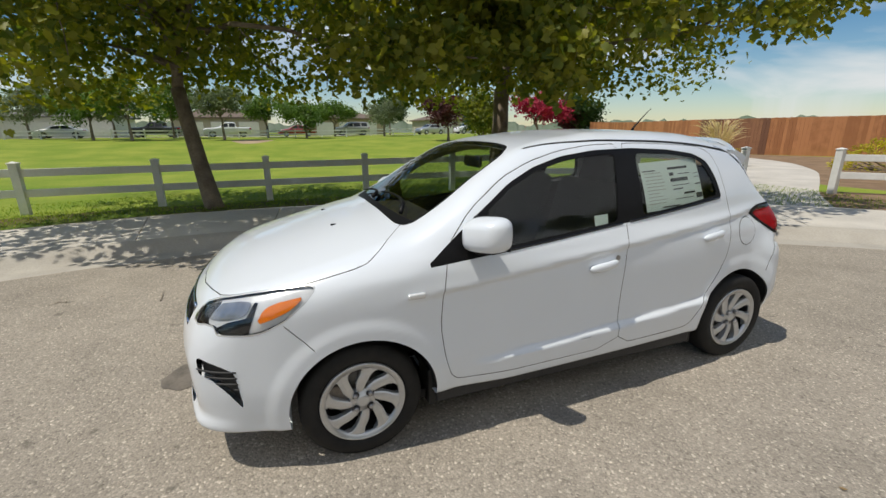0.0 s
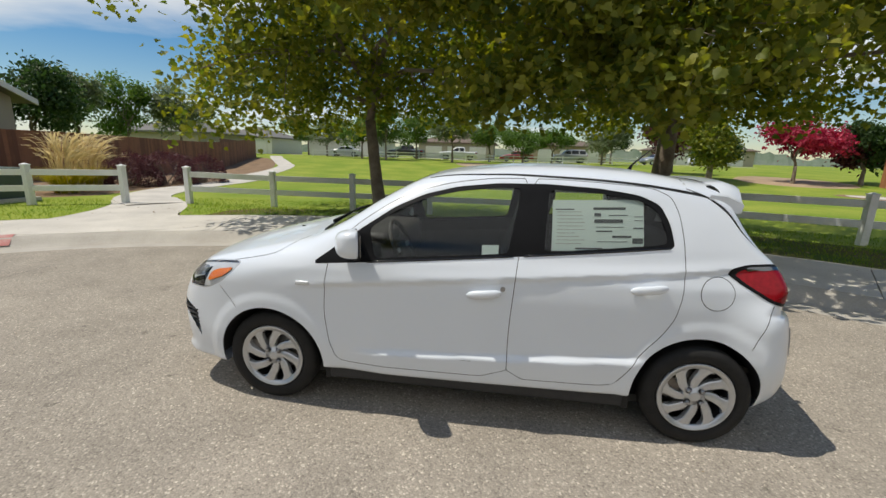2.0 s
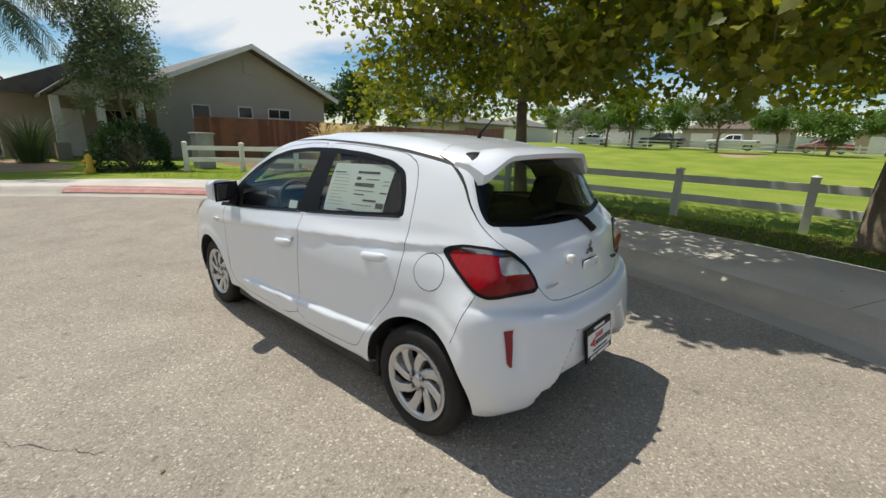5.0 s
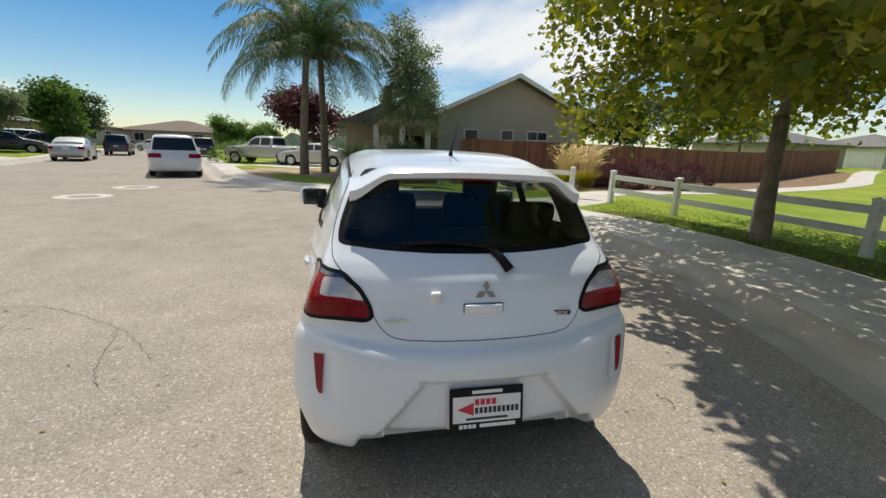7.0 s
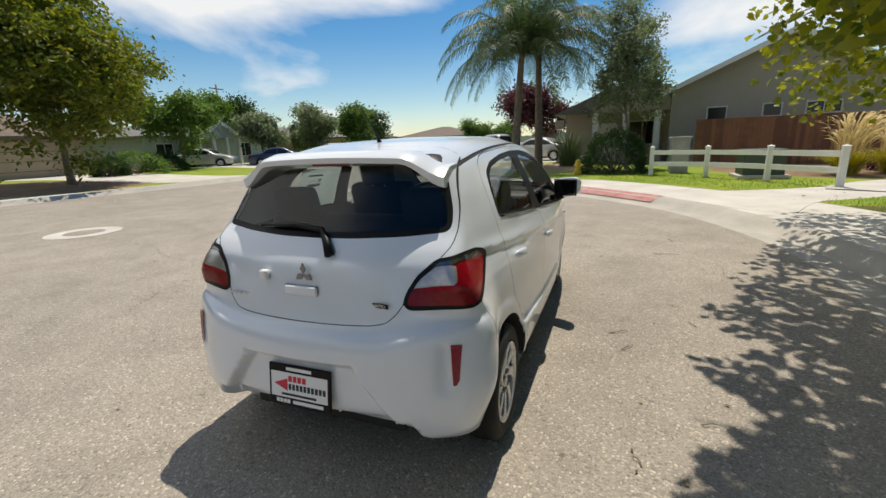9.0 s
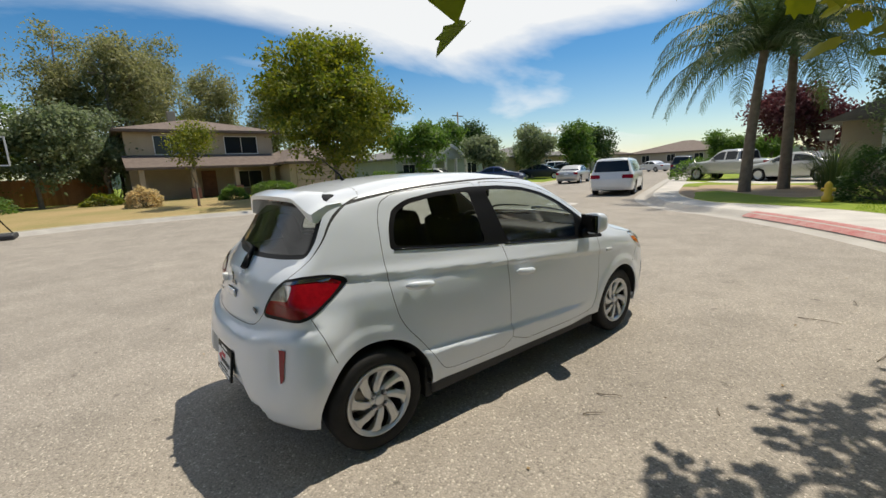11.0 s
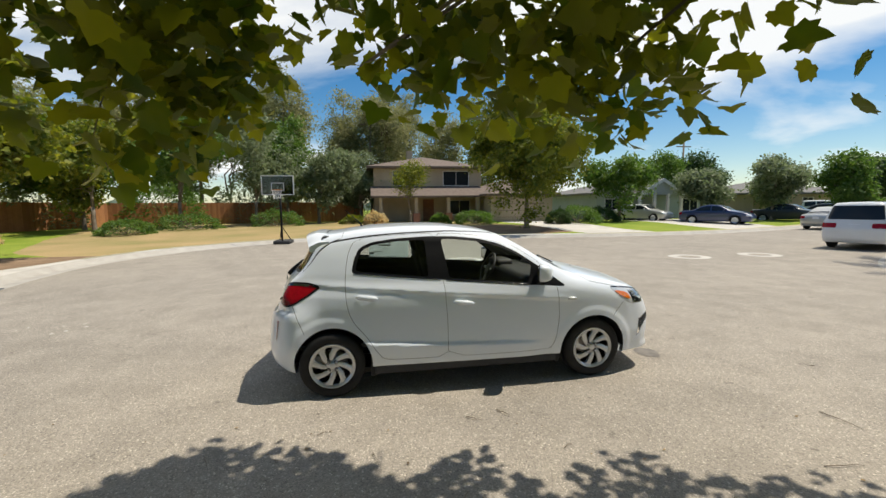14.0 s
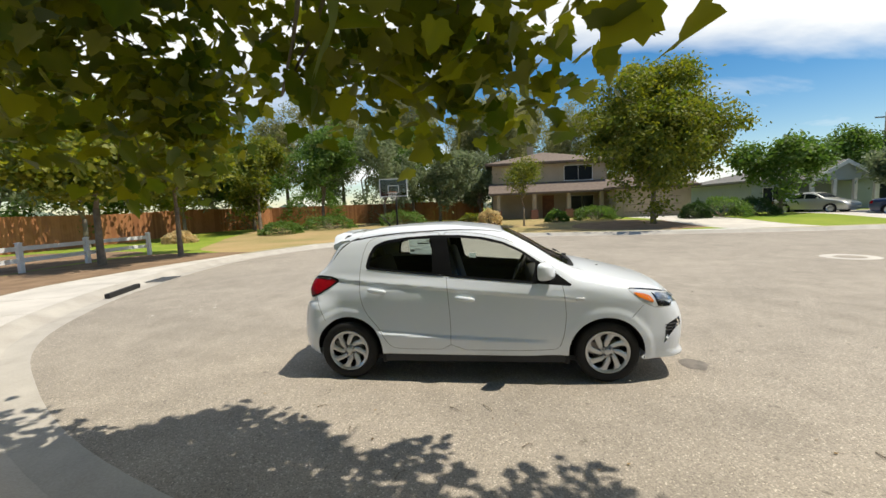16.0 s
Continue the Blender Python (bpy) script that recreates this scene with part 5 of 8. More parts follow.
def tan_house():
    h = empty("house", None, "single-storey tan stucco house with a grey shingle gable roof", "house")
    # gable block: the end faces the street corner
    prism([(3.9, 0), (12.4, 0), (12.4, 3.35), (8.15, 5.30), (3.9, 3.35)], 20, 34, "wall", M["stucco"], h, "tan stucco walls")
    for s in (-1, 1):
        e = 12.4 if s > 0 else 3.9
        ex = e + s * 0.55
        ze = 3.35 - 0.55 * (5.30 - 3.35) / 4.25
        prism([(8.15, 5.34), (ex, ze + 0.04), (ex, ze + 0.20), (8.15, 5.52)], 19.45, 34.5, "roof", M["shingle"], h, "grey shingle roof")
        prism([(8.15, 5.30), (ex, ze - 0.02), (ex, ze + 0.20), (8.15, 5.53)], 19.38, 19.45, "bargeboard", M["white_trim"], h, "pale bargeboard")
    prism([(3.30, 2.92), (3.36, 2.92), (3.36, 3.10), (3.30, 3.10)], 19.45, 34.5, "gutter", M["white_trim"], h)
    window(h, 5.75, 20, 2.28, 0.75, 0.58, "y", False)
    window(h, 7.82, 20, 2.34, 0.68, 0.52, "y", False)
    window(h, 9.62, 20, 2.36, 1.2, 0.46, "y")
    part("vent", box_bm(0.42, 0.04, 0.62, (8.1, 19.985, 4.5), 0.01), M["stucco"], h, "tan gable vent")
    # front wing and porch towards the street
    prism([(-1.0, 0), (3.9, 0), (3.9, 2.75), (-1.0, 2.75)], 22.5, 33, "wall", M["stucco"], h, "tan stucco wall of the front wing")
    prism([(-1.6, 2.70), (4.0, 2.70), (4.0, 3.9), (1.4, 4.0)], 21.9, 33.4, "roof", M["shingle"], h, "grey shingle roof of the front wing")
    vs = [(-2.1, 18.2, 2.6), (2.0, 18.2, 2.6), (0, 18.2, 4.15), (-2.1, 22.0, 2.6), (2.0, 22.0, 2.6), (0, 24.0, 4.15)]
    vs = [(x + 2.6, y + 2.0, z) for x, y, z in vs]
    mesh_ob("porch_gable", vs[:3] + [(x, y + 0.15, z) for x, y, z in vs[:3]], [(0, 1, 2), (5, 4, 3), (0, 3, 4, 1), (1, 4, 5, 2), (2, 5, 3, 0)], M["stucco"], h, "tan porch gable")
    vs2 = [(x + 1.7, y + 1.1, z) for x, y, z in [(-1.5, 18.95, 2.50), (0.9, 18.95, 4.30), (0.9, 25.0, 4.30), (-1.5, 23, 2.50), (-1.5, 18.95, 2.62), (0.9, 18.95, 4.42), (0.9, 25.0, 4.42), (-1.5, 23, 2.62)]]
    mesh_ob("porch_roof", vs2, [(0, 1, 2, 3), (7, 6, 5, 4), (0, 4, 5, 1), (1, 5, 6, 2), (2, 6, 7, 3), (3, 7, 4, 0)], M["shingle"], h, "grey shingle porch roof")
    vs3 = [(5.2 - x, y, z) for x, y, z in vs2]
    mesh_ob("porch_roof", vs3, [(3, 2, 1, 0), (4, 5, 6, 7), (1, 5, 4, 0), (2, 6, 5, 1), (3, 7, 6, 2), (0, 4, 7, 3)], M["shingle"], h, "grey shingle porch roof")
    for x in (0.6, 2.0, 3.4):
        part("porch_column", box_bm(0.28, 0.28, 2.5, (x, 20.4, 1.35), 0.02), M["white_trim"], h, "pale porch column")
        part("column_base", box_bm(0.46, 0.46, 0.7, (x, 20.4, 0.45), 0.02), M["stucco"], h)
    window(h, 2.9, 22.5, 1.6, 1.3, 1.2, "y")
    part("front_door", box_bm(0.95, 0.06, 2.05, (1.2, 22.48, 1.15), 0.01), M["white_trim"], h, "pale front door")


tan_house()


def hip_roof(parent, x0, x1, y0, y1, ze, zr, material, over=0.5):
    x0, x1, y0, y1 = x0 - over, x1 + over, y0 - over, y1 + over
    w = min(x1 - x0, y1 - y0) / 2
    if x1 - x0 < y1 - y0:
        r = [((x0 + x1) / 2, y0 + w, zr), ((x0 + x1) / 2, y1 - w, zr)]
    else:
        r = [(x0 + w, (y0 + y1) / 2, zr), (x1 - w, (y0 + y1) / 2, zr)]
    vs = [(x0, y0, ze), (x1, y0, ze), (x1, y1, ze), (x0, y1, ze), *r, (x0, y0, ze - 0.18), (x1, y0, ze - 0.18), (x1, y1, ze - 0.18), (x0, y1, ze - 0.18)]
    if x1 - x0 < y1 - y0:
        fs = [(0, 1, 4), (1, 2, 5, 4), (2, 3, 5), (3, 0, 4, 5)]
    else:
        fs = [(0, 1, 5, 4), (1, 2, 5), (2, 3, 4, 5), (3, 0, 4)]
    fs += [(6, 7, 1, 0), (7, 8, 2, 1), (8, 9, 3, 2), (9, 6, 0, 3), (9, 8, 7, 6)]
    return mesh_ob("roof", vs, fs, material, parent, "shingle hip roof")


def block(parent, x0, x1, y0, y1, z1, material, label="", z0=0.0):
    return part("wall", box_bm(x1 - x0, y1 - y0, z1 - z0, ((x0 + x1) / 2, (y0 + y1) / 2, (z0 + z1) / 2)), material, parent, label)


def two_storey():
    h = empty("house", None, "two-storey tan stucco house with brown shingle roofs", "house")
    block(h, -44, -34.2, -0.3, 9.6, 5.25, M["stucco2"], "tan stucco walls of two storeys")
    hip_roof(h, -44, -34.2, -0.3, 9.6, 5.3, 6.7, M["shingle2"], 0.6)
    block(h, -42, -29.6, 9.2, 14.6, 2.65, M["stucco2"], "tan stucco garage")
    hip_roof(h, -42, -29.6, 9.2, 14.6, 2.7, 4.1, M["shingle2"], 0.5)
    # porch roof along the front
    vs = [(-34.2, -0.6, 3.55), (-34.2, 10.0, 3.55), (-31.4, 10.0, 2.62), (-31.4, -0.6, 2.62), (-34.2, -0.6, 3.4), (-34.2, 10.0, 3.4), (-31.4, 10.0, 2.45), (-31.4, -0.6, 2.45)]
    mesh_ob("porch_roof", vs, [(0, 1, 2, 3), (7, 6, 5, 4), (2, 6, 7, 3), (0, 3, 7, 4), (1, 5, 6, 2)], M["shingle2"], h, "brown shingle porch roof")
    for y in (0.2, 3.2, 6.0, 8.6):
        part("porch_column", box_bm(0.3, 0.3, 2.4, (-31.7, y, 1.4), 0.02), M["stucco2"], h)
        part("column_base", box_bm(0.6, 0.6, 0.9, (-31.7, y, 0.7), 0.03), M["brick"], h, "brick column base")
    window(h, -34.2, 2.4, 4.25, 2.0, 1.3, "x")
    window(h, -34.2, 7.2, 4.25, 2.4, 1.3, "x")
    window(h, -34.2, 7.5, 1.6, 2.0, 1.3, "x")
    part("front_door", box_bm(0.06, 1.0, 2.1, (-34.17, 4.6, 1.3), 0.01), M["wood_brown"], h, "brown front door")
    part("garage_door", box_bm(0.06, 4.2, 2.2, (-29.57, 11.8, 1.3), 0.02), M["stucco2"], h, "tan garage door")
    for k in range(3):
        part("garage_panel", box_bm(0.02, 4.1, 0.03, (-29.53, 11.8, 0.75 + 0.55 * k), 0.0), M["shingle2"], h)
    part("chimney", box_bm(0.6, 0.6, 1.0, (-40, 3.5, 6.9), 0.02), M["stucco2"], h)


two_storey()


def grey_house():
    h = empty("house", None, "grey siding house with a white-trimmed porch gable", "house")
    block(h, -42, -31.0, 19.5, 32.0, 2.75, M["siding"], "grey siding walls")
    hip_roof(h, -42, -31.0, 19.5, 32.0, 2.8, 4.3, M["shingle"], 0.5)
    # porch gable towards the street
    vs = [(-28.6, 22.0, 2.5), (-28.6, 26.4, 2.5), (-28.6, 24.2, 3.75), (-34, 22.0, 2.5), (-34, 26.4, 2.5), (-34, 24.2, 3.75)]
    mesh_ob("porch_gable", vs[:3] + [(x - 0.15, y, z) for x, y, z in vs[:3]], [(0, 1, 2), (5, 4, 3), (0, 3, 4, 1), (1, 4, 5, 2), (2, 5, 3, 0)], M["siding"], h, "grey gable")
    for a, b in ((0, 2), (2, 1)):
        p, q = Vector(vs[a]), Vector(vs[b])
        vv = [p + Vector((0.2, 0, 0.02)), q + Vector((0.2, 0, 0.02)), Vector((-34, q.y, q.z + 0.02)), Vector((-34, p.y, p.z + 0.02))]
        vv += [v + Vector((0, 0, 0.14)) for v in vv]
        mesh_ob("porch_roof", vv, [(3, 2, 1, 0), (4, 5, 6, 7), (0, 1, 5, 4), (1, 2, 6, 5), (2, 3, 7, 6), (3, 0, 4, 7)], M["shingle"], h, "grey shingle porch roof")
        vv = [p + Vector((0.22, 0, -0.12)), q + Vector((0.22, 0, -0.12)), q + Vector((0.22, 0, 0.16)), p + Vector((0.22, 0, 0.16))]
        vv += [v + Vector((0.04, 0, 0)) for v in vv]
        mesh_ob("bargeboard", vv, [(3, 2, 1, 0), (4, 5, 6, 7), (0, 1, 5, 4), (1, 2, 6, 5), (2, 3, 7, 6), (3, 0, 4, 7)], M["white_trim"], h, "white bargeboard")
    for y in (22.2, 23.6, 24.9, 26.2):
        part("porch_column", box_bm(0.22, 0.22, 2.4, (-28.7, y, 1.4), 0.02), M["white_trim"], h, "white porch column")
    window(h, -31.0, 21.0, 1.6, 1.4, 1.2, "x")
    window(h, -31.0, 29.0, 1.6, 1.6, 1.2, "x")


grey_house()


def plain_house(x0, x1, y0, y1, ze, zr, wall, roof, label, face):
    h = empty("house", None, label, "house")
    block(h, x0, x1, y0, y1, ze, M[wall], "", 0.0)
    hip_roof(h, x0, x1, y0, y1, ze + 0.04, zr, M[roof], 0.5)
    n = 3
    for k in range(n):
        t = (k + 0.7) / (n + 0.4)
        if face == "x":
            window(h, x1, y0 + (y1 - y0) * t, 1.7, 1.3, 1.1, "x")
        elif face == "y":
            window(h, x0 + (x1 - x0) * t, y0, 1.7, 1.3, 1.1, "y")
        else:
            part("garage_door", box_bm(0.06, 2.6, 2.1, (x0 - 0.03, y0 + (y1 - y0) * t, 1.75), 0.02), M["white_trim"], h, "white garage door")
    return h


plain_house(-34, -20.5, 68, 80, 2.6, 4.4, "stucco", "shingle2", "low tan house with a brown roof closing the street", "y")
plain_house(-44, -32, 37, 50, 2.7, 4.2, "stucco2", "shingle", "low tan house with a grey roof", "x")
plain_house(-44, -33, 54, 66, 2.7, 4.2, "stucco", "shingle2", "low house with a brown roof", "x")
plain_house(3, 13, 40, 52, 2.8, 4.6, "stucco", "shingle", "low tan house behind the plum tree", "y")
plain_house(64, 74, 20, 32, 3.4, 5.2, "white_trim", "shingle", "low white house beyond the park", "w")
plain_house(66, 76, 2, 14, 3.4, 5.2, "stucco", "shingle2", "low tan house beyond the park", "w")
plain_house(70, 82, -16, -4, 3.4, 5.0, "stucco2", "shingle2", "low brown-roofed house beyond the park", "w")
plain_house(74, 86, -40, -26, 3.4, 5.2, "stucco", "shingle2", "low tan house beyond the park", "w")
plain_house(40, 50, 33, 43, 3.2, 5.0, "stucco", "shingle", "grey-roofed house behind the fence", "y")
plain_house(60, 70, 36, 46, 3.4, 5.2, "white_trim", "shingle", "white garage house beyond the park", "w")

# ---- small street things ----
pt = empty("utility_box", None, "low dark green utility box on a concrete pad", "utility box")
part("pad", box_bm(1.25, 1.05, 0.12, (5.35, 11.75, 0.18), 0.01), M["concrete"], pt, "concrete pad")
part("box_body", box_bm(1.0, 0.8, 0.62, (5.35, 11.75, 0.55), 0.02), M["box_green"], pt, "dark green sheet metal")
part("box_lid", box_bm(1.05, 0.86, 0.10, (5.35, 11.75, 0.90), 0.03), M["box_green"], pt, "overhanging green lid")
ub = empty("utility_cabinet", None, "weathered grey utility cabinet behind the white fence", "cabinet")
part("cabinet_body", box_bm(0.55, 0.6, 1.15, (3.55, 13.9, 0.72), 0.03), M["box_grey"], ub)
part("cabinet_lid", box_bm(0.63, 0.68, 0.08, (3.55, 13.9, 1.32), 0.02), M["box_grey"], ub)
part("cabinet_door", box_bm(0.42, 0.02, 0.9, (3.55, 13.59, 0.72), 0.008), M["box_grey"], ub)
hy = empty("hydrant", None, "small yellow hydrant by the dark bush", "hydrant")
vs, fs = tube([(0.25, 13.2, 0.1), (0.25, 13.2, 0.3), (0.25, 13.2, 0.32), (0.25, 13.2, 0.62), (0.25, 13.2, 0.70)], [0.13, 0.13, 0.09, 0.09, 0.03], 12)
mesh_ob("barrel", vs, fs, M["yellow"], hy, "", True)
vs, fs = tube([(0.10, 13.2, 0.48), (0.40, 13.2, 0.48)], [0.05, 0.05], 10)
mesh_ob("outlet", vs, fs, M["yellow"], hy)


def basketball_hoop(x, y, z):
    b = empty("basketball_hoop", None, "portable basketball hoop on a black base by the kerb", "hoop")
    part("base", box_bm(1.1, 0.75, 0.16, (x - 0.35, y, z + 0.09), 0.05), M["plastic"], b, "black weighted base", True)
    vs, fs = tube([(x, y, z + 0.1), (x, y, z + 2.55)], [0.05, 0.05], 10)
    mesh_ob("pole", vs, fs, M["trim"], b, "black pole", True)
    for dy in (-0.25, 0.25):
        vs, fs = tube([(x - 0.75, y + dy, z + 0.16), (x, y, z + 0.85)], [0.02, 0.02], 6)
        mesh_ob("strut", vs, fs, M["trim"], b)
    for zz in (2.15, 2.45):
        vs, fs = tube([(x, y, z + zz), (x + 0.45, y, z + zz + 0.35)], [0.025, 0.025], 6)
        mesh_ob("arm", vs, fs, M["trim"], b)
    part("backboard", box_bm(0.03, 1.37, 0.84, (x + 0.47, y, z + 2.70), 0.004), M["hoopboard"], b, "smoky clear backboard")
    for dy, dz, sy, sz in ((0, 0.42, 1.39, 0.04), (0, -0.42, 1.39, 0.04), (0.68, 0, 0.04, 0.84), (-0.68, 0, 0.04, 0.84), (0, 0.10, 0.55, 0.03), (0, -0.24, 0.55, 0.03), (0.26, -0.07, 0.03, 0.36), (-0.26, -0.07, 0.03, 0.36)):
        part("board_line", box_bm(0.04, sy, sz, (x + 0.475, y + dy, z + 2.70 + dz), 0.0), M["white_trim"], b, "white line")
    vs, fs, n = [], [], 24
    for i in range(n):
        a = 2 * math.pi * i / n
        for k in range(6):
            c = 2 * math.pi * k / 6
            r = 0.228 + 0.012 * math.cos(c)
            vs.append((x + 0.75 + r * math.cos(a), y + r * math.sin(a), z + 2.48 + 0.012 * math.sin(c)))
    for i in range(n):
        for k in range(6):
            fs.append((i * 6 + k, ((i + 1) % n) * 6 + k, ((i + 1) % n) * 6 + (k + 1) % 6, i * 6 + (k + 1) % 6))
    mesh_ob("ring", vs, fs, M["wood_orange"], b, "orange ring", True)
    bits = []
    for i in range(12):
        a, a2 = 2 * math.pi * i / 12, 2 * math.pi * (i + 1) / 12
        for q in (a2, a - (a2 - a)):
            bits.append(tube([(x + 0.75 + 0.228 * math.cos(a), y + 0.228 * math.sin(a), z + 2.48), (x + 0.75 + 0.13 * math.cos(q), y + 0.13 * math.sin(q), z + 2.08)], [0.004, 0.004], 3, False))
    mesh_ob("net", *join(bits), M["white_trim"], b, "white net")


M["hoopboard"] = glass("smoky_board", (0.35, 0.38, 0.40))
basketball_hoop(-16.25, -4.85, 0.0)
gz = empty("gazebo", None, "grey-roofed garden gazebo behind the fence", "gazebo")
for zz, r0, r1, h in ((2.55, 2.3, 0.9, 0.75), (3.3, 1.0, 0.05, 0.5)):
    vs = [(-40.0 + r0 * a, -3.6 + r0 * b, zz + 0.4) for a, b in ((-1, -1), (1, -1), (1, 1), (-1, 1))] + [(-40.0 + r1 * a, -3.6 + r1 * b, zz + 0.4 + h) for a, b in ((-1, -1), (1, -1), (1, 1), (-1, 1))]
    mesh_ob("canopy", vs, [(0, 1, 5, 4), (1, 2, 6, 5), (2, 3, 7, 6), (3, 0, 4, 7), (4, 5, 6, 7), (3, 2, 1, 0)], M["box_grey"], gz, "grey canopy tier")
for a, b in ((-1, -1), (1, -1), (1, 1), (-1, 1)):
    part("gazebo_post", box_bm(0.14, 0.14, 2.9, (-40.0 + 2 * a, -3.6 + 2 * b, 1.6), 0.01), M["trim"], gz)


def pole(x, y, h, label, arms=1):
    p = empty("utility_pole", None, label, "pole")
    vs, fs = tube([(x, y, 0), (x, y, h)], [0.15, 0.10], 8)
    mesh_ob("mast", vs, fs, M["bark"], p, "", True)
    for k in range(arms):
        part("crossarm", box_bm(0.1, 2.0, 0.12, (x, y, h - 0.5 - 0.8 * k), 0.01), M["bark"], p)


pole(-42.5, 37.5, 9.2, "wooden utility pole behind the roofs")
pole(-42.5, -0.4, 11, "wooden utility pole behind the two-storey house")
bin_ = empty("wheelie_bin", None, "green wheeled bin beside the bushes", "bin")
part("bin_body", box_bm(0.55, 0.6, 0.95, (-27.8, 15.6, 0.85), 0.05), M["green_bin"], bin_)
part("bin_lid", box_bm(0.6, 0.66, 0.08, (-27.8, 15.6, 1.37), 0.03), M["green_bin"], bin_)
sg = empty("road_sign", None, "small grey road sign on a thin post by the drive", "sign")
vs, fs = tube([(-1.2, 21.0, 0.1), (-1.2, 21.0, 2.2)], [0.03, 0.03], 8)
mesh_ob("sign_post", vs, fs, M["box_grey"], sg)
part("sign_plate", box_bm(0.45, 0.02, 0.45, (-1.2, 20.96, 2.15), 0.05), M["box_grey"], sg)


# red kerb paint
red = [i for i in range(len(LIPS)) if -1.2 < LIPS[i, 0] < 1.95 and LIPS[i, 1] > 6]
vs, fs = [], []
for i in red:
    for o, z in ((0.42, 0.030), (0.55, 0.094), (0.67, KERB + 0.006), (0.80, KERB + 0.007)):
        p = LIPS[i] + OUT[i] * o
        vs.append((p[0], p[1], z + 0.004))
for i in range(len(red) - 1):
    for k in range(3):
        fs.append((i * 4 + k, i * 4 + k + 1, i * 4 + k + 5, i * 4 + k + 4))
tagged(mesh_ob("red_kerb_paint", vs, fs, M["red_kerb"]), "faded red paint along the kerb", "kerb", kind="structure")
# manhole collars
for x, y, r in ((-8.35, 2.05, 0.62), (-7.3, 9.1, 0.6), (-7.2, 11.6, 0.6)):
    mc = empty("manhole", None, "iron manhole cover in a pale concrete collar", "manhole", "manholes in the street")
    a = np.linspace(0, 2 * math.pi, 33)[:-1]
    vs = [(x + rr * math.cos(t), y + rr * math.sin(t), 0.005) for rr in (r, r * 0.55) for t in a]
    mesh_ob("collar", vs, [(i, (i + 1) % 32, 32 + (i + 1) % 32, 32 + i) for i in range(32)], M["concrete"], mc, "pale concrete collar")
    vs = [(x + r * 0.54 * math.cos(t), y + r * 0.54 * math.sin(t), 0.007) for t in a]
    mesh_ob("cover", vs, [tuple(range(32))], M["asphalt"], mc, "dull iron cover")
# kerb drain
dr = empty("drain", None, "dark kerb drain opening with an iron grate", "drain")
part("drain_mouth", box_bm(1.35, 0.10, 0.10, (-3.75, -8.22, 0.05), 0.01, None, Matrix.Rotation(radians(20), 4, "Z")), M["seam"], dr, "dark slot")
for k in range(9):
    part("grate_bar", box_bm(0.03, 0.5, 0.02, (-5.0 - 0.10 * k, -8.58 - 0.022 * k, 0.03), 0.004, None, Matrix.Rotation(radians(16), 4, "Z")), M["steel"], dr)


# ---- cracks, twigs, litter on the asphalt ----
def crack(pts, seed, w=0.003):
    r = random.Random(seed)
    line = smooth_line(pts, 14)
    vs, fs = [], []
    for i, p in enumerate(line):
        t = line[min(i + 1, len(line) - 1)] - line[max(i - 1, 0)]
        t = t / max(np.linalg.norm(t), 1e-6)
        n = np.array([-t[1], t[0]])
        o = r.uniform(-0.02, 0.02)
        ww = w * r.uniform(0.3, 1.3)
        for s in (-1, 1):
            q = p + n * (o + s * ww)
            vs.append((q[0], q[1], 0.003))
    fs = [(2 * i, 2 * i + 1, 2 * i + 3, 2 * i + 2) for i in range(len(line) - 1)]
    ob = mesh_ob("crack", vs, fs, M["seam"])
    return tagged(ob, "thin dark crack in the asphalt", "crack", "cracks in the asphalt", "structure")


def stain(x, y, r, seed, material="stain", name="oil_stain", label="dark oil stain on the asphalt", group=""):
    """Thin irregular spot on the road."""
    rng = random.Random(seed)
    n = 28
    rr = [r * (1 + 0.22 * noise.noise(Vector((math.cos(6.283 * k / n) * 1.6, math.sin(6.283 * k / n) * 1.6, seed))) + rng.uniform(-0.03, 0.03)) for k in range(n)]
    vs = [(x + rr[k] * math.cos(6.283 * k / n), y + 0.8 * rr[k] * math.sin(6.283 * k / n), 0.003) for k in range(n)]
    return tagged(mesh_ob(name, vs, [tuple(range(n))], M[material]), label, "stain", group, "structure")


stain(0.30, 2.16, 0.15, 2)
rng_ = random.Random(12)
for k in range(7):
    stain(-2.5 + 0.9 * rng_.random(), -5.7 + 1.0 * rng_.random(), rng_.uniform(0.014, 0.036), 20 + k, "concrete", "paint_spot", "pale dried paint spot on the asphalt", "paint spots")
crack([(-1.9, -0.3), (-2.4, 0.3), (-3.3, 0.9), (-4.6, 1.0), (-6.0, 1.6), (-8, 1.7)], 1, 0.0022)
crack([(-3.3, 0.9), (-3.25, -0.1), (-3.05, -0.6)], 2, 0.0022)
crack([(-2.4, 0.3), (-2.25, -0.3), (-2.1, -0.6)], 3, 0.0022)
crack([(-6, 3.5), (-4, 4.6), (-1.5, 5.2), (1.5, 5.6)], 5, 0.0025)


def twig(x, y, a, L, seed):
    r = random.Random(seed)
    pts = []
    for k in range(5):
        t = k / 4
        pts.append((x + L * t * math.cos(a) + r.uniform(-0.008, 0.008), y + L * t * math.sin(a) + r.uniform(-0.008, 0.008), 0.006 + 0.008 * math.sin(3 * t)))
    ob = mesh_ob("twig", *tube(pts, [0.004, 0.0035, 0.003, 0.0025, 0.0015], 5), M["bark"])
    tagged(ob, "thin dry twig lying on the asphalt", "twig", "twigs on the asphalt")


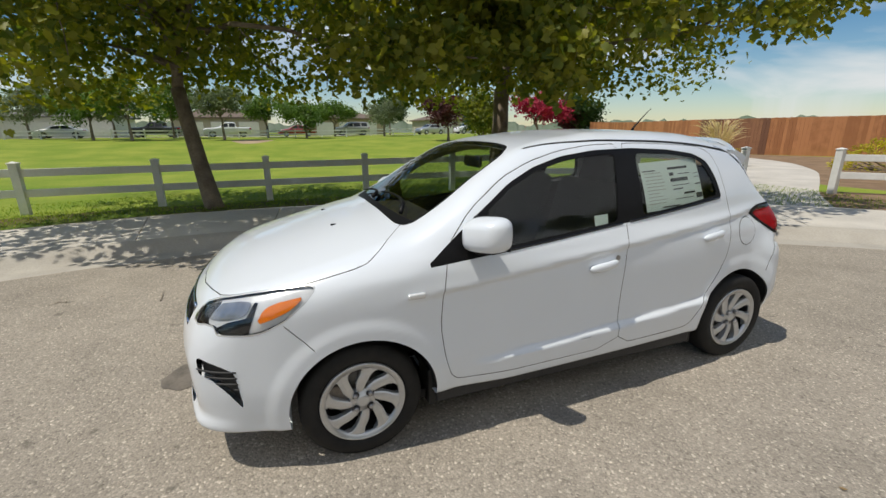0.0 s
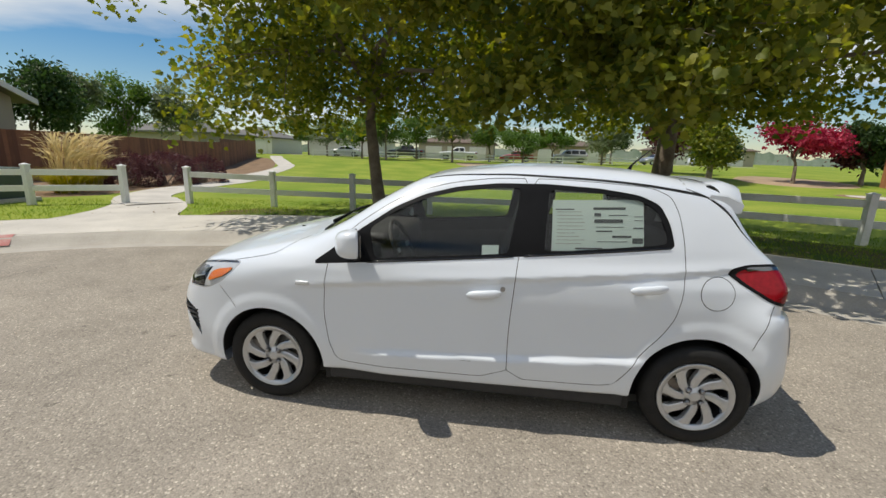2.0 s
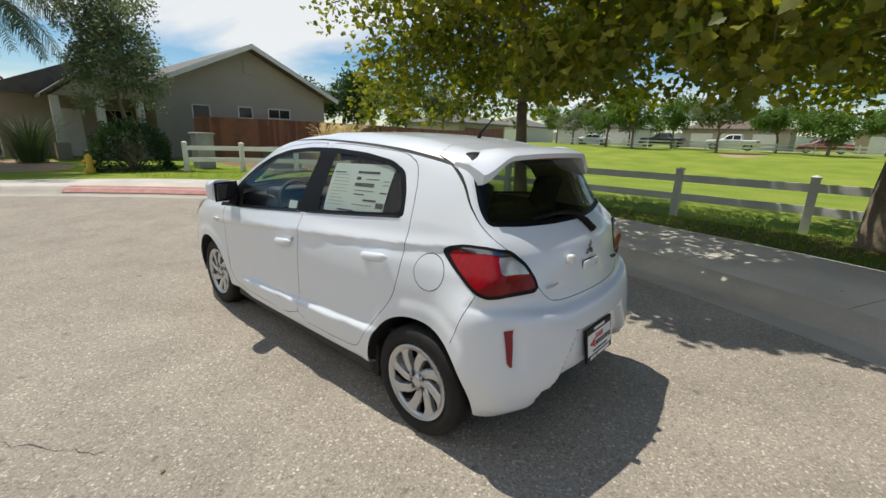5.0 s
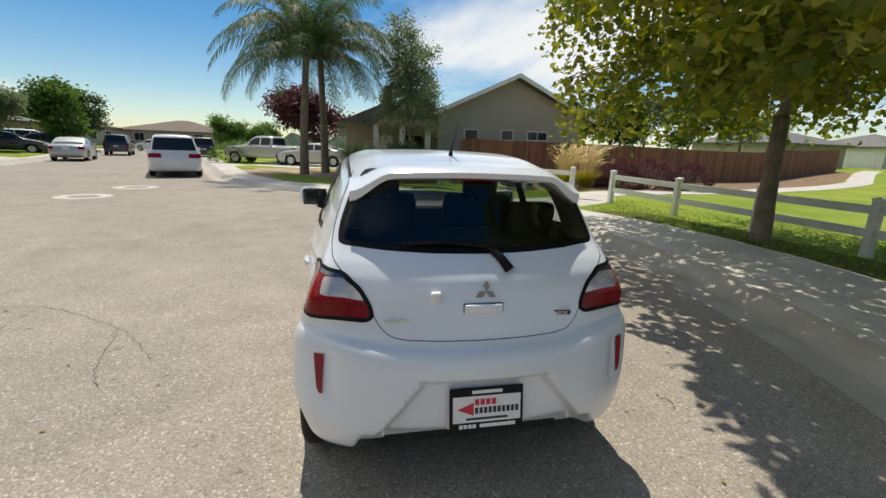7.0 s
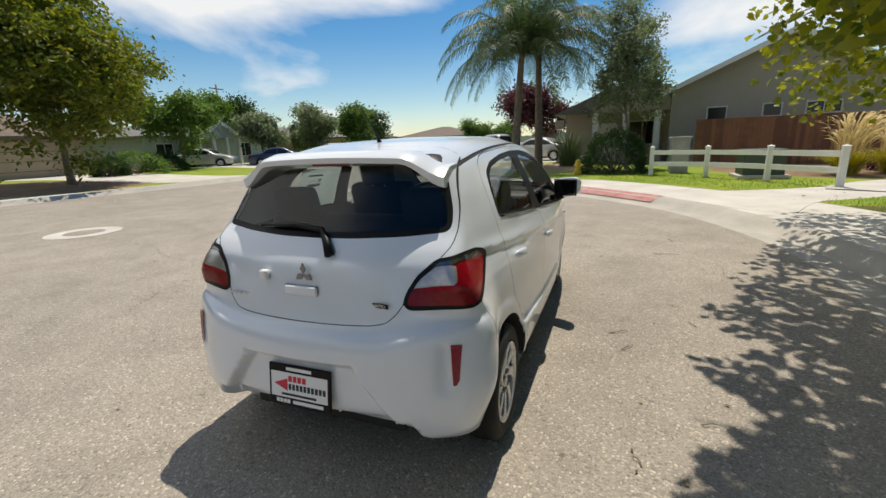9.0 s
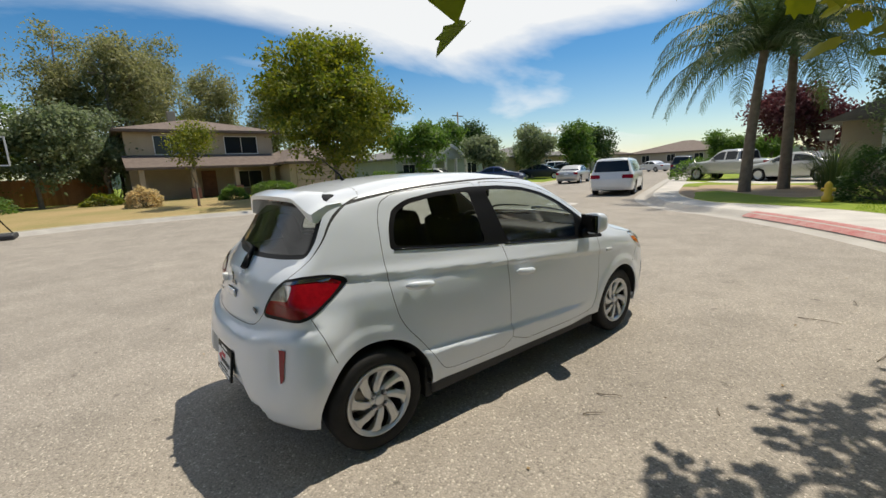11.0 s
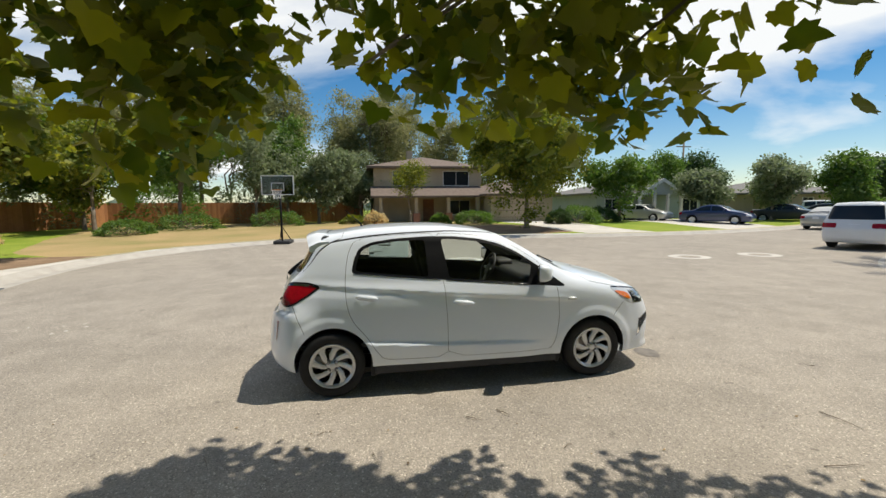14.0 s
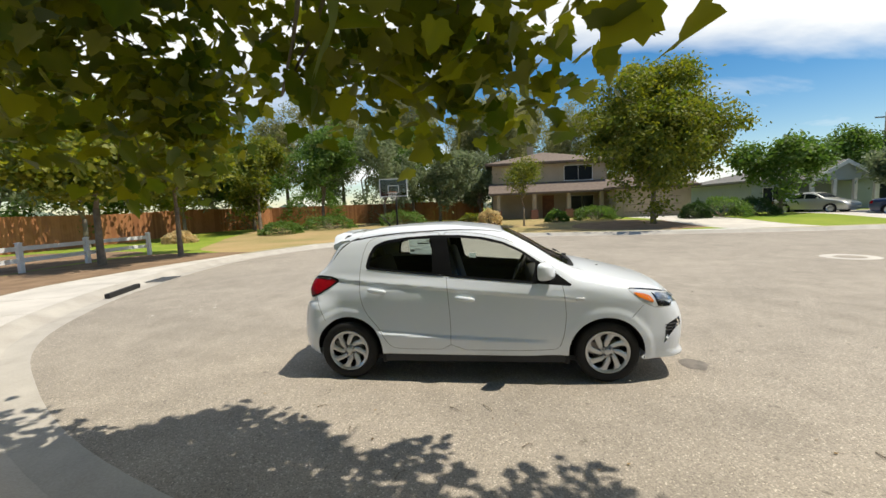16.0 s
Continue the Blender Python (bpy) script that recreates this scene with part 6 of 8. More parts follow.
for k, (x, y, a, L) in enumerate(((1.34, -0.17, 0.9, 0.14), (1.28, 0.1, 0.6, 0.16), (1.7, -0.9, 0.3, 0.1), (2.4, 1.9, 1.4, 0.26), (1.9, 0.4, 2.2, 0.09), (1.4, -1.3, 2.0, 0.08), (1.8, 2.6, 0.1, 0.3), (2.1, 3.4, 1.9, 0.12), (-3.2, 3.6, 0.6, 0.05), (-2.4, -0.3, 2.6, 0.04), (1.0, 3.5, 1.2, 0.05), (1.55, -2.0, 0.4, 0.12), (2.3, -0.4, 2.7, 0.11))):
    twig(x, y, a, L, k)


def litter():
    """Small fallen leaves and crumbs of bark on street, walk and verge."""
    r = np.random.default_rng(77)
    n = 520
    x, y = r.uniform(-4.5, 7.0, n), r.uniform(-7, 8.5, n)
    d = poly_sdf(EDGE, x, y)
    dl = poly_sdf(LIPS, x, y)
    keepm = (r.uniform(0, 1, n) < np.where(x > 1.2, 1.0, 0.22)) & ~((np.abs(x) < 0.9) & (np.abs(y) < 2.0)) & ~((dl > 0.0) & (dl < 0.68))
    x, y, d, dl = x[keepm], y[keepm], d[keepm], dl[keepm]
    z = np.where(dl < 0, 0.004, np.where(d < 0, KERB + 0.015, 0)) + 0.003
    z = np.where(d > 0, rise(x, y) + 0.04, z)
    n = len(x)
    a = r.uniform(0, 6.283, n)
    s = np.where(d < 0, r.uniform(0.006, 0.02, n), r.uniform(0.02, 0.06, n))
    u = np.stack([np.cos(a), np.sin(a), r.uniform(-0.1, 0.2, n)], 1) * s[:, None]
    v = np.stack([-np.sin(a), np.cos(a), r.uniform(-0.1, 0.2, n)], 1) * s[:, None] * 0.6
    c = np.stack([x, y, z + 0.002], 1)
    V = np.stack([c - u, c - v * 0.9, c + u, c + v], 1).reshape(-1, 3)
    ob = fast_mesh("leaf_litter", V, np.arange(4 * n).reshape(-1, 4), M["litter"])
    tagged(ob, "scattered dry leaf crumbs on the street and walk", "litter", kind="stuff")


M["litter"] = mat("dry_litter", (0.30, 0.20, 0.09), 0.9, scale=3, fine=20, col2=(0.10, 0.065, 0.035), island=True)
litter()


def backdrop():
    """Low far tree line all round, with an uneven top."""
    vs, fs, n = [], [], 720
    for i in range(n):
        a = 2 * math.pi * i / n
        R = 210 + 40 * noise.noise(Vector((math.cos(a) * 2, math.sin(a) * 2, 5)))
        h = 4.6 + 2.6 * noise.noise(Vector((math.cos(a) * 14, math.sin(a) * 14, 1))) + 2.4 * noise.noise(Vector((math.cos(a) * 60, math.sin(a) * 60, 2)))
        x, y = R * math.cos(a), R * math.sin(a)
        vs += [(x, y, -0.5), (x * 1.02, y * 1.02, max(2.0, h))]
    for i in range(n):
        j = (i + 1) % n
        fs.append((2 * i, 2 * j, 2 * j + 1, 2 * i + 1))
    tagged(mesh_ob("backdrop", vs, fs, M["far_trees"]), "hazy grey-green tree line in the far distance", "trees", kind="structure")


M["far_trees"] = mat("far_trees", (0.13, 0.17, 0.12), 1.0, scale=0.12, fine=0.6, col2=(0.20, 0.23, 0.19), spec=0.0)
backdrop()

# ---- the white hatchback ----
HUB_Y, HUB_Z, TYRE_R, RIM_R = 1.225, 0.283, 0.285, 0.197
car = empty("hatchback_car", None, "small white five-door hatchback parked on the sunlit asphalt", "car")

TOP = Curve([(-1.9, 1.355), (-1.5, 1.400), (-1.24, 1.425), (-0.85, 1.477), (-0.45, 1.492), (-0.2, 1.488), (-0.05, 1.473), (0.12, 1.455), (0.30, 1.419), (0.55, 1.303),
             (0.80, 1.158), (0.98, 1.079), (1.11, 1.052), (1.30, 1.007), (1.52, 0.951), (1.70, 0.898), (1.82, 0.846), (1.90, 0.796), (1.98, 0.738), (2.08, 0.658)])
CROWN = Curve([(-1.9, 0.085), (0.2, 0.060), (0.9, 0.105), (1.1, 0.125), (1.5, 0.125), (1.9, 0.145)])
REAR = Curve([(0.1, -1.665), (0.22, -1.758), (0.30, -1.832), (0.42, -1.852), (0.55, -1.840), (0.65, -1.824), (0.695, -1.805), (0.722, -1.766), (0.80, -1.736), (0.95, -1.690), (0.968, -1.682), (1.02, -1.644),
              (1.10, -1.562), (1.25, -1.470), (1.38, -1.409), (1.5, -1.355)])
FRONT = Curve([(0.1, 1.959), (0.16, 2.009), (0.24, 2.025), (0.30, 2.002), (0.40, 2.012), (0.53, 2.016), (0.62, 2.001), (0.68, 1.984), (0.74, 1.964), (0.82, 1.921), (0.95, 1.843)])
SIDE = Curve([(0.12, 0.790), (0.25, 0.799), (0.34, 0.812), (0.45, 0.822), (0.60, 0.823), (0.75, 0.825), (0.86, 0.817), (0.93, 0.797), (1.0, 0.768), (1.08, 0.744), (1.2, 0.698), (1.30, 0.651),
              (1.38, 0.615), (1.45, 0.568), (1.55, 0.475)])
PLAN = Curve([(-1.95, 0.077), (-1.7, 0.080), (-1.45, 0.069), (-1.1, 0.038), (-0.6, 0.008), (0.6, -0.015), (1.0, -0.011), (1.3, 0.003), (1.55, 0.032), (1.75, 0.085), (2.05, 0.170)])
CREASE = Curve([(-1.6, 1.0), (-1.36, 0.984), (-1.09, 0.960), (-0.66, 0.925), (-0.21, 0.887), (0.344, 0.838), (0.816, 0.795), (1.0, 0.775), (1.3, 0.745)])
LOWER = Curve([(-1.0, 0.500), (-0.8, 0.486), (-0.2, 0.452), (0.37, 0.427), (0.70, 0.413), (1.0, 0.40)])


def sstep(a, b, x):
    t = np.clip((x - a) / (b - a), 0, 1)
    return t * t * (3 - 2 * t)


def smax(a, b, k):
    return np.maximum(a, b) + np.maximum(k - np.abs(a - b), 0) ** 2 / (4 * k)


def car_body(x, y, z):
    """Below zero inside the body."""
    ax = np.abs(x)
    side = SIDE(z) - PLAN(y) * (1.50 - 0.50 * sstep(1.2, 0.6, z))
    # shoulder line: hollow below it, fading out over the front wing
    h = z - CREASE(y)
    fade = sstep(1.10, 0.80, y) * sstep(-1.55, -1.3, y)
    side = side - fade * 0.013 * sstep(0.007, -0.022, h) + fade * 0.004 * np.exp(-((h - 0.012) / 0.03) ** 2)
    # kicked-out lower edge of the doors
    h2 = z - LOWER(y)
    side = side + 0.024 * sstep(0.004, -0.036, h2) * sstep(0.78, 0.45, y) * sstep(-1.0, -0.84, y)
    # the rear bumper swells past the lamps above it
    side = side + 0.052 * sstep(-1.26, -1.62, y) * sstep(0.86, 0.68, z) * sstep(0.24, 0.52, z)
    # flared arches
    for s in (1, -1):
        r = np.hypot(y - s * (HUB_Y - 0.012 * s), z - HUB_Z)
        side = side + 0.009 * sstep(0.440, 0.375, r) * sstep(0.25, 0.33, r)
    top = TOP(y) - CROWN(y) * ax * ax
    # the bumper's shelf climbs towards its corners
    climb = 0.050 * sstep(0.30, 0.75, ax) * sstep(0.95, 0.78, z) * sstep(0.40, 0.62, z)
    rear = REAR(z - climb) + 0.265 * ax * ax + (1.50 * sstep(0.92, 0.74, z) - 0.85) * np.maximum(0, ax - 0.45) ** 2
    # cut-in panel low on the rear bumper
    q = np.maximum((ax - 0.275 - 0.80 * np.clip(0.57 - z, 0, 1)) * 0.8, z - 0.592)
    rear = rear + 0.055 * sstep(0.012, -0.030, q)
    # upright hollow beside the reflectors
    rear = rear + 0.014 * np.exp(-((ax - 0.633) / 0.03) ** 2) * sstep(0.46, 0.54, z) * sstep(0.71, 0.66, z)
    front = FRONT(z) - 0.258 * ax * ax - 1.1 * np.maximum(0, ax - 0.57) ** 2
    f = smax((ax - side) * 0.95, (z - top) * 0.88, 0.118)
    f = smax(f, (y - front) * 0.9, 0.11)
    f = smax(f, (rear - y) * 0.88, 0.085 - 0.020 * sstep(0.66, 0.85, z))
    floor = 0.212 + 0.04 * sstep(1.5, 1.2, np.abs(y)) + 0.03 * sstep(-1.60, -1.78, y) + 0.105 * sstep(-1.60, -1.72, y) * sstep(0.565, 0.495, ax)
    return smax(f, floor - z, 0.03)


def surface(fn, lo, hi, h):
    """Surface net of fn = 0, each vertex then slid onto the surface."""
    ax = [np.arange(a, b + h, h) for a, b in zip(lo, hi)]
    X, Y, Z = np.meshgrid(*ax, indexing="ij")
    V = fn(X, Y, Z)
    s = V < 0
    n = [d - 1 for d in V.shape]
    cor = [(i, j, k) for i in (0, 1) for j in (0, 1) for k in (0, 1)]
    sub = lambda A, c: A[c[0]:c[0] + n[0], c[1]:c[1] + n[1], c[2]:c[2] + n[2]]
    cnt = sum(sub(s, c).astype(int) for c in cor)
    act = (cnt > 0) & (cnt < 8)
    idx = -np.ones(act.shape, int)
    cells = np.argwhere(act)
    idx[act] = np.arange(len(cells))
    P = np.stack([ax[c][cells[:, c]] + h / 2 for c in range(3)], 1)
    for _ in range(9):
        e = 1e-4
        g = np.stack([(fn(*(P + d).T) - fn(*(P - d).T)) / (2 * e) for d in np.eye(3) * e], 1)
        v = fn(*P.T)
        step = (v / np.maximum((g * g).sum(1), 0.05))[:, None] * g
        P = P - np.clip(step, -h, h) * 0.8
    faces = []
    for d in range(3):
        u, w = (d + 1) % 3, (d + 2) % 3
        sl0 = [slice(1, n[c]) for c in range(3)]
        sl0[d] = slice(0, n[d])
        sl1 = list(sl0)
        sl1[d] = slice(1, n[d] + 1)
        a, b = s[tuple(sl0)], s[tuple(sl1)]
        for q in np.argwhere(a != b):
            c = q + 1
            c[d] -= 1
            quad = []
            for du, dw in ((-1, -1), (0, -1), (0, 0), (-1, 0)):
                t = c.copy()
                t[u] += du
                t[w] += dw
                quad.append(int(idx[tuple(t)]))
            if min(quad) < 0:
                continue
            faces.append(tuple(quad if a[tuple(q)] else quad[::-1]))
    return P, faces


BODY_P, BODY_F = surface(car_body, (-0.93, -2.0, 0.10), (0.93, 2.1, 1.58), 0.0185)
skin = Skin(BODY_P, BODY_F)

# outlines of the panels, on the side (y, z), the tail (|x|, z), the top (|x|, y)
DLO = soft([(0.93, 0.905), (0.66, 1.105), (0.46, 1.24), (0.30, 1.312), (0.12, 1.358), (-0.10, 1.383), (-0.37, 1.388), (-0.65, 1.374), (-0.86, 1.345), (-0.97, 1.298),
               (-1.02, 1.20), (-1.045, 1.08), (-0.98, 1.075), (-0.35, 1.015), (0.29, 0.958), (0.63, 0.93)], 0.035)
PANE_F = soft([(0.56, 0.957), (0.60, 1.118), (0.45, 1.222), (0.29, 1.292), (0.10, 1.336), (-0.10, 1.358), (-0.235, 1.362), (-0.175, 1.018)], 0.03)
PANE_R = soft([(-0.365, 1.035), (-0.385, 1.36), (-0.65, 1.348), (-0.85, 1.32), (-0.945, 1.278), (-0.99, 1.19), (-1.01, 1.10)], 0.03)
DOOR_F = rounded([(0.80, 1.00), (0.822, 0.93), (0.845, 0.79), (0.858, 0.62), (0.835, 0.456), (0.80, 0.345), (0.76, 0.318), (0.60, 0.314), (-0.205, 0.314), (-0.202, 0.6), (-0.232, 1.0), (-0.29, 1.413), (-0.08, 1.408), (0.13, 1.383),
                  (0.32, 1.336), (0.485, 1.265), (0.68, 1.132)], 1)
DOOR_R = rounded([(-0.232, 1.0), (-0.202, 0.6), (-0.205, 0.314), (-0.70, 0.316), (-0.785, 0.330), (-0.838, 0.400), (-0.92, 0.525), (-1.015, 0.635), (-1.064, 0.72), (-1.092, 0.85), (-1.098, 1.0), (-1.090, 1.12),
                  (-1.070, 1.25), (-1.03, 1.34), (-0.93, 1.385), (-0.69, 1.402), (-0.45, 1.413), (-0.29, 1.413)], 1)
REAR_GLASS = soft([(-0.2, 1.064), (0.2, 1.067), (0.42, 1.075), (0.600, 1.092), (0.590, 1.17), (0.548, 1.29), (0.48, 1.40), (0.2, 1.42), (-0.2, 1.42)], 0.035)
HATCH = rounded([(-0.3, 0.738), (0.30, 0.740), (0.385, 0.752), (0.425, 0.785), (0.455, 0.83), (0.50, 0.93), (0.58, 1.0), (0.618, 1.045), (0.622, 1.10), (0.607, 1.18), (0.566, 1.30), (0.51, 1.42), (0.48, 1.6), (-0.3, 1.6)], 1)
TAIL = soft([(-0.022, 0.970), (0.016, 0.992), (0.11, 1.012), (0.24, 1.019), (0.39, 1.000), (0.50, 0.940), (0.572, 0.870), (0.598, 0.822), (0.565, 0.806), (0.38, 0.812), (0.23, 0.812), (0.16, 0.828), (0.05, 0.905)], 0.03)
TAIL_CLEAR = soft([(0.535, 0.888), (0.475, 0.948), (0.395, 0.976), (0.305, 0.981), (0.325, 0.912), (0.425, 0.902)], 0.012)
TAIL_BAND = soft([(0.42, 0.972), (0.26, 0.990), (0.17, 0.984), (0.09, 0.978), (0.08, 1.0), (0.25, 1.03), (0.45, 1.0)], 0.006)
HEAD = soft([(-0.065, 0.872), (-0.02, 0.884), (0.135, 0.871), (0.30, 0.852), (0.48, 0.824), (0.63, 0.786), (0.712, 0.712), (0.60, 0.708), (0.52, 0.722), (0.44, 0.722), (0.415, 0.692), (0.22, 0.694), (0.148, 0.708), (0.048, 0.750), (-0.035, 0.820)], 0.02)
AMBER = soft([(0.198, 0.736), (0.166, 0.803), (0.112, 0.823), (-0.014, 0.843), (0.003, 0.818), (0.048, 0.785), (0.116, 0.760)], 0.008)
HEAD_EYE = soft([(0.525, 0.744), (0.474, 0.806), (0.329, 0.826), (0.246, 0.826), (0.256, 0.776), (0.372, 0.755)], 0.02)
HEAD_DARK = soft([(0.436, 0.722), (0.36, 0.748), (0.252, 0.768), (0.236, 0.832), (0.214, 0.832), (0.214, 0.771), (0.238, 0.690), (0.423, 0.685)], 0.008)
HEAD_DARK2 = soft([(0.53, 0.738), (0.48, 0.812), (0.60, 0.785), (0.73, 0.71), (0.70, 0.69), (0.43, 0.700)], 0.008)
SHIELD = rounded([(-0.6, 1.005), (0.46, 0.985), (0.57, 0.955), (0.60, 0.90), (0.555, 0.60), (0.52, 0.40), (0.42, 0.305), (0.2, 0.285), (-0.6, 0.285)], 2)
HOOD = rounded([(-0.3, 0.985), (0.52, 0.935), (0.625, 1.030), (0.705, 1.090), (0.757, 1.160), (0.764, 1.23), (0.757, 1.38), (0.745, 1.47), (0.70, 1.63), (0.60, 1.755), (0.45, 1.815), (0.25, 1.875), (-0.3, 1.895)], 1)
FOG = soft([(1.885, 0.590), (1.80, 0.563), (1.742, 0.534), (1.734, 0.488), (1.720, 0.350), (1.78, 0.440), (1.84, 0.500), (1.885, 0.512)], 0.012)


AX = lambda P: np.abs(P[:, 0])
far = lambda d, ok: np.where(ok, d, np.maximum(d, 0.05))
w_tail = lambda P: (0.75 - AX(P)) - (P[:, 1] + 1.38)
w_head = lambda P: (0.75 - AX(P)) + (P[:, 1] - 1.42)
sd_dlo = lambda P: far(poly_sdf(DLO, P[:, 1], P[:, 2]), AX(P) > 0.5)
sd_tail = lambda P: far(poly_sdf(TAIL, w_tail(P), P[:, 2]), (P[:, 1] < -1.2) & (AX(P) > 0.35))
sd_head = lambda P: far(poly_sdf(HEAD, w_head(P), P[:, 2]), (P[:, 1] > 1.35) & (AX(P) > 0.25))
sd_shield = lambda P: far(poly_sdf(SHIELD, AX(P), P[:, 1]), P[:, 2] > 0.98)
sd_rear = lambda P: far(poly_sdf(REAR_GLASS, AX(P), P[:, 2]), P[:, 1] < -1.2)
sd_hatch = lambda P: far(poly_sdf(HATCH, AX(P), P[:, 2]), P[:, 1] < -1.12)
sd_hood = lambda P: far(poly_sdf(HOOD, AX(P), P[:, 1]), P[:, 2] > 0.74)


def sd_arch(P):
    d = np.minimum(np.hypot(P[:, 1] - HUB_Y + 0.012, P[:, 2] - HUB_Z), np.hypot(P[:, 1] + HUB_Y - 0.012, P[:, 2] - HUB_Z)) - 0.336
    return far(d, AX(P) > 0.42)


skin.cut(sd_arch, "gone")
skin.cut(lambda P: P[:, 2] - 0.245 + 0.2 * (np.abs(P[:, 1]) > 1.3), "sill", only=["body"])
skin.cut(sd_dlo, "window_trim", only=["body"])
skin.cut(lambda P: far(poly_sdf(PANE_F, P[:, 1], P[:, 2]), AX(P) > 0.5), "pane_f", only=["window_trim"])
skin.cut(lambda P: far(poly_sdf(PANE_R, P[:, 1], P[:, 2]), AX(P) > 0.5), "pane_r", only=["window_trim"])
skin.cut(sd_shield, "shield_trim", only=["body"])
skin.cut(lambda P: np.maximum(sd_shield(P) + 0.02, P[:, 1] - (0.955 - 0.15 * AX(P) ** 2)), "windshield", only=["shield_trim"])
skin.cut(sd_rear, "rear_trim", only=["body"])
skin.cut(lambda P: sd_rear(P) + 0.022, "rear_glass", only=["rear_trim"])
skin.cut(sd_tail, "tail_rim", only=["body"])
skin.cut(lambda P: sd_tail(P) + 0.017 + 0.012 * sstep(0.10, -0.02, w_tail(P)), "tail_lens", only=["tail_rim"])
skin.cut(lambda P: np.maximum(poly_sdf(TAIL_BAND, w_tail(P), P[:, 2]), sd_tail(P) + 0.012), "tail_band", only=["tail_rim", "tail_lens"])
skin.cut(lambda P: poly_sdf(TAIL_CLEAR, w_tail(P), P[:, 2]), "tail_clear", only=["tail_lens"])
skin.cut(lambda P: np.maximum(P[:, 2] - 0.884 + 0.30 * np.maximum(0, 0.30 - w_tail(P)), sd_tail(P) + 0.016), "tail_low", only=["tail_lens"])
skin.cut(sd_head, "head_lens", only=["body"])
skin.cut(lambda P: sd_head(P) + 0.006, "head_bowl", only=["head_lens"])
for poly_, tag_ in ((AMBER, "head_amber"), (HEAD_EYE, "head_eye"), (HEAD_DARK, "head_dark"), (HEAD_DARK2, "head_dark")):
    skin.cut(lambda P: poly_sdf(poly_, w_head(P), P[:, 2]), tag_, only=["head_bowl"])
front_face = lambda P: np.where(P[:, 1] > 1.6, 0.0, 1.0)
skin.cut(lambda P: np.maximum(np.maximum(AX(P) - 0.46, np.abs(P[:, 2] - 0.70) - 0.045), front_face(P) - 0.5), "grille", only=["body"])
skin.cut(lambda P: np.maximum(np.maximum(AX(P) - 0.40 - 0.15 * (0.6 - P[:, 2]), np.abs(P[:, 2] - 0.37) - 0.11), front_face(P) - 0.5), "grille", only=["body"])
skin.cut(lambda P: far(poly_sdf(FOG, P[:, 1], P[:, 2]), (P[:, 1] > 1.6) & (AX(P) > 0.5)), "fog_recess", only=["body"])
# closed panels, each with a dark gap round it
GAP = 0.0037
for name, fn in (("door_front", lambda P: far(poly_sdf(DOOR_F, P[:, 1], P[:, 2]), AX(P) > 0.45)), ("door_rear", lambda P: far(poly_sdf(DOOR_R, P[:, 1], P[:, 2]), AX(P) > 0.45)),
                 ("hood", sd_hood), ("hatch", sd_hatch),
                 ("fuel_flap", lambda P: far(np.hypot(P[:, 1] + 1.266, P[:, 2] - 0.860) - 0.086, (AX(P) > 0.5) & (P[:, 0] < 0)))):
    skin.cut(lambda P: fn(P) - GAP * 0.5, "gap", only=["body"])
    skin.cut(lambda P: fn(P) + GAP * 0.5, name, only=["gap"])
    skin.labels = ["seam" if a == "gap" else a for a in skin.labels]
# bumper joints and roof ditches
def band(s, region, half, label):
    """A narrow strip |s| < half of the skin, where region < 0."""
    skin.cut(lambda P: np.maximum(s(P) - half, region(P)), "tmp", only=["body"])
    skin.cut(lambda P: -s(P) - half, label, only=["tmp"])
    skin.labels = ["body" if a == "tmp" else a for a in skin.labels]


off_line = lambda P, a, b: ((P[:, 1] - a[0]) * (b[1] - a[1]) - (P[:, 2] - a[1]) * (b[0] - a[0])) / math.hypot(b[0] - a[0], b[1] - a[1])
for a_, b_ in (((1.534, 0.735), (1.405, 0.590)), ((-1.545, 0.83), (-1.445, 0.57))):
    band(lambda P: off_line(P, a_, b_), lambda P: np.maximum(np.maximum(b_[1] - P[:, 2], P[:, 2] - a_[1]), 0.55 - AX(P)), 0.0019, "seam")
band(lambda P: AX(P) - (0.562 - 0.03 * (P[:, 1] + 0.4) ** 2), lambda P: np.maximum(np.maximum(P[:, 1] - 0.30, -1.24 - P[:, 1]), 1.3 - P[:, 2]), 0.0075, "seam")
skin.cut(lambda P: np.maximum(P[:, 1] - (1.66 - 0.62 * np.maximum(0, 0.70 - P[:, 2]) - 0.25 * np.maximum(0, AX(P) - 0.7)) , -1e3), "rest", "front_bumper", only=["body"])
skin.cut(lambda P: np.maximum(P[:, 2] - 0.78 - 0.6 * np.maximum(0, AX(P) - 0.55), P[:, 1] + 1.445), "rear_bumper", only=["rest"])
skin.cut(lambda P: 1.36 - P[:, 2], "roof", only=["rest"])


def normals(vs):
    """Outward direction of the body's surface at places on it."""
    P = np.array(vs)
    e = 1e-3
    g = np.stack([car_body(*(P + d).T) - car_body(*(P - d).T) for d in np.eye(3) * e], 1)
    return g / np.maximum(np.linalg.norm(g, axis=1), 1e-9)[:, None]


def body_part(name, label_in, material, keep=None, shift=0.0, label="", parent=None, smooth=True):
    vs, fs = skin.take(label_in, keep)
    if not fs:
        return None
    nn = normals(vs)
    if shift:
        vs = np.array(vs) + nn * shift
    ob = mesh_ob(name, vs, fs, material, parent or car, label, smooth)
    ob.data.normals_split_custom_set_from_vertices([tuple(v) for v in nn])
    return ob


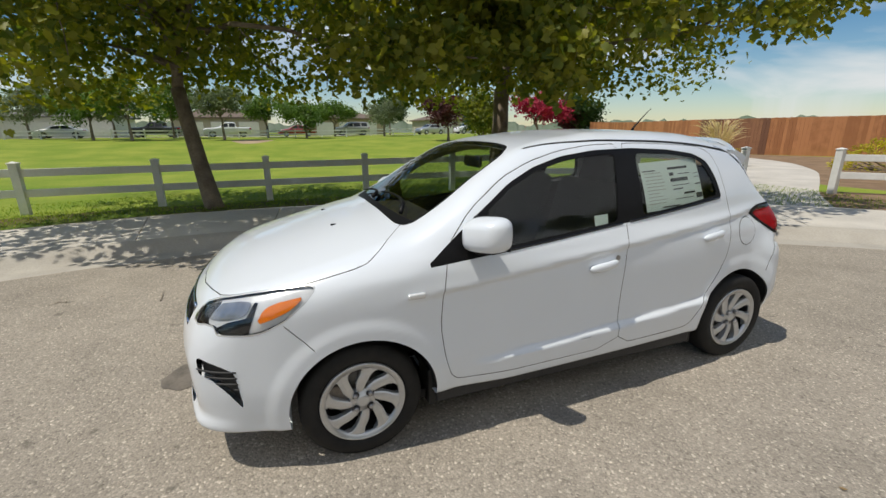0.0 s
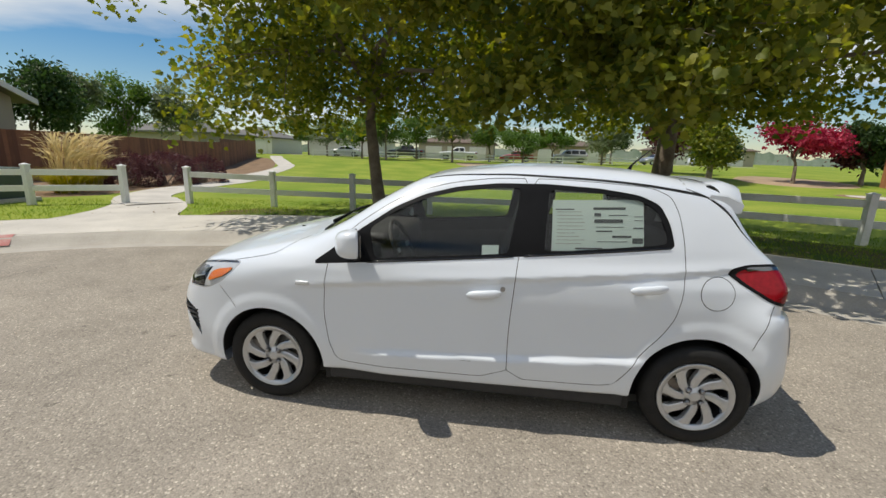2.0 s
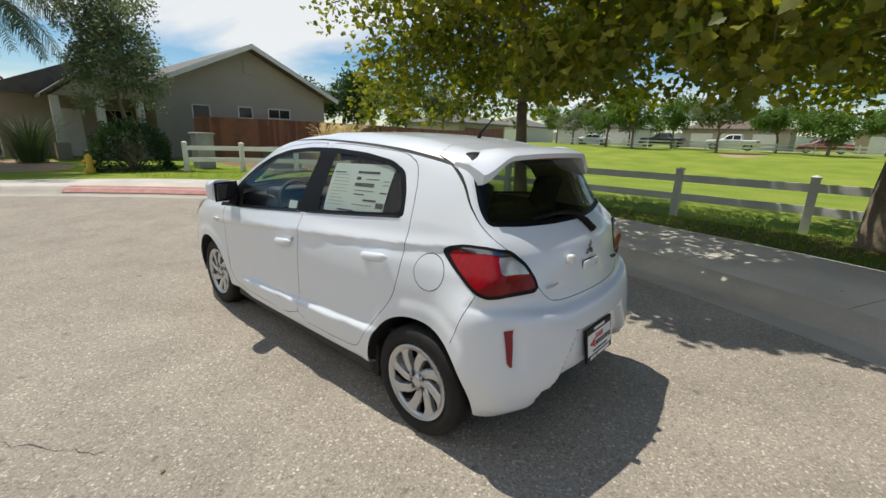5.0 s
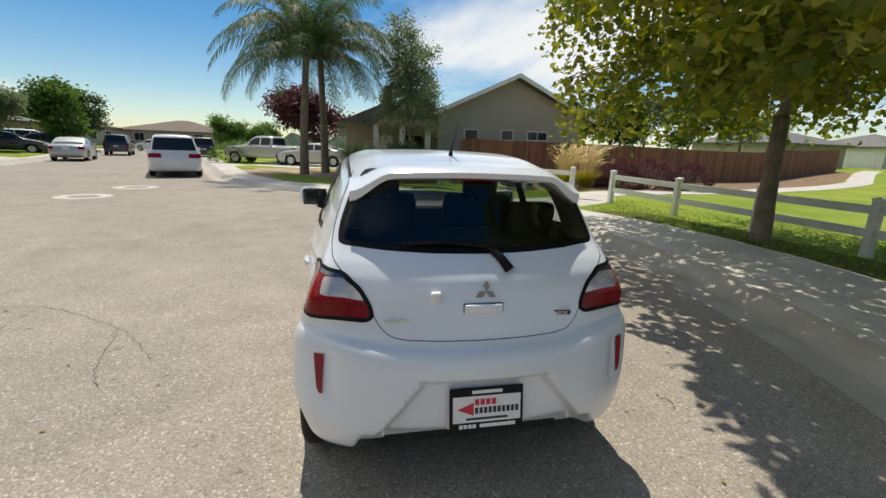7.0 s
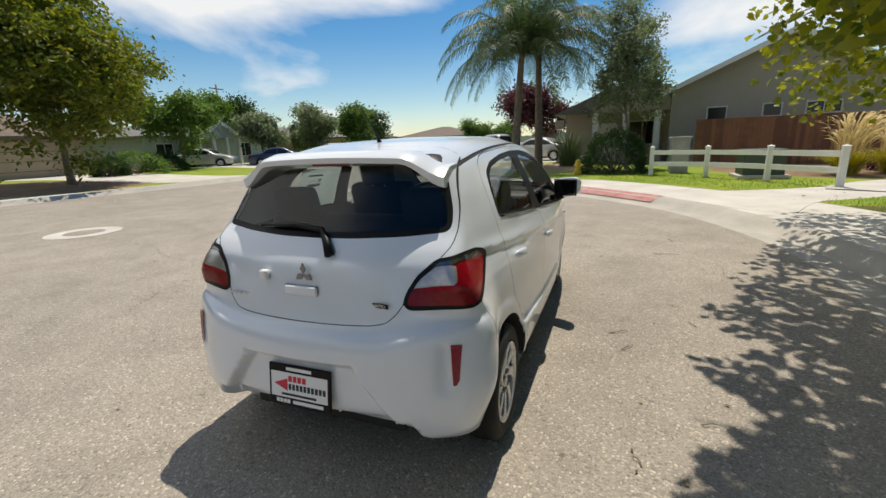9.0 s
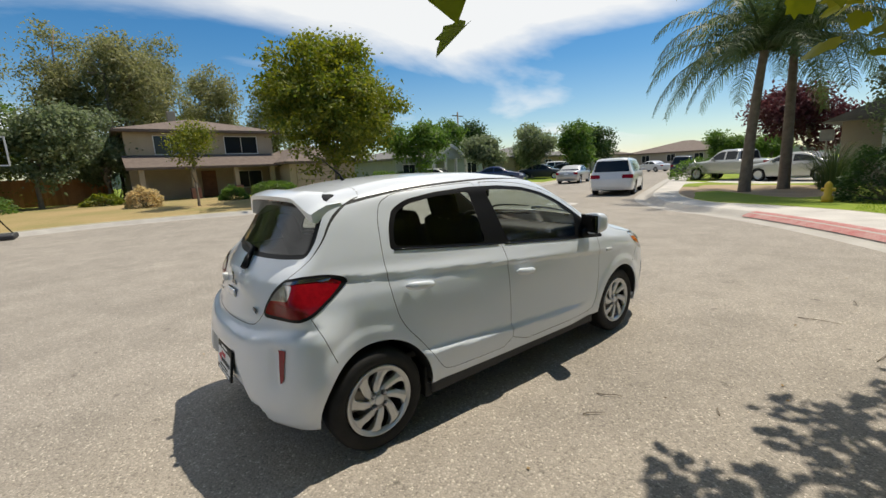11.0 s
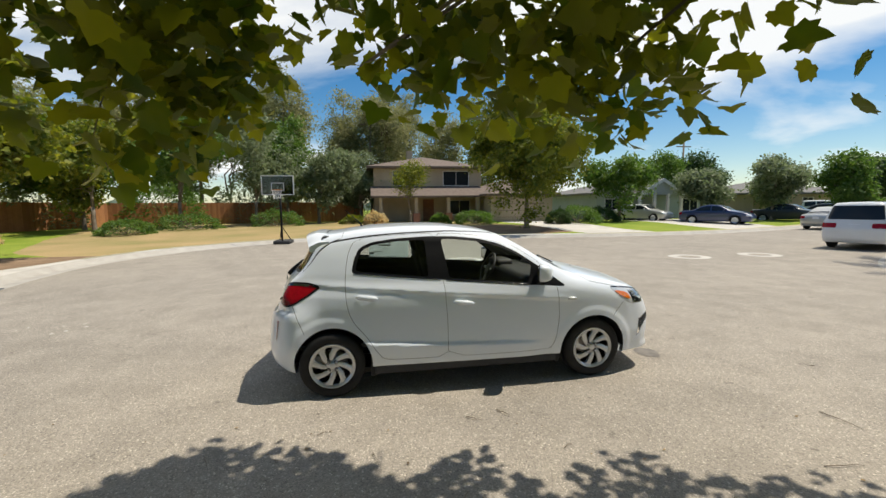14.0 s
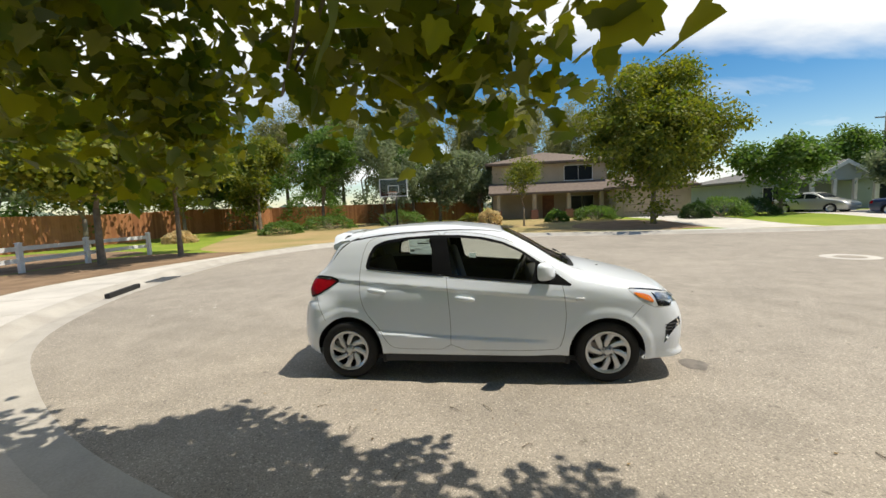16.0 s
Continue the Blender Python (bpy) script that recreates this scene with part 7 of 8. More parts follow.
left, right = (lambda c: c.x < 0), (lambda c: c.x > 0)
body_part("body_shell", "rest", M["paint"])
body_part("front_bumper", "front_bumper", M["paint"])
body_part("rear_bumper", "rear_bumper", M["paint"])
body_part("roof", "roof", M["paint"])
body_part("hood", "hood", M["paint"])
tailgate = body_part("tailgate", "hatch", M["paint"])
body_part("panel_gap", "seam", M["seam"], None, -0.004, "dark gaps between the panels")
body_part("sill", "sill", M["plastic"], None, -0.01, "black plastic lower sill")
body_part("windshield_surround", "shield_trim", M["trim"], None, -0.002, "black cowl and screen border")
ws = body_part("windshield", "windshield", M["glass_screen"], label="clear laminated windscreen")
body_part("rear_window_border", "rear_trim", M["trim"], None, -0.002, "black border of the rear window", tailgate)
rg = body_part("rear_window", "rear_glass", M["glass_back"], label="dark tinted rear window", parent=tailgate)
grille = body_part("grille", "grille", M["plastic"], None, -0.03, "black front grille")
panes = [ws, rg]
doors = {}
for side, keep in (("left", left), ("right", right)):
    df = doors[side, "f"] = body_part("front_door", "door_front", M["paint"], keep)
    dr = doors[side, "r"] = body_part("rear_door", "door_rear", M["paint"], keep)
    body_part("window_trim", "window_trim", M["trim"], keep, -0.003, "black window frame and pillar")
    panes.append(body_part("door_window", "pane_f", M["glass"], keep, -0.008, "clear side window", df))
    panes.append(body_part("door_window", "pane_r", M["glass_rear"], keep, -0.008, "tinted rear side window", dr))
    tl = body_part("tail_lamp", "tail_rim", M["trim"], keep, 0.004, "wraparound red tail lamp with a black rim")
    body_part("red_lens", "tail_lens", M["red_lens"], keep, 0.002, "deep red lens", tl)
    body_part("stop_lens", "tail_low", M["dark_red"], keep, 0.004, "dark red lower lens", tl)
    body_part("reverse_lens", "tail_clear", M["reverse"], keep, 0.003, "clear reversing lens", tl)
    # chromed strip stands in for the reflection on the lamp's dark top edge
    body_part("glint_band", "tail_band", M["emblem"], keep, 0.004, "dark band along the lamp's top, chromed to carry the sky's reflection", tl)
    hl = body_part("headlamp", "head_lens", M["silver"], keep, 0.001, "wraparound headlamp with bright reflector")
    body_part("reflector_bowl", "head_bowl", M["silver"], keep, -0.012, "bright reflector", hl)
    body_part("projector", "head_eye", M["bowl"], keep, -0.008, "grey projector block", hl)
    body_part("bezel", "head_dark", M["gloss_black"], keep, -0.010, "glossy black bezel", hl)
    body_part("amber_lens", "head_amber", M["amber"], keep, -0.005, "orange turn signal", hl)
    panes.append(body_part("lamp_cover", ("head_lens", "head_bowl", "head_eye", "head_dark", "head_amber"), M["lens"], keep, 0.003, "clear lamp cover", hl))
    body_part("fog_recess", "fog_recess", M["plastic"], keep, -0.025, "black fog lamp recess")
body_part("fuel_flap", "fuel_flap", M["paint"], None, 0.001)
for p in panes:
    p.visible_shadow = False

# inner skin: door cards, headliner
inner = Skin(BODY_P, BODY_F)
inner.cut(lambda P: P[:, 2] - 0.46, "gone", only=["body"])
inner.cut(lambda P: sd_arch(P) - 0.06, "gone", only=["body"])
inner.cut(lambda P: sd_dlo(P) + 0.01, "gone", only=["body"])
inner.cut(lambda P: sd_shield(P) + 0.02, "gone", only=["body"])
inner.cut(lambda P: sd_rear(P) + 0.012, "gone", only=["body"])
inner.cut(lambda P: 1.05 - P[:, 1], "gone", only=["body"])
inner.cut(lambda P: 1.05 - P[:, 2], "liner", "card", only=["body"])
for nm, lab, mt in (("headliner", "liner", M["liner"]), ("door_card", "card", M["dash"])):
    vs, fs = inner.take(lab)
    vs = np.array(vs) - normals(vs) * 0.022
    mesh_ob(nm, vs, fs, mt, car, "grey inner roof lining" if lab == "liner" else "dark inner trim", True)


def surf_x(y, z):
    """Half-width of the body at (y, z)."""
    a, b = 0.3, 1.0
    for _ in range(40):
        c = (a + b) / 2
        if car_body(np.array(c), np.array(y), np.array(z)) < 0:
            a = c
        else:
            b = c
    return a


# ---- wheels ----
def wheel(side, y):
    """Tyre, rim with eight swept blades, disc and hub; side is -1 on the left."""
    w = empty("wheel")
    w.parent = car
    w.matrix_world = Matrix.Translation((side * 0.70, y, HUB_Z)) @ (Matrix() if side > 0 else Matrix.Rotation(math.pi, 4, "Z"))
    prof = [(-0.075, 0.198), (-0.085, 0.215), (-0.088, 0.245), (-0.078, 0.270), (-0.060, 0.283), (-0.03, TYRE_R), (0.03, TYRE_R), (0.060, 0.283), (0.076, 0.271), (0.086, 0.246), (0.083, 0.222), (0.076, 0.204), (0.06, 0.198)]
    vs, fs = lathe(prof, 64)
    mesh_ob("tyre", vs, fs, M["rubber"], w, "black rubber tyre", True)
    prof = [(0.062, 0.196), (0.078, RIM_R + 0.002), (0.083, RIM_R - 0.002), (0.081, 0.190), (0.077, 0.186), (0.076, 0.171), (0.060, 0.169)]
    vs, fs = lathe(prof, 64)
    mesh_ob("rim", vs, fs, M["alloy"], w, "silver alloy rim with eight swept blades", True)
    vs, fs = lathe([(0.062, 0.176), (0.02, 0.178), (-0.07, 0.174)], 48)
    mesh_ob("rim_barrel", vs, fs, M["barrel"], w, "dark inside of the rim", True)
    for k in range(8):
        a0 = 2 * math.pi * (k + 0.3) / 8
        vs, fs, n = [], [], 8
        for i in range(n):
            t = i / (n - 1)
            r = 0.052 + t * (0.176 - 0.052)
            mid = a0 - 0.50 * t ** 0.8
            gap = (0.13 + 0.33 * min(1, t * 1.25)) * (1 - 0.5 * max(0, t - 0.8) / 0.2)
            half = math.pi / 8 - gap / 2
            face = 0.063 + 0.012 * t ** 0.7
            for u, dep in ((-1, -0.032), (-1, -0.003), (-0.82, 0.0), (0.1, 0.0015), (0.75, -0.003), (1, -0.008), (1, -0.034)):
                a = mid + u * half
                vs.append((face + dep, r * math.cos(a), r * math.sin(a)))
        for i in range(n - 1):
            for j in range(6):
                fs.append((i * 7 + j, i * 7 + j + 1, (i + 1) * 7 + j + 1, (i + 1) * 7 + j))
        mesh_ob("blade", vs, fs, M["alloy"], w, smooth=False)
    vs, fs = lathe([(0.02, 0.062), (0.058, 0.060), (0.062, 0.056), (0.062, 0.034), (0.069, 0.031), (0.072, 0.022), (0.072, 0.0005)], 40)
    mesh_ob("hub_cap", vs, fs, M["alloy"], w, smooth=True)
    for k in range(4):
        a = 2 * math.pi * (k + 0.5) / 4
        vs, fs = lathe([(0.0660, 0.0185), (0.0640, 0.0115)], 14)
        mesh_ob("nut_seat", [(v[0], v[1] + 0.049 * math.cos(a), v[2] + 0.049 * math.sin(a)) for v in vs], fs, M["barrel"], w)
        vs, fs = lathe([(0.055, 0.0125), (0.074, 0.0115), (0.079, 0.007), (0.079, 0.0004)], 8)
        vs = [(v[0], v[1] + 0.049 * math.cos(a), v[2] + 0.049 * math.sin(a)) for v in vs]
        mesh_ob("wheel_nut", vs, fs, M["steel"], w, "steel wheel nut")
    vs, fs = lathe([(0.0, 0.03), (0.0, 0.125), (-0.012, 0.127), (-0.02, 0.125), (-0.02, 0.05)], 40)
    mesh_ob("brake_disc", vs, fs, M["rust"], w, "dull brake disc", True)
    part("brake_caliper", box_bm(0.06, 0.09, 0.12, (0.012, -0.11, 0.03), 0.012), M["rust"], w)
    vs, fs = lathe([(-0.075, 0.001), (-0.075, 0.185)], 32)
    mesh_ob("wheel_backing", vs, fs, M["seam"], w, "dark back of the wheel")
    return w


for sd_ in (-1, 1):
    for yy in (HUB_Y, -HUB_Y):
        wheel(sd_, yy)
        # wheel housing
        vs, fs = [], []
        for i in range(25):
            a = math.pi * i / 24
            rr = 0.336
            py, pz = yy - 0.012 * (1 if yy > 0 else -1) + rr * math.cos(a), max(0.16, HUB_Z + rr * math.sin(a))
            for xx in (0.42, max(0.70, surf_x(py, max(0.30, pz)) - 0.008)):
                vs.append((sd_ * xx, py, pz))
        n = len(vs)
        for i in range(24):
            fs.append((2 * i, 2 * i + 1, 2 * i + 3, 2 * i + 2))
        fs.append(tuple(range(0, n, 2)))
        mesh_ob("wheel_housing", vs, fs, M["seam"], car, "black wheel housing")
# plain black boxes, added to cover and darken the arch ends
for sx_ in (-1, 1):
    for sy_ in (-1, 1):
        part("arch_filler", box_bm(0.16, 0.05, 0.20, (sx_ * 0.665, sy_ * 0.872, 0.255), 0.01), M["seam"], car, "added black box that covers the foot of the wheel arch")
part("underbody", box_bm(1.40, 2.0, 0.05, (0, 0, 0.20), 0.01), M["seam"], car, "dark underbody")
part("underbody", box_bm(0.82, 3.3, 0.05, (0, 0, 0.235), 0.01), M["seam"], car, "dark underbody")


# ---- small outside parts ----
def surf_y_front(x, z):
    a, b = 1.0, 2.2
    for _ in range(40):
        c = (a + b) / 2
        if car_body(np.array(x), np.array(c), np.array(z)) < 0:
            a = c
        else:
            b = c
    return a


def front_bar(name, x0, x1, z, r, material, label, out=0.0, rise_=0.0):
    """A bar that follows the curve of the nose."""
    pts = []
    for k in range(13):
        x = x0 + (x1 - x0) * k / 12
        zz = z + rise_ * abs(x)
        pts.append((x, surf_y_front(x, zz) + out, zz))
    mesh_ob(name, *tube(pts, [r] * 13, 6), material, car, label, True)


def surf_y_rear(x, z):
    a, b = -2.1, -0.8
    for _ in range(40):
        c = (a + b) / 2
        if car_body(np.array(x), np.array(c), np.array(z)) < 0:
            b = c
        else:
            a = c
    return b


def pull_handle(side, y, z, door):
    """A bar handle over a shallow cup."""
    h = empty("handle")
    h.parent = door
    x = surf_x(y, z)
    vs, fs, n, m = [], [], 15, 8
    for i in range(n):
        t = -1 + 2 * i / (n - 1)
        rr = max(0.02, (1 - abs(t) ** 4)) ** 0.5
        yy = y + 0.096 * t
        zz = z - 0.10 * 0.096 * t
        for k in range(m):
            a = 2 * math.pi * k / m
            vs.append((side * (surf_x(yy, z) + 0.022 + 0.015 * math.cos(a) * rr - 0.012 * t * t), yy, zz + 0.024 * math.sin(a) * rr))
    for i in range(n - 1):
        for k in range(m):
            fs.append((i * m + k, i * m + (k + 1) % m, (i + 1) * m + (k + 1) % m, (i + 1) * m + k))
    mesh_ob("grip", vs, fs, M["paint"], h, smooth=True)
    return h


for s, nm in ((-1, "left"), (1, "right")):
    pull_handle(s, -0.06, 0.800, doors[nm, "f"])
    pull_handle(s, -0.915, 0.872, doors[nm, "r"])
    # door mirror
    mir = empty("door_mirror")
    mir.parent = car
    bm = bmesh.new()
    r = bmesh.ops.create_uvsphere(bm, u_segments=24, v_segments=16, radius=1)
    for v in bm.verts:
        c = v.co
        c.x = math.copysign(abs(c.x) ** 0.62, c.x)
        c.z = math.copysign(abs(c.z) ** 0.55, c.z)
        if c.y < -0.05:
            c.y = -0.05 - 0.15 * (abs(c.y) ** 0.5)
        c.x *= 0.120; c.y *= 0.098; c.z *= 0.080
        c.z += 0.012 * (c.x / 0.1)
    turn = Matrix.Translation((s * 0.880, 0.650, 1.048)) @ Matrix.Rotation(-s * 0.42, 4, "Z")
    bmesh.ops.transform(bm, matrix=turn @ Matrix.Scale(s, 4, (1, 0, 0)), verts=bm.verts)
    bmesh.ops.recalc_face_normals(bm, faces=bm.faces)
    part("mirror_shell", bm, M["paint"], mir, "white mirror shell", True)
    for nm_, bx, mt, lb in (("mirror_back", box_bm(0.208, 0.010, 0.132, (0, -0.021, 0), 0.004), M["trim"], "black mirror surround"), ("mirror_glass", box_bm(0.184, 0.006, 0.110, (0, -0.026, 0), 0.002), M["chrome"], "mirror glass")):
        bmesh.ops.transform(bx, matrix=turn, verts=bx.verts)
        part(nm_, bx, mt, mir, lb)
    vs, fs = tube([(s * 0.755, 0.66, 0.945), (s * 0.80, 0.655, 0.962), (s * 0.85, 0.65, 0.985)], [0.035, 0.03, 0.034], 10)
    mesh_ob("mirror_foot", vs, fs, M["trim"], mir, "black mirror foot", True)
    # belt mouldings under the side windows
    for y0_, y1_, dk in ((0.60, -0.205, "f"), (-0.26, -1.02, "r")):
        pts_ = [(y0_ + (y1_ - y0_) * k / 12) for k in range(13)]
        pts_ = [(y_, float(np.interp(-y_, [-0.63, -0.29, 0.35, 0.98, 1.05], [0.932, 0.960, 1.017, 1.077, 1.082]))) for y_ in pts_]
        mesh_ob("belt_moulding", *tube([(s * (surf_x(y_, z_) - 0.001), y_, z_) for y_, z_ in pts_], [0.0065] * 13, 6), M["gloss_black"], doors[nm, dk], "glossy black moulding", True)
    # side marker
    xm = surf_x(0.975, 0.793)
    part("side_marker", box_bm(0.016, 0.080, 0.024, (s * (xm + 0.004), 0.975, 0.793), 0.006), M["silver"], car, "small clear side marker", True)
    # rear reflector, upright and slim
    vs, fs = [], []
    for i in range(9):
        t = i / 8
        zz = 0.518 + 0.166 * t
        for xx in (0.664 - 0.0015 * i, 0.686 + 0.0010 * i - 0.010 * (i < 1)):
            vs.append((s * xx, surf_y_rear(xx, zz) - 0.006, zz))
    fs = [(2 * i, 2 * i + 1, 2 * i + 3, 2 * i + 2) for i in range(8)]
    mesh_ob("rear_reflector", vs, fs, M["reflector"], car, "slim dark red reflector")
    # fog lamp slats
    for k in range(4):
        zz = 0.452 + 0.027 * k
        front_bar("fog_slat", s * (0.735 - 0.030 * k), s * 0.742, zz, 0.0045, M["plastic"], "black slat", -0.002)
for k in range(6):
    front_bar("grille_bar", -0.40, 0.40, 0.28 + 0.036 * k, 0.008, M["trim"], "black grille bar", -0.012)
front_bar("grille_trim", -0.45, 0.45, 0.735, 0.010, M["chrome"], "chrome grille bar", -0.004)
front_bar("grille_trim", -0.45, 0.45, 0.665, 0.008, M["chrome"], "chrome grille bar", -0.004)
for s in (-1, 1):
    part("side_skirt", box_bm(0.10, 1.72, 0.085, (s * 0.715, 0.0, 0.215), 0.02), M["plastic"], car, "black lower side skirt", True)
for k in range(4):
    xx = -0.42 + 0.28 * k
    part("bumper_fin", box_bm(0.012, 0.07, 0.036, (xx, -1.705, 0.335), 0.004), M["paint"], car, "small white bumper fin")


def spoiler():
    """Roof spoiler: a curved blade that drops at its ends."""
    vs, fs, n = [], [], 41
    for i in range(n):
        t = -1 + 2 * i / (n - 1)
        x = 0.546 * t
        e = float(sstep(0.66, 1.0, abs(t)))
        yb = -1.475 + 0.050 * t * t + 0.012 * e
        yf = -1.24 - 0.05 * (1 - t * t)
        zt = 1.408 - 0.022 * t * t - 0.072 * e
        zf = float(TOP(np.array(yf)) - CROWN(np.array(yf)) * x * x) + 0.004 - 0.050 * e
        row = [(x, yf, zf), (x, (yf + yb) / 2, (zf + zt) / 2 + 0.018 - 0.004 * e), (x, yb + 0.02, zt + 0.006), (x, yb, zt - 0.006), (x, yb + 0.008, zt - 0.030 - 0.020 * e), (x, yb + 0.075, zt - 0.040 - 0.020 * e), (x, yf + 0.02, zf - 0.07)]
        vs += row
    m = 7
    for i in range(n - 1):
        for k in range(m - 1):
            fs.append((i * m + k, (i + 1) * m + k, (i + 1) * m + k + 1, i * m + k + 1))
    fs.append(tuple(range(m)))
    fs.append(tuple((n - 1) * m + k for k in range(m))[::-1])
    ob = mesh_ob("roof_spoiler", vs, fs, M["paint"], tailgate, "white roof spoiler", True)
    me = ob.data
    bm = bmesh.new(); bm.from_mesh(me); bmesh.ops.recalc_face_normals(bm, faces=bm.faces); bm.to_mesh(me); bm.free()
    me.set_sharp_from_angle(angle=radians(50))


spoiler()
part("stop_lamp", box_bm(0.20, 0.012, 0.018, (0, -1.425, 1.374), 0.004), M["dark_red"], tailgate, "high stop lamp")
# rear wiper
yw = lambda x, z: surf_y_rear(x, z) - 0.022
vs, fs = tube([(0.118, yw(0.118, 1.015), 1.012), (0.085, yw(0.085, 1.06) - 0.008, 1.058), (0.035, yw(0.035, 1.10), 1.100), (-0.12, yw(0.12, 1.11), 1.114), (-0.33, yw(0.33, 1.10), 1.104)], [0.022, 0.019, 0.014, 0.010, 0.006], 8)
mesh_ob("rear_wiper", vs, fs, M["trim"], tailgate, "black rear wiper", True)
# lock cover, number-plate lamp cover, emblem, badges
part("lock_cover", box_bm(0.040, 0.03, 0.048, (-0.205, surf_y_rear(0.205, 0.91) - 0.014, 0.913), 0.010), M["vinyl"], tailgate, "small white cap", True)
part("release_gap", box_bm(0.172, 0.010, 0.050, (-0.004, surf_y_rear(0, 0.861), 0.861), 0.008), M["emblem"], tailgate, "dark gap round the release handle", True)
part("release_cover", box_bm(0.164, 0.020, 0.042, (-0.004, surf_y_rear(0, 0.861) - 0.002, 0.861), 0.007), M["paint"], tailgate, "white release handle", True)
for k in range(3):
    a = math.pi / 2 + 2 * math.pi * k / 3
    cx, cz, L = 0.006, 0.932, 0.048
    y0 = surf_y_rear(0, cz) - 0.006
    c = Vector((math.cos(a), 0, math.sin(a)))
    n = Vector((-math.sin(a), 0, math.cos(a)))
    o = Vector((cx, y0, cz))
    ring = [o, o + c * L * 0.5 + n * L * 0.29, o + c * L, o + c * L * 0.5 - n * L * 0.29]
    vs = [tuple(p) for p in ring] + [tuple(p + Vector((0, -0.006, 0))) for p in ring]
    mesh_ob("emblem_blade", vs, [(0, 1, 2, 3), (7, 6, 5, 4), (0, 4, 5, 1), (1, 5, 6, 2), (2, 6, 7, 3), (3, 7, 4, 0)], M["emblem"], tailgate, "chrome emblem blade")
for k in range(6):
    part("badge_bar", box_bm(0.022, 0.006, 0.014, (-0.40 + 0.028 * k, surf_y_rear(0.35, 0.815) - 0.003, 0.815), 0.002), M["chrome"], tailgate, "chrome badge bar")
part("trim_badge", box_bm(0.085, 0.005, 0.020, (0.357, surf_y_rear(0.357, 0.822) - 0.004, 0.822), 0.002, None, Matrix.Rotation(-0.10, 4, "Z")), M["trim"], tailgate, "black trim badge")


def text_ob(name, body, size, m, material, parent, label="", bold=0.0):
    cu = bpy.data.curves.new(name, "FONT")
    cu.body, cu.size, cu.align_x, cu.align_y, cu.extrude, cu.offset = body, size, "CENTER", "CENTER", 0.0004, bold
    tmp = new(name, cu)
    dg = bpy.context.evaluated_depsgraph_get()
    me = bpy.data.meshes.new_from_object(tmp.evaluated_get(dg))
    bpy.data.objects.remove(tmp)
    me.materials.clear()
    me.materials.append(material)
    ob = new(name, me)
    if parent is not None:
        ob.parent = parent
    ob.matrix_world = m
    if label:
        ob["label"] = label
    return ob


tb = Matrix.Translation((0.357, surf_y_rear(0.357, 0.822) - 0.0075, 0.822)) @ Matrix.Rotation(-0.10, 4, "Z") @ Matrix.Rotation(math.pi / 2, 4, "X")
text_ob("badge_letters", "LIMITED", 0.017, tb, M["chrome"], tailgate, "chrome letters", 0.0004)

# dealer plate in a black frame
plate = empty("licence_plate", None)
plate.parent = car
PY = surf_y_rear(0.0, 0.46) - 0.016
tilt = Matrix.Translation((0.004, PY, 0.460)) @ Matrix.Rotation(radians(-8), 4, "X")
pb = part("plate_frame", box_bm(0.318, 0.014, 0.180, (0, 0, 0), 0.006), M["trim"], plate, "black plate frame", False)
pb.matrix_world = tilt
pw = part("plate_face", box_bm(0.292, 0.004, 0.112, (0, -0.0062, 0.0), 0.001), M["plate_white"], plate, "white dealer card")
pw.matrix_world = tilt
face = lambda x, z: tilt @ Matrix.Translation((x, -0.0088, z)) @ Matrix.Rotation(math.pi / 2, 4, "X")
rim_face = lambda x, z: tilt @ Matrix.Translation((x, -0.0076, z)) @ Matrix.Rotation(math.pi / 2, 4, "X")
for k in range(4):
    part("printed_bar", box_bm(0.019, 0.026, 0.0008), M["sign_red"], plate, "red printed bar").matrix_world = face(-0.044 + 0.024 * k, 0.030)
for k in range(10):
    part("plate_bar", box_bm(0.014, 0.001, 0.026, (-0.046 + 0.0195 * k, -0.0086, -0.006), 0.0), M["ink"], plate).matrix_world = tilt
part("plate_bar", box_bm(0.18, 0.001, 0.010, (0, -0.0086, -0.041), 0.0), M["ink"], plate).matrix_world = tilt
for k in range(4):
    part("printed_bar", box_bm(0.015, 0.017, 0.0008), M["plate_white"], plate, "white printed bar").matrix_world = rim_face(-0.112 + 0.019 * k, -0.073)
part("plate_bar", box_bm(0.155, 0.001, 0.015, (0.046, -0.0074, -0.073), 0.0), M["plate_white"], plate).matrix_world = tilt
part("plate_bar", box_bm(0.13, 0.001, 0.014, (0, -0.0074, 0.073), 0.0), M["plate_white"], plate).matrix_world = tilt
vs = [(-0.13, 0, 0.002), (-0.058, 0, 0.030), (-0.058, 0, -0.026)]
mesh_ob("plate_mark", [(v[0], -0.0087, v[2]) for v in vs], [(0, 1, 2)], M["sign_red"], plate, "red arrow mark").matrix_world = tilt

# aerial
vs, fs = tube([(0.0, -0.95, 1.462), (0.0, -0.968, 1.500), (0.0, -1.07, 1.595), (0.0, -1.115, 1.632)], [0.014, 0.007, 0.0026, 0.0022], 8)
mesh_ob("aerial", vs, fs, M["trim"], car, "black roof aerial", True)
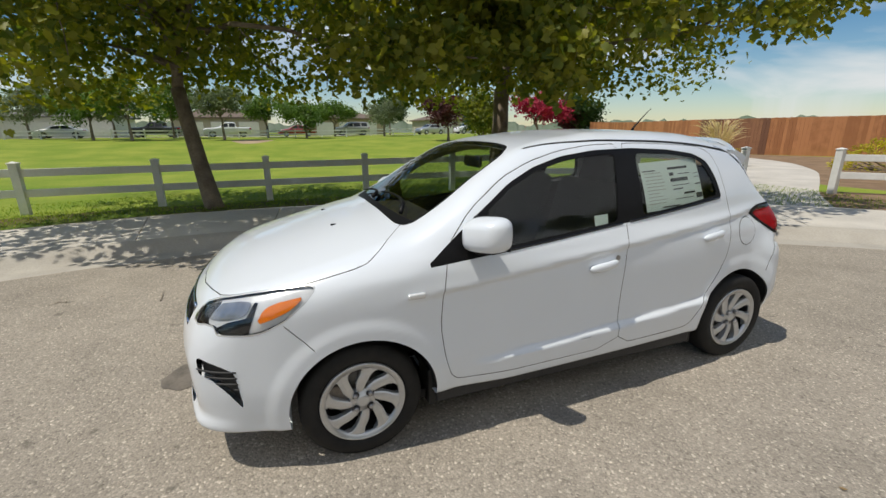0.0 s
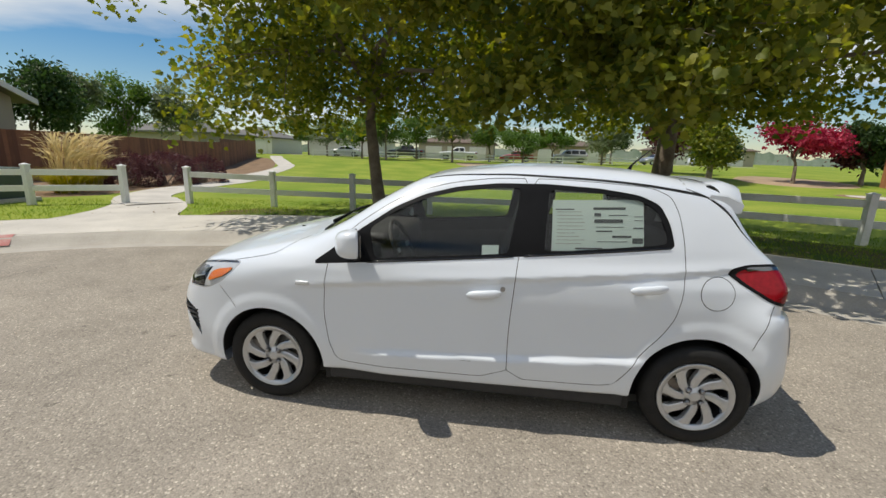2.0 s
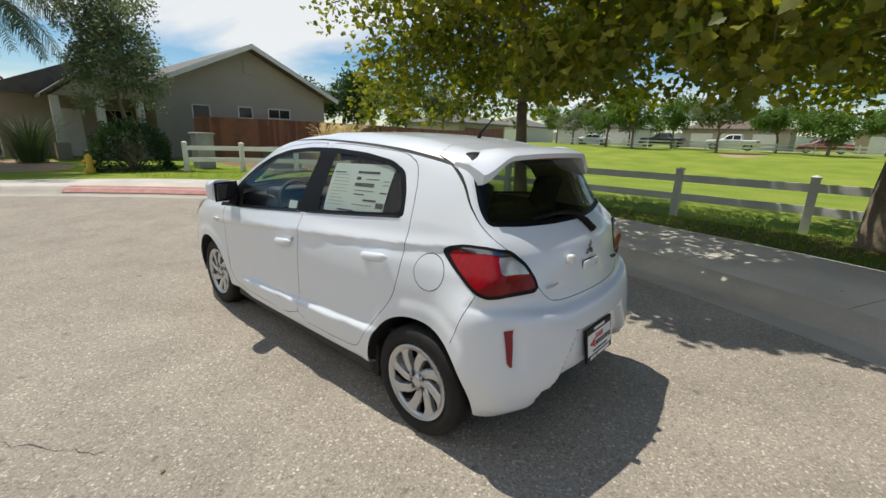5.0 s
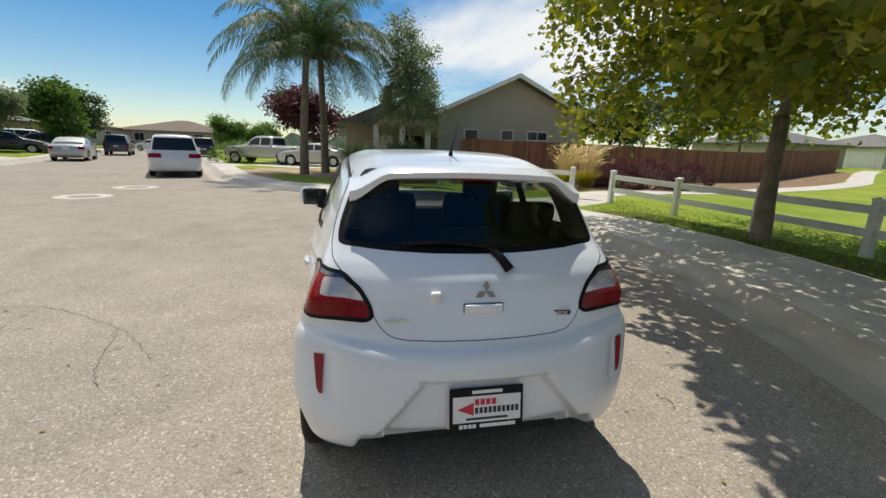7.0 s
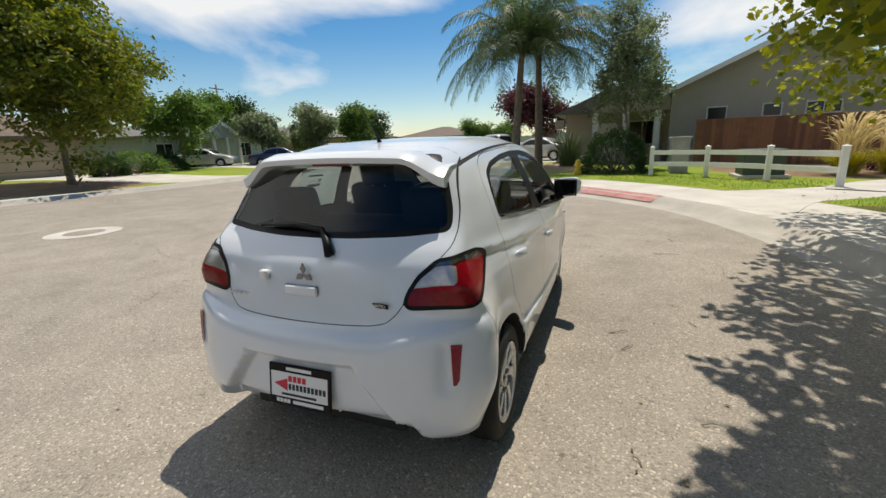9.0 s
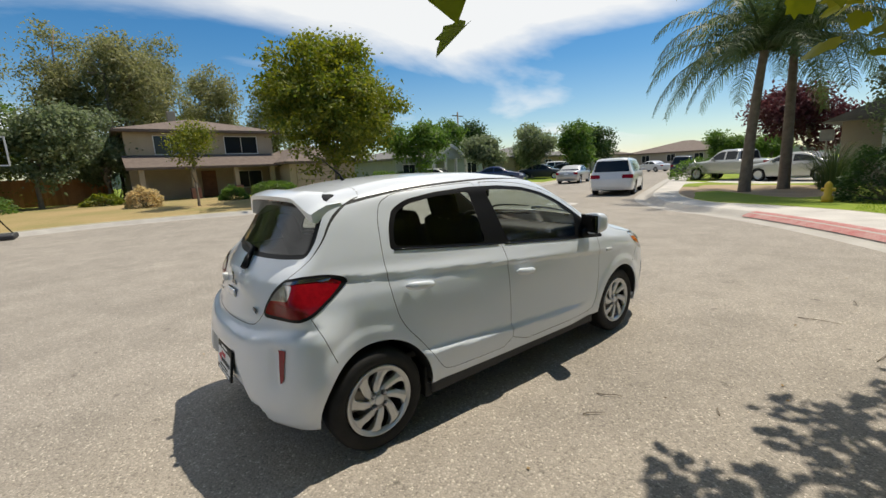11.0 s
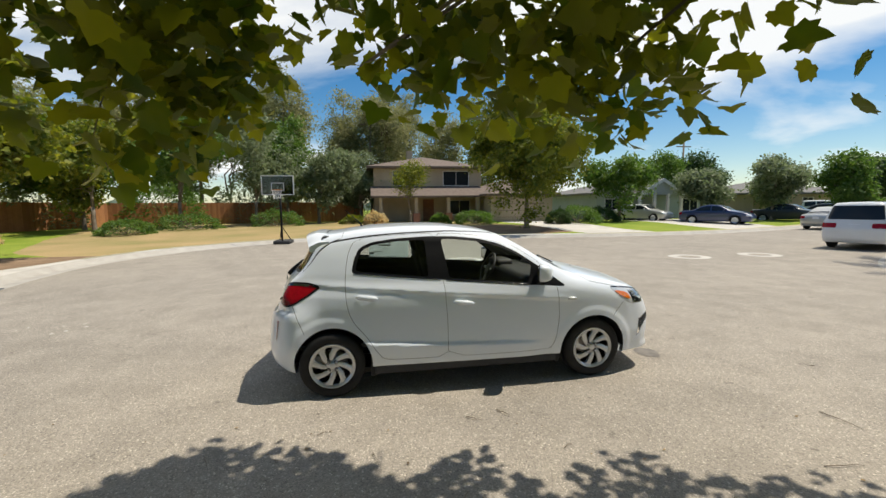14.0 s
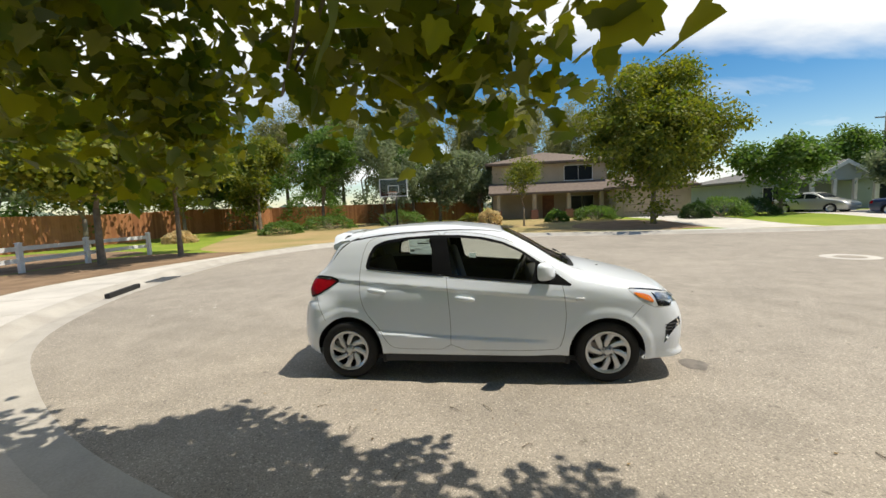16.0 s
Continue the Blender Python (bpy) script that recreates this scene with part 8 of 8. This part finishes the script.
# front wipers and washer jets
for x0, x1, y0 in ((-0.46, 0.06, 0.93), (0.05, 0.48, 0.96)):
    pts = []
    for k in range(6):
        t = k / 5
        x = x0 + (x1 - x0) * t
        y = y0 - 0.10 * t * (1 - t) - (0.03 if k else 0)
        pts.append((x, y, float(TOP(np.array(y)) - CROWN(np.array(y)) * x * x) + 0.022))
    vs, fs = tube(pts, [0.013, 0.010, 0.008, 0.007, 0.006, 0.005], 6)
    mesh_ob("wiper", vs, fs, M["trim"], car, "black windscreen wiper", True)
for s in (-1, 1):
    part("washer_jet", box_bm(0.022, 0.028, 0.010, (s * 0.24, 1.24, float(TOP(np.array(1.24)) - 0.22 * 0.058) + 0.004), 0.003), M["trim"], car)
kx = surf_x(-0.16, 0.83)
vs, fs = lathe([(-0.002, 0.014), (0.004, 0.013), (0.005, 0.0003)], 16)
mesh_ob("key_lock", [(-(kx + v[0]), v[1] - 0.16, v[2] + 0.83) for v in vs], fs, M["steel"], doors["left", "f"], "steel key lock")


# ---- price sheet in the left rear window, small paper in the front ----
def sheet(y0, y1, z0, z1, off, n=8):
    vs, fs = [], []
    for i in range(n + 1):
        for j in range(n + 1):
            yy, zz = y0 + (y1 - y0) * i / n, z0 + (z1 - z0) * j / n
            zz += 0.035 * (-(yy + 0.65))
            vs.append((-(surf_x(yy, zz) - off), yy, zz))
    fs = [(i * (n + 1) + j, i * (n + 1) + j + 1, (i + 1) * (n + 1) + j + 1, (i + 1) * (n + 1) + j) for i in range(n) for j in range(n)]
    return vs, fs


st = mesh_ob("price_sheet", *sheet(-0.405, -0.885, 1.050, 1.312, 0.014), M["paper"], None, smooth=True)
tagged(st, "pale green printed price sheet inside the rear side window", "sticker")
rng = random.Random(5)
for k, (a, b, c, d) in enumerate(((-0.62, -0.79, 1.262, 1.274), (-0.625, -0.775, 1.195, 1.213), (-0.635, -0.72, 1.150, 1.156), (-0.72, -0.82, 1.120, 1.130), (-0.53, -0.67, 1.062, 1.068), (-0.83, -0.88, 1.165, 1.171),
                                  (-0.825, -0.88, 1.09, 1.117), (-0.625, -0.66, 1.228, 1.245), (-0.42, -0.52, 1.262, 1.267), (-0.70, -0.80, 1.232, 1.236), (-0.635, -0.78, 1.172, 1.175), (-0.64, -0.80, 1.098, 1.101), (-0.835, -0.88, 1.225, 1.228), (-0.835, -0.88, 1.205, 1.208))):
    mesh_ob("printed_bar", *sheet(a, b, c, d, 0.0125, 2), M["ink"], st, "dark printed bar")
for k in range(10):
    z = 1.25 - k * 0.018
    mesh_ob("printed_bar", *sheet(-0.43, -0.43 - 0.15 * rng.uniform(0.6, 1), z, z + 0.0025, 0.0125, 2), M["box_grey"], st)
tg = mesh_ob("paper_tag", *sheet(-0.035, -0.125, 0.985, 1.075, 0.018), M["paper"], None, smooth=True)
tagged(tg, "small pale green paper tag behind the front side window", "sticker")

# ---- inside ----
part("dashboard", box_bm(1.28, 0.42, 0.26, (0, 0.78, 0.86), 0.06), M["dash"], car, "dark grey dashboard", True)
part("instrument_hood", box_bm(0.34, 0.2, 0.09, (-0.36, 0.66, 1.0), 0.035), M["dash"], car, "dark instrument hood", True)
part("cabin_floor", box_bm(1.34, 2.3, 0.04, (0, -0.4, 0.42), 0.01), M["dash"], car, "dark cabin floor")


def seat(x, y, w, name="seat", bench=False):
    s = empty(name)
    s.parent = car
    part("cushion", box_bm(w, 0.50, 0.17, (x, y + 0.06, 0.60), 0.06), M["cloth"], s, "dark cloth cushion", True)
    rot = Matrix.Rotation(radians(16), 4, "X")
    part("backrest", box_bm(w, 0.14, 0.50 if bench else 0.60, (x, y - 0.27, 0.85 if bench else 0.90), 0.06, None, rot), M["cloth"], s, "dark cloth backrest", True)
    for hx in ([x] if not bench else [x - 0.38, x + 0.38]):
        part("headrest", box_bm(0.25, 0.09, 0.19, (hx, y - 0.40, 1.265 if not bench else 1.155), 0.04, None, rot), M["cloth"], s, "dark cloth headrest", True)
        for d in (-0.05, 0.05):
            vs, fs = tube([(hx + d, y - 0.36, 1.06), (hx + d, y - 0.395, 1.18)], [0.007, 0.007], 6)
            mesh_ob("headrest_post", vs, fs, M["steel"], s)


seat(-0.35, 0.02, 0.50)
seat(0.35, 0.02, 0.50)
seat(0.0, -0.82, 1.22, "rear_bench", True)
stw = empty("steering_wheel")
stw.parent = car
vs, fs, n, m = [], [], 36, 8
for i in range(n):
    a = 2 * math.pi * i / n
    for k in range(m):
        b = 2 * math.pi * k / m
        r = 0.180 + 0.015 * math.cos(b)
        vs.append((r * math.cos(a), 0.015 * math.sin(b), r * math.sin(a)))
for i in range(n):
    for k in range(m):
        fs.append((i * m + k, ((i + 1) % n) * m + k, ((i + 1) % n) * m + (k + 1) % m, i * m + (k + 1) % m))
swm = Matrix.Translation((-0.36, 0.50, 0.93)) @ Matrix.Rotation(radians(-24), 4, "X")
mesh_ob("wheel_ring", [swm @ Vector(v) for v in vs], fs, M["dash"], stw, "black steering wheel ring", True)
hubp = part("wheel_boss", box_bm(0.16, 0.05, 0.12, (0, 0.02, -0.02), 0.02), M["dash"], stw, "black wheel boss", True)
hubp.matrix_world = swm
for a in (0.0, math.pi, -math.pi / 2):
    sp = part("wheel_spoke", box_bm(0.16, 0.02, 0.03, (0.10, 0.01, 0), 0.008), M["steel"], stw)
    sp.matrix_world = swm @ Matrix.Rotation(-a, 4, "Y")
part("rear_view_mirror", box_bm(0.22, 0.03, 0.07, (0, 0.32, 1.30), 0.015), M["trim"], car, "inner mirror", True)


# ---- other vehicles ----
def paintmat(name, col, rough=0.3, metal=0.0):
    return mat(name, col, rough, metal, var=0.06, scale=2, fine=500, coat=0.7)


M["van_white"] = paintmat("van_white", (0.72, 0.73, 0.74))
M["silver_paint"] = paintmat("silver_paint", (0.50, 0.50, 0.48), 0.35, 0.5)
M["blue_paint"] = paintmat("navy_paint", (0.02, 0.035, 0.10))
M["dark_paint"] = paintmat("charcoal_paint", (0.03, 0.032, 0.035))
M["red_paint"] = paintmat("red_paint", (0.30, 0.03, 0.03))

KINDS = {
    # length, width, tyre radius, wheelbase, belt, top profile, rear profile, front profile, windows (y from, to), pillars
    "van": dict(L=5.1, W=1.92, r=0.33, wb=3.0, belt=1.00, roof=1.64, zb=0.25,
                top=[(-2.6, 1.58), (-2.3, 1.66), (-1.0, 1.69), (0.3, 1.66), (0.75, 1.56), (1.55, 1.12), (1.8, 1.05), (2.3, 0.90), (2.6, 0.70)],
                rear=[(0.2, -2.42), (0.45, -2.55), (0.7, -2.55), (0.95, -2.48), (1.15, -2.42), (1.7, -2.22)], front=[(0.2, 2.40), (0.5, 2.55), (0.8, 2.50), (1.0, 2.3)],
                glass=(-2.05, 1.15), pillars=(-1.15, 0.15), slope=0.62, tall=0.44),
    "sedan": dict(L=4.7, W=1.80, r=0.32, wb=2.7, belt=0.93, roof=1.40, zb=0.22,
                  top=[(-2.4, 0.92), (-2.1, 1.00), (-1.55, 1.04), (-1.35, 1.08), (-0.75, 1.36), (-0.3, 1.43), (0.2, 1.41), (0.45, 1.34), (1.15, 1.00), (1.4, 0.96), (2.1, 0.80), (2.4, 0.60)],
                  rear=[(0.2, -2.2), (0.5, -2.35), (0.75, -2.33), (1.0, -2.20)], front=[(0.2, 2.2), (0.45, 2.35), (0.65, 2.33), (0.85, 2.1)],
                  glass=(-1.15, 0.85), pillars=(-0.15,), slope=0.55, tall=0.38),
    "suv": dict(L=4.7, W=1.85, r=0.36, wb=2.75, belt=1.08, roof=1.70, zb=0.32,
                top=[(-2.4, 1.60), (-2.1, 1.70), (-0.8, 1.74), (0.2, 1.70), (0.5, 1.60), (1.15, 1.18), (1.4, 1.12), (2.1, 1.00), (2.4, 0.80)],
                rear=[(0.2, -2.2), (0.5, -2.35), (0.9, -2.32), (1.1, -2.25), (1.7, -2.02)], front=[(0.2, 2.2), (0.5, 2.35), (0.8, 2.33), (1.05, 2.2)],
                glass=(-1.9, 0.85), pillars=(-1.05, -0.05), slope=0.5, tall=0.45),
    "pickup": dict(L=5.3, W=1.85, r=0.38, wb=3.3, belt=1.12, roof=1.72, zb=0.38,
                   top=[(-2.7, 1.16), (-1.12, 1.17), (-1.02, 1.20), (-0.92, 1.66), (-0.6, 1.76), (0.1, 1.75), (0.35, 1.66), (0.95, 1.22), (1.2, 1.17), (2.3, 1.08), (2.65, 0.95)],
                   rear=[(0.3, -2.6), (0.6, -2.66), (1.2, -2.64)], front=[(0.3, 2.55), (0.6, 2.66), (1.0, 2.60), (1.1, 2.5)],
                   glass=(-0.85, 0.70), pillars=(-0.15,), slope=0.42, tall=0.44),
}
SKINS = {}


def vehicle_skin(kind):
    """Body surface of a kind of vehicle, cut into paint, glass and lamps; made once."""
    if kind in SKINS:
        return SKINS[kind]
    k = KINDS[kind]
    top, rear, front = Curve(k["top"]), Curve(k["rear"]), Curve(k["front"])
    hw = k["W"] / 2
    side = Curve([(0.1, hw - 0.06), (k["zb"] + 0.1, hw - 0.03), (0.6, hw - 0.005), (k["belt"] - 0.12, hw), (k["belt"], hw - 0.03), (k["belt"] + 0.1, hw - 0.075), (k["roof"], hw - 0.075 - (k["roof"] - k["belt"] - 0.1) * 0.36), (2.0, hw - 0.45)])
    plan = Curve([(-k["L"] / 2 - 0.1, 0.10), (-k["L"] / 2 + 0.5, 0.03), (-0.8, 0), (0.8, 0), (k["L"] / 2 - 0.7, 0.04), (k["L"] / 2, 0.12)])

    def fn(x, y, z):
        ax = np.abs(x)
        s = side(z) - plan(y)
        for q in (1, -1):
            r = np.hypot(y - q * k["wb"] / 2, z - k["r"])
            s = s + 0.015 * np.exp(-((r - k["r"] - 0.06) / 0.05) ** 2)
        f = smax((ax - s) * 0.95, (z - top(y) + 0.07 * ax * ax) * 0.85, 0.10)
        f = smax(f, (y - front(z) + 0.12 * ax * ax) * 0.9, 0.18)
        f = smax(f, (rear(z) + 0.08 * ax * ax - y) * 0.9, 0.12)
        return smax(f, k["zb"] - z, 0.04)

    P, F = surface(fn, (-hw - 0.05, -k["L"] / 2 - 0.2, 0.1), (hw + 0.05, k["L"] / 2 + 0.2, k["roof"] + 0.15), 0.055)
    sk = Skin(P, F)
    b, rf = k["belt"], k["roof"]
    arch = lambda Q: far(np.minimum(np.hypot(Q[:, 1] - k["wb"] / 2, Q[:, 2] - k["r"]), np.hypot(Q[:, 1] + k["wb"] / 2, Q[:, 2] - k["r"])) - k["r"] - 0.05, AX(Q) > hw * 0.55)
    sk.cut(arch, "gone")
    zt = lambda Q: np.minimum(top(Q[:, 1]) - 0.13, rf - 0.085)
    sideglass = lambda Q: np.maximum.reduce([b + 0.05 - Q[:, 2], Q[:, 2] - zt(Q), hw * 0.66 - AX(Q), k["glass"][0] - Q[:, 1], Q[:, 1] - k["glass"][1] + (Q[:, 2] - b) * k["slope"]])
    sk.cut(sideglass, "glass", only=["body"])
    for p in k["pillars"]:
        sk.cut(lambda Q: np.maximum(np.abs(Q[:, 1] - p) - 0.045, hw * 0.6 - AX(Q)), "pillar", only=["glass"])
    screen = lambda Q: np.maximum.reduce([b + 0.10 - Q[:, 2], Q[:, 2] - rf + 0.07, AX(Q) - hw * 0.80 + (Q[:, 2] - b) * 0.22, -(Q[:, 1] - k["glass"][1] + 0.55)])
    sk.cut(screen, "glass", only=["body"])
    back = lambda Q: np.maximum.reduce([b + 0.07 - Q[:, 2], Q[:, 2] - rf + 0.09, AX(Q) - hw * 0.80 + (Q[:, 2] - b) * 0.20, Q[:, 1] - k["glass"][0] + 0.06])
    sk.cut(back, "glass", only=["body"])
    tail = lambda Q: np.maximum.reduce([np.abs(Q[:, 2] - b + 0.14) - 0.085, hw * (0.48 if kind == "van" else 0.62) - AX(Q), Q[:, 1] + k["L"] / 2 - 0.28])
    sk.cut(tail, "tail", only=["body"])
    head = lambda Q: np.maximum.reduce([np.abs(Q[:, 2] - b * 0.72) - 0.075, hw * 0.55 - AX(Q), k["L"] / 2 - 0.38 - Q[:, 1]])
    sk.cut(head, "head", only=["body"])
    sk.cut(lambda Q: np.maximum(Q[:, 2] - k["zb"] - 0.10, -1e3), "lower", only=["body"])
    SKINS[kind] = sk
    return sk


def vehicle(kind, x, y, yaw, paint, name, label, z=0.0, lower=None, group=""):
    """A parked vehicle that faces yaw degrees from +Y."""
    k = KINDS[kind]
    sk = vehicle_skin(kind)
    v = empty(name, pose(x, y, z, 0, 0, yaw), label, "car", group)
    for lab, nm, mt, ll in (("body", "body", paint, ""), ("glass", "window_glass", M["pane"], "dark window glass"), ("pillar", "pillar", paint, ""), ("lower", "bumper_trim", lower or paint, "")):
        a, f = sk.take(lab)
        if f:
            mesh_ob(nm, a, f, mt, v, ll, True)
    for s, keep in ((-1, left), (1, right)):
        for lab, nm, mt, ll in (("tail", "tail_lamp", M["red_lens"], "red tail lamp"), ("head", "headlamp", M["silver"], "clear headlamp")):
            a, f = sk.take(lab, keep)
            if f:
                mesh_ob(nm, a, f, mt, v, ll, True)
        for q in (-1, 1):
            w = empty("wheel")
            w.parent = v
            w.location = (s * (k["W"] / 2 - 0.13), q * k["wb"] / 2, k["r"])
            if s < 0:
                w.rotation_euler = (0, 0, math.pi)
            r = k["r"]
            a, f = lathe([(-0.1, r * 0.6), (-0.11, r * 0.9), (-0.08, r), (0.08, r), (0.11, r * 0.9), (0.10, r * 0.68)], 28)
            mesh_ob("tyre", a, f, M["rubber"], w, "black tyre", True)
            a, f = lathe([(0.10, r * 0.69), (0.085, r * 0.66), (0.06, r * 0.55), (0.075, r * 0.25), (0.085, 0.001)], 28)
            mesh_ob("rim", a, f, M["alloy"], w, "metal rim", True)
        part("door_mirror", box_bm(0.2, 0.1, 0.14, (s * (k["W"] / 2 + 0.04), k["glass"][1] - 0.18, k["belt"] + 0.08), 0.03), paint, v)
    part("underbody", box_bm(k["W"] * 0.62, k["L"] * 0.93, 0.2, (0, 0, k["zb"] + 0.10), 0.02), M["seam"], v, "dark underbody")
    part("number_plate", box_bm(0.31, 0.015, 0.15, (0, -k["L"] / 2 + (0.06 if kind == "van" else 0.02), k["belt"] - 0.16 if kind == "van" else 0.75), 0.005), M["plate_white"], v, "pale number plate")
    return v


vehicle("van", -8.4, 18.0, 21, M["van_white"], "minivan", "white minivan with red tail lamps parked on the street", 0.0)
vehicle("pickup", -6.2, 26.8, 68, M["silver_paint"], "pickup_truck", "silver pickup truck parked on the corner drive", 0.15)
vehicle("sedan", -2.9, 25.3, 74, M["silver_paint"], "coupe", "pale silver coupe parked behind the palms", 0.15)
G2 = "cars parked along the far kerb"
vehicle("sedan", -27.8, 21.8, -62, M["silver_paint"], "sedan", "pale silver sedan parked on a drive", 0.3, group=G2)
vehicle("sedan", -22.6, 24.2, -58, M["blue_paint"], "sedan", "navy blue sedan parked on a drive", 0.2, group=G2)
vehicle("sedan", -23.6, 31.5, -66, M["dark_paint"], "sedan", "dark sedan parked on a drive", 0.2, group=G2)
vehicle("sedan", -24.0, 36.0, -66, M["dark_paint"], "sedan", "dark sedan parked on a drive", 0.2, group=G2)
vehicle("suv", -29.0, 42.5, -50, M["van_white"], "suv", "white utility vehicle parked further up", 0.2, group=G2)
vehicle("sedan", -17.9, 28.3, 19, M["silver_paint"], "sedan", "silver sedan parked along the kerb", 0.0, group=G2)
vehicle("suv", -20.6, 39.5, 19, M["dark_paint"], "suv", "dark utility vehicle parked up the street", 0.0, group=G2)
vehicle("sedan", -24.0, 55.0, 70, M["van_white"], "sedan", "white sedan at the end of the street", 0.0, group=G2)
vehicle("suv", -13.6, 38.5, 19, M["dark_paint"], "suv", "dark utility vehicle parked by the hedge", 0.0, group=G2)
vehicle("sedan", -15.6, 44.5, 19, M["silver_paint"], "sedan", "silver sedan parked by the kerb", 0.0, group=G2)
G3 = "cars parked beyond the park"
for x, y, yaw, kd, pm, nm, tx in ((56, 22.5, 5, "sedan", "van_white", "sedan", "white sedan parked beyond the park"), (57, 14.0, -4, "pickup", "dark_paint", "pickup_truck", "dark pickup parked beyond the park"), (56.5, 6.5, 4, "pickup", "van_white", "pickup_truck", "white pickup parked beyond the park"),
                                  (57.5, -1.5, 0, "sedan", "red_paint", "sedan", "red sedan parked beyond the park"), (57, -8.5, 3, "suv", "silver_paint", "suv", "silver utility vehicle beyond the park"), (58, -20, 20, "sedan", "silver_paint", "sedan", "silver sedan beyond the park"), (60, -27, 10, "suv", "van_white", "suv", "white utility vehicle beyond the park")):
    vehicle(kd, x, y, yaw, M[pm], nm, tx, G(x, y) + 0.012, group=G3)
# white fence along the far side of the park
rail_fence([(51.5 + 0.03 * (k - 7) ** 2, -16 + 3.0 * k) for k in range(15)], "white rail fences", "white two-rail fence on the far side of the park")
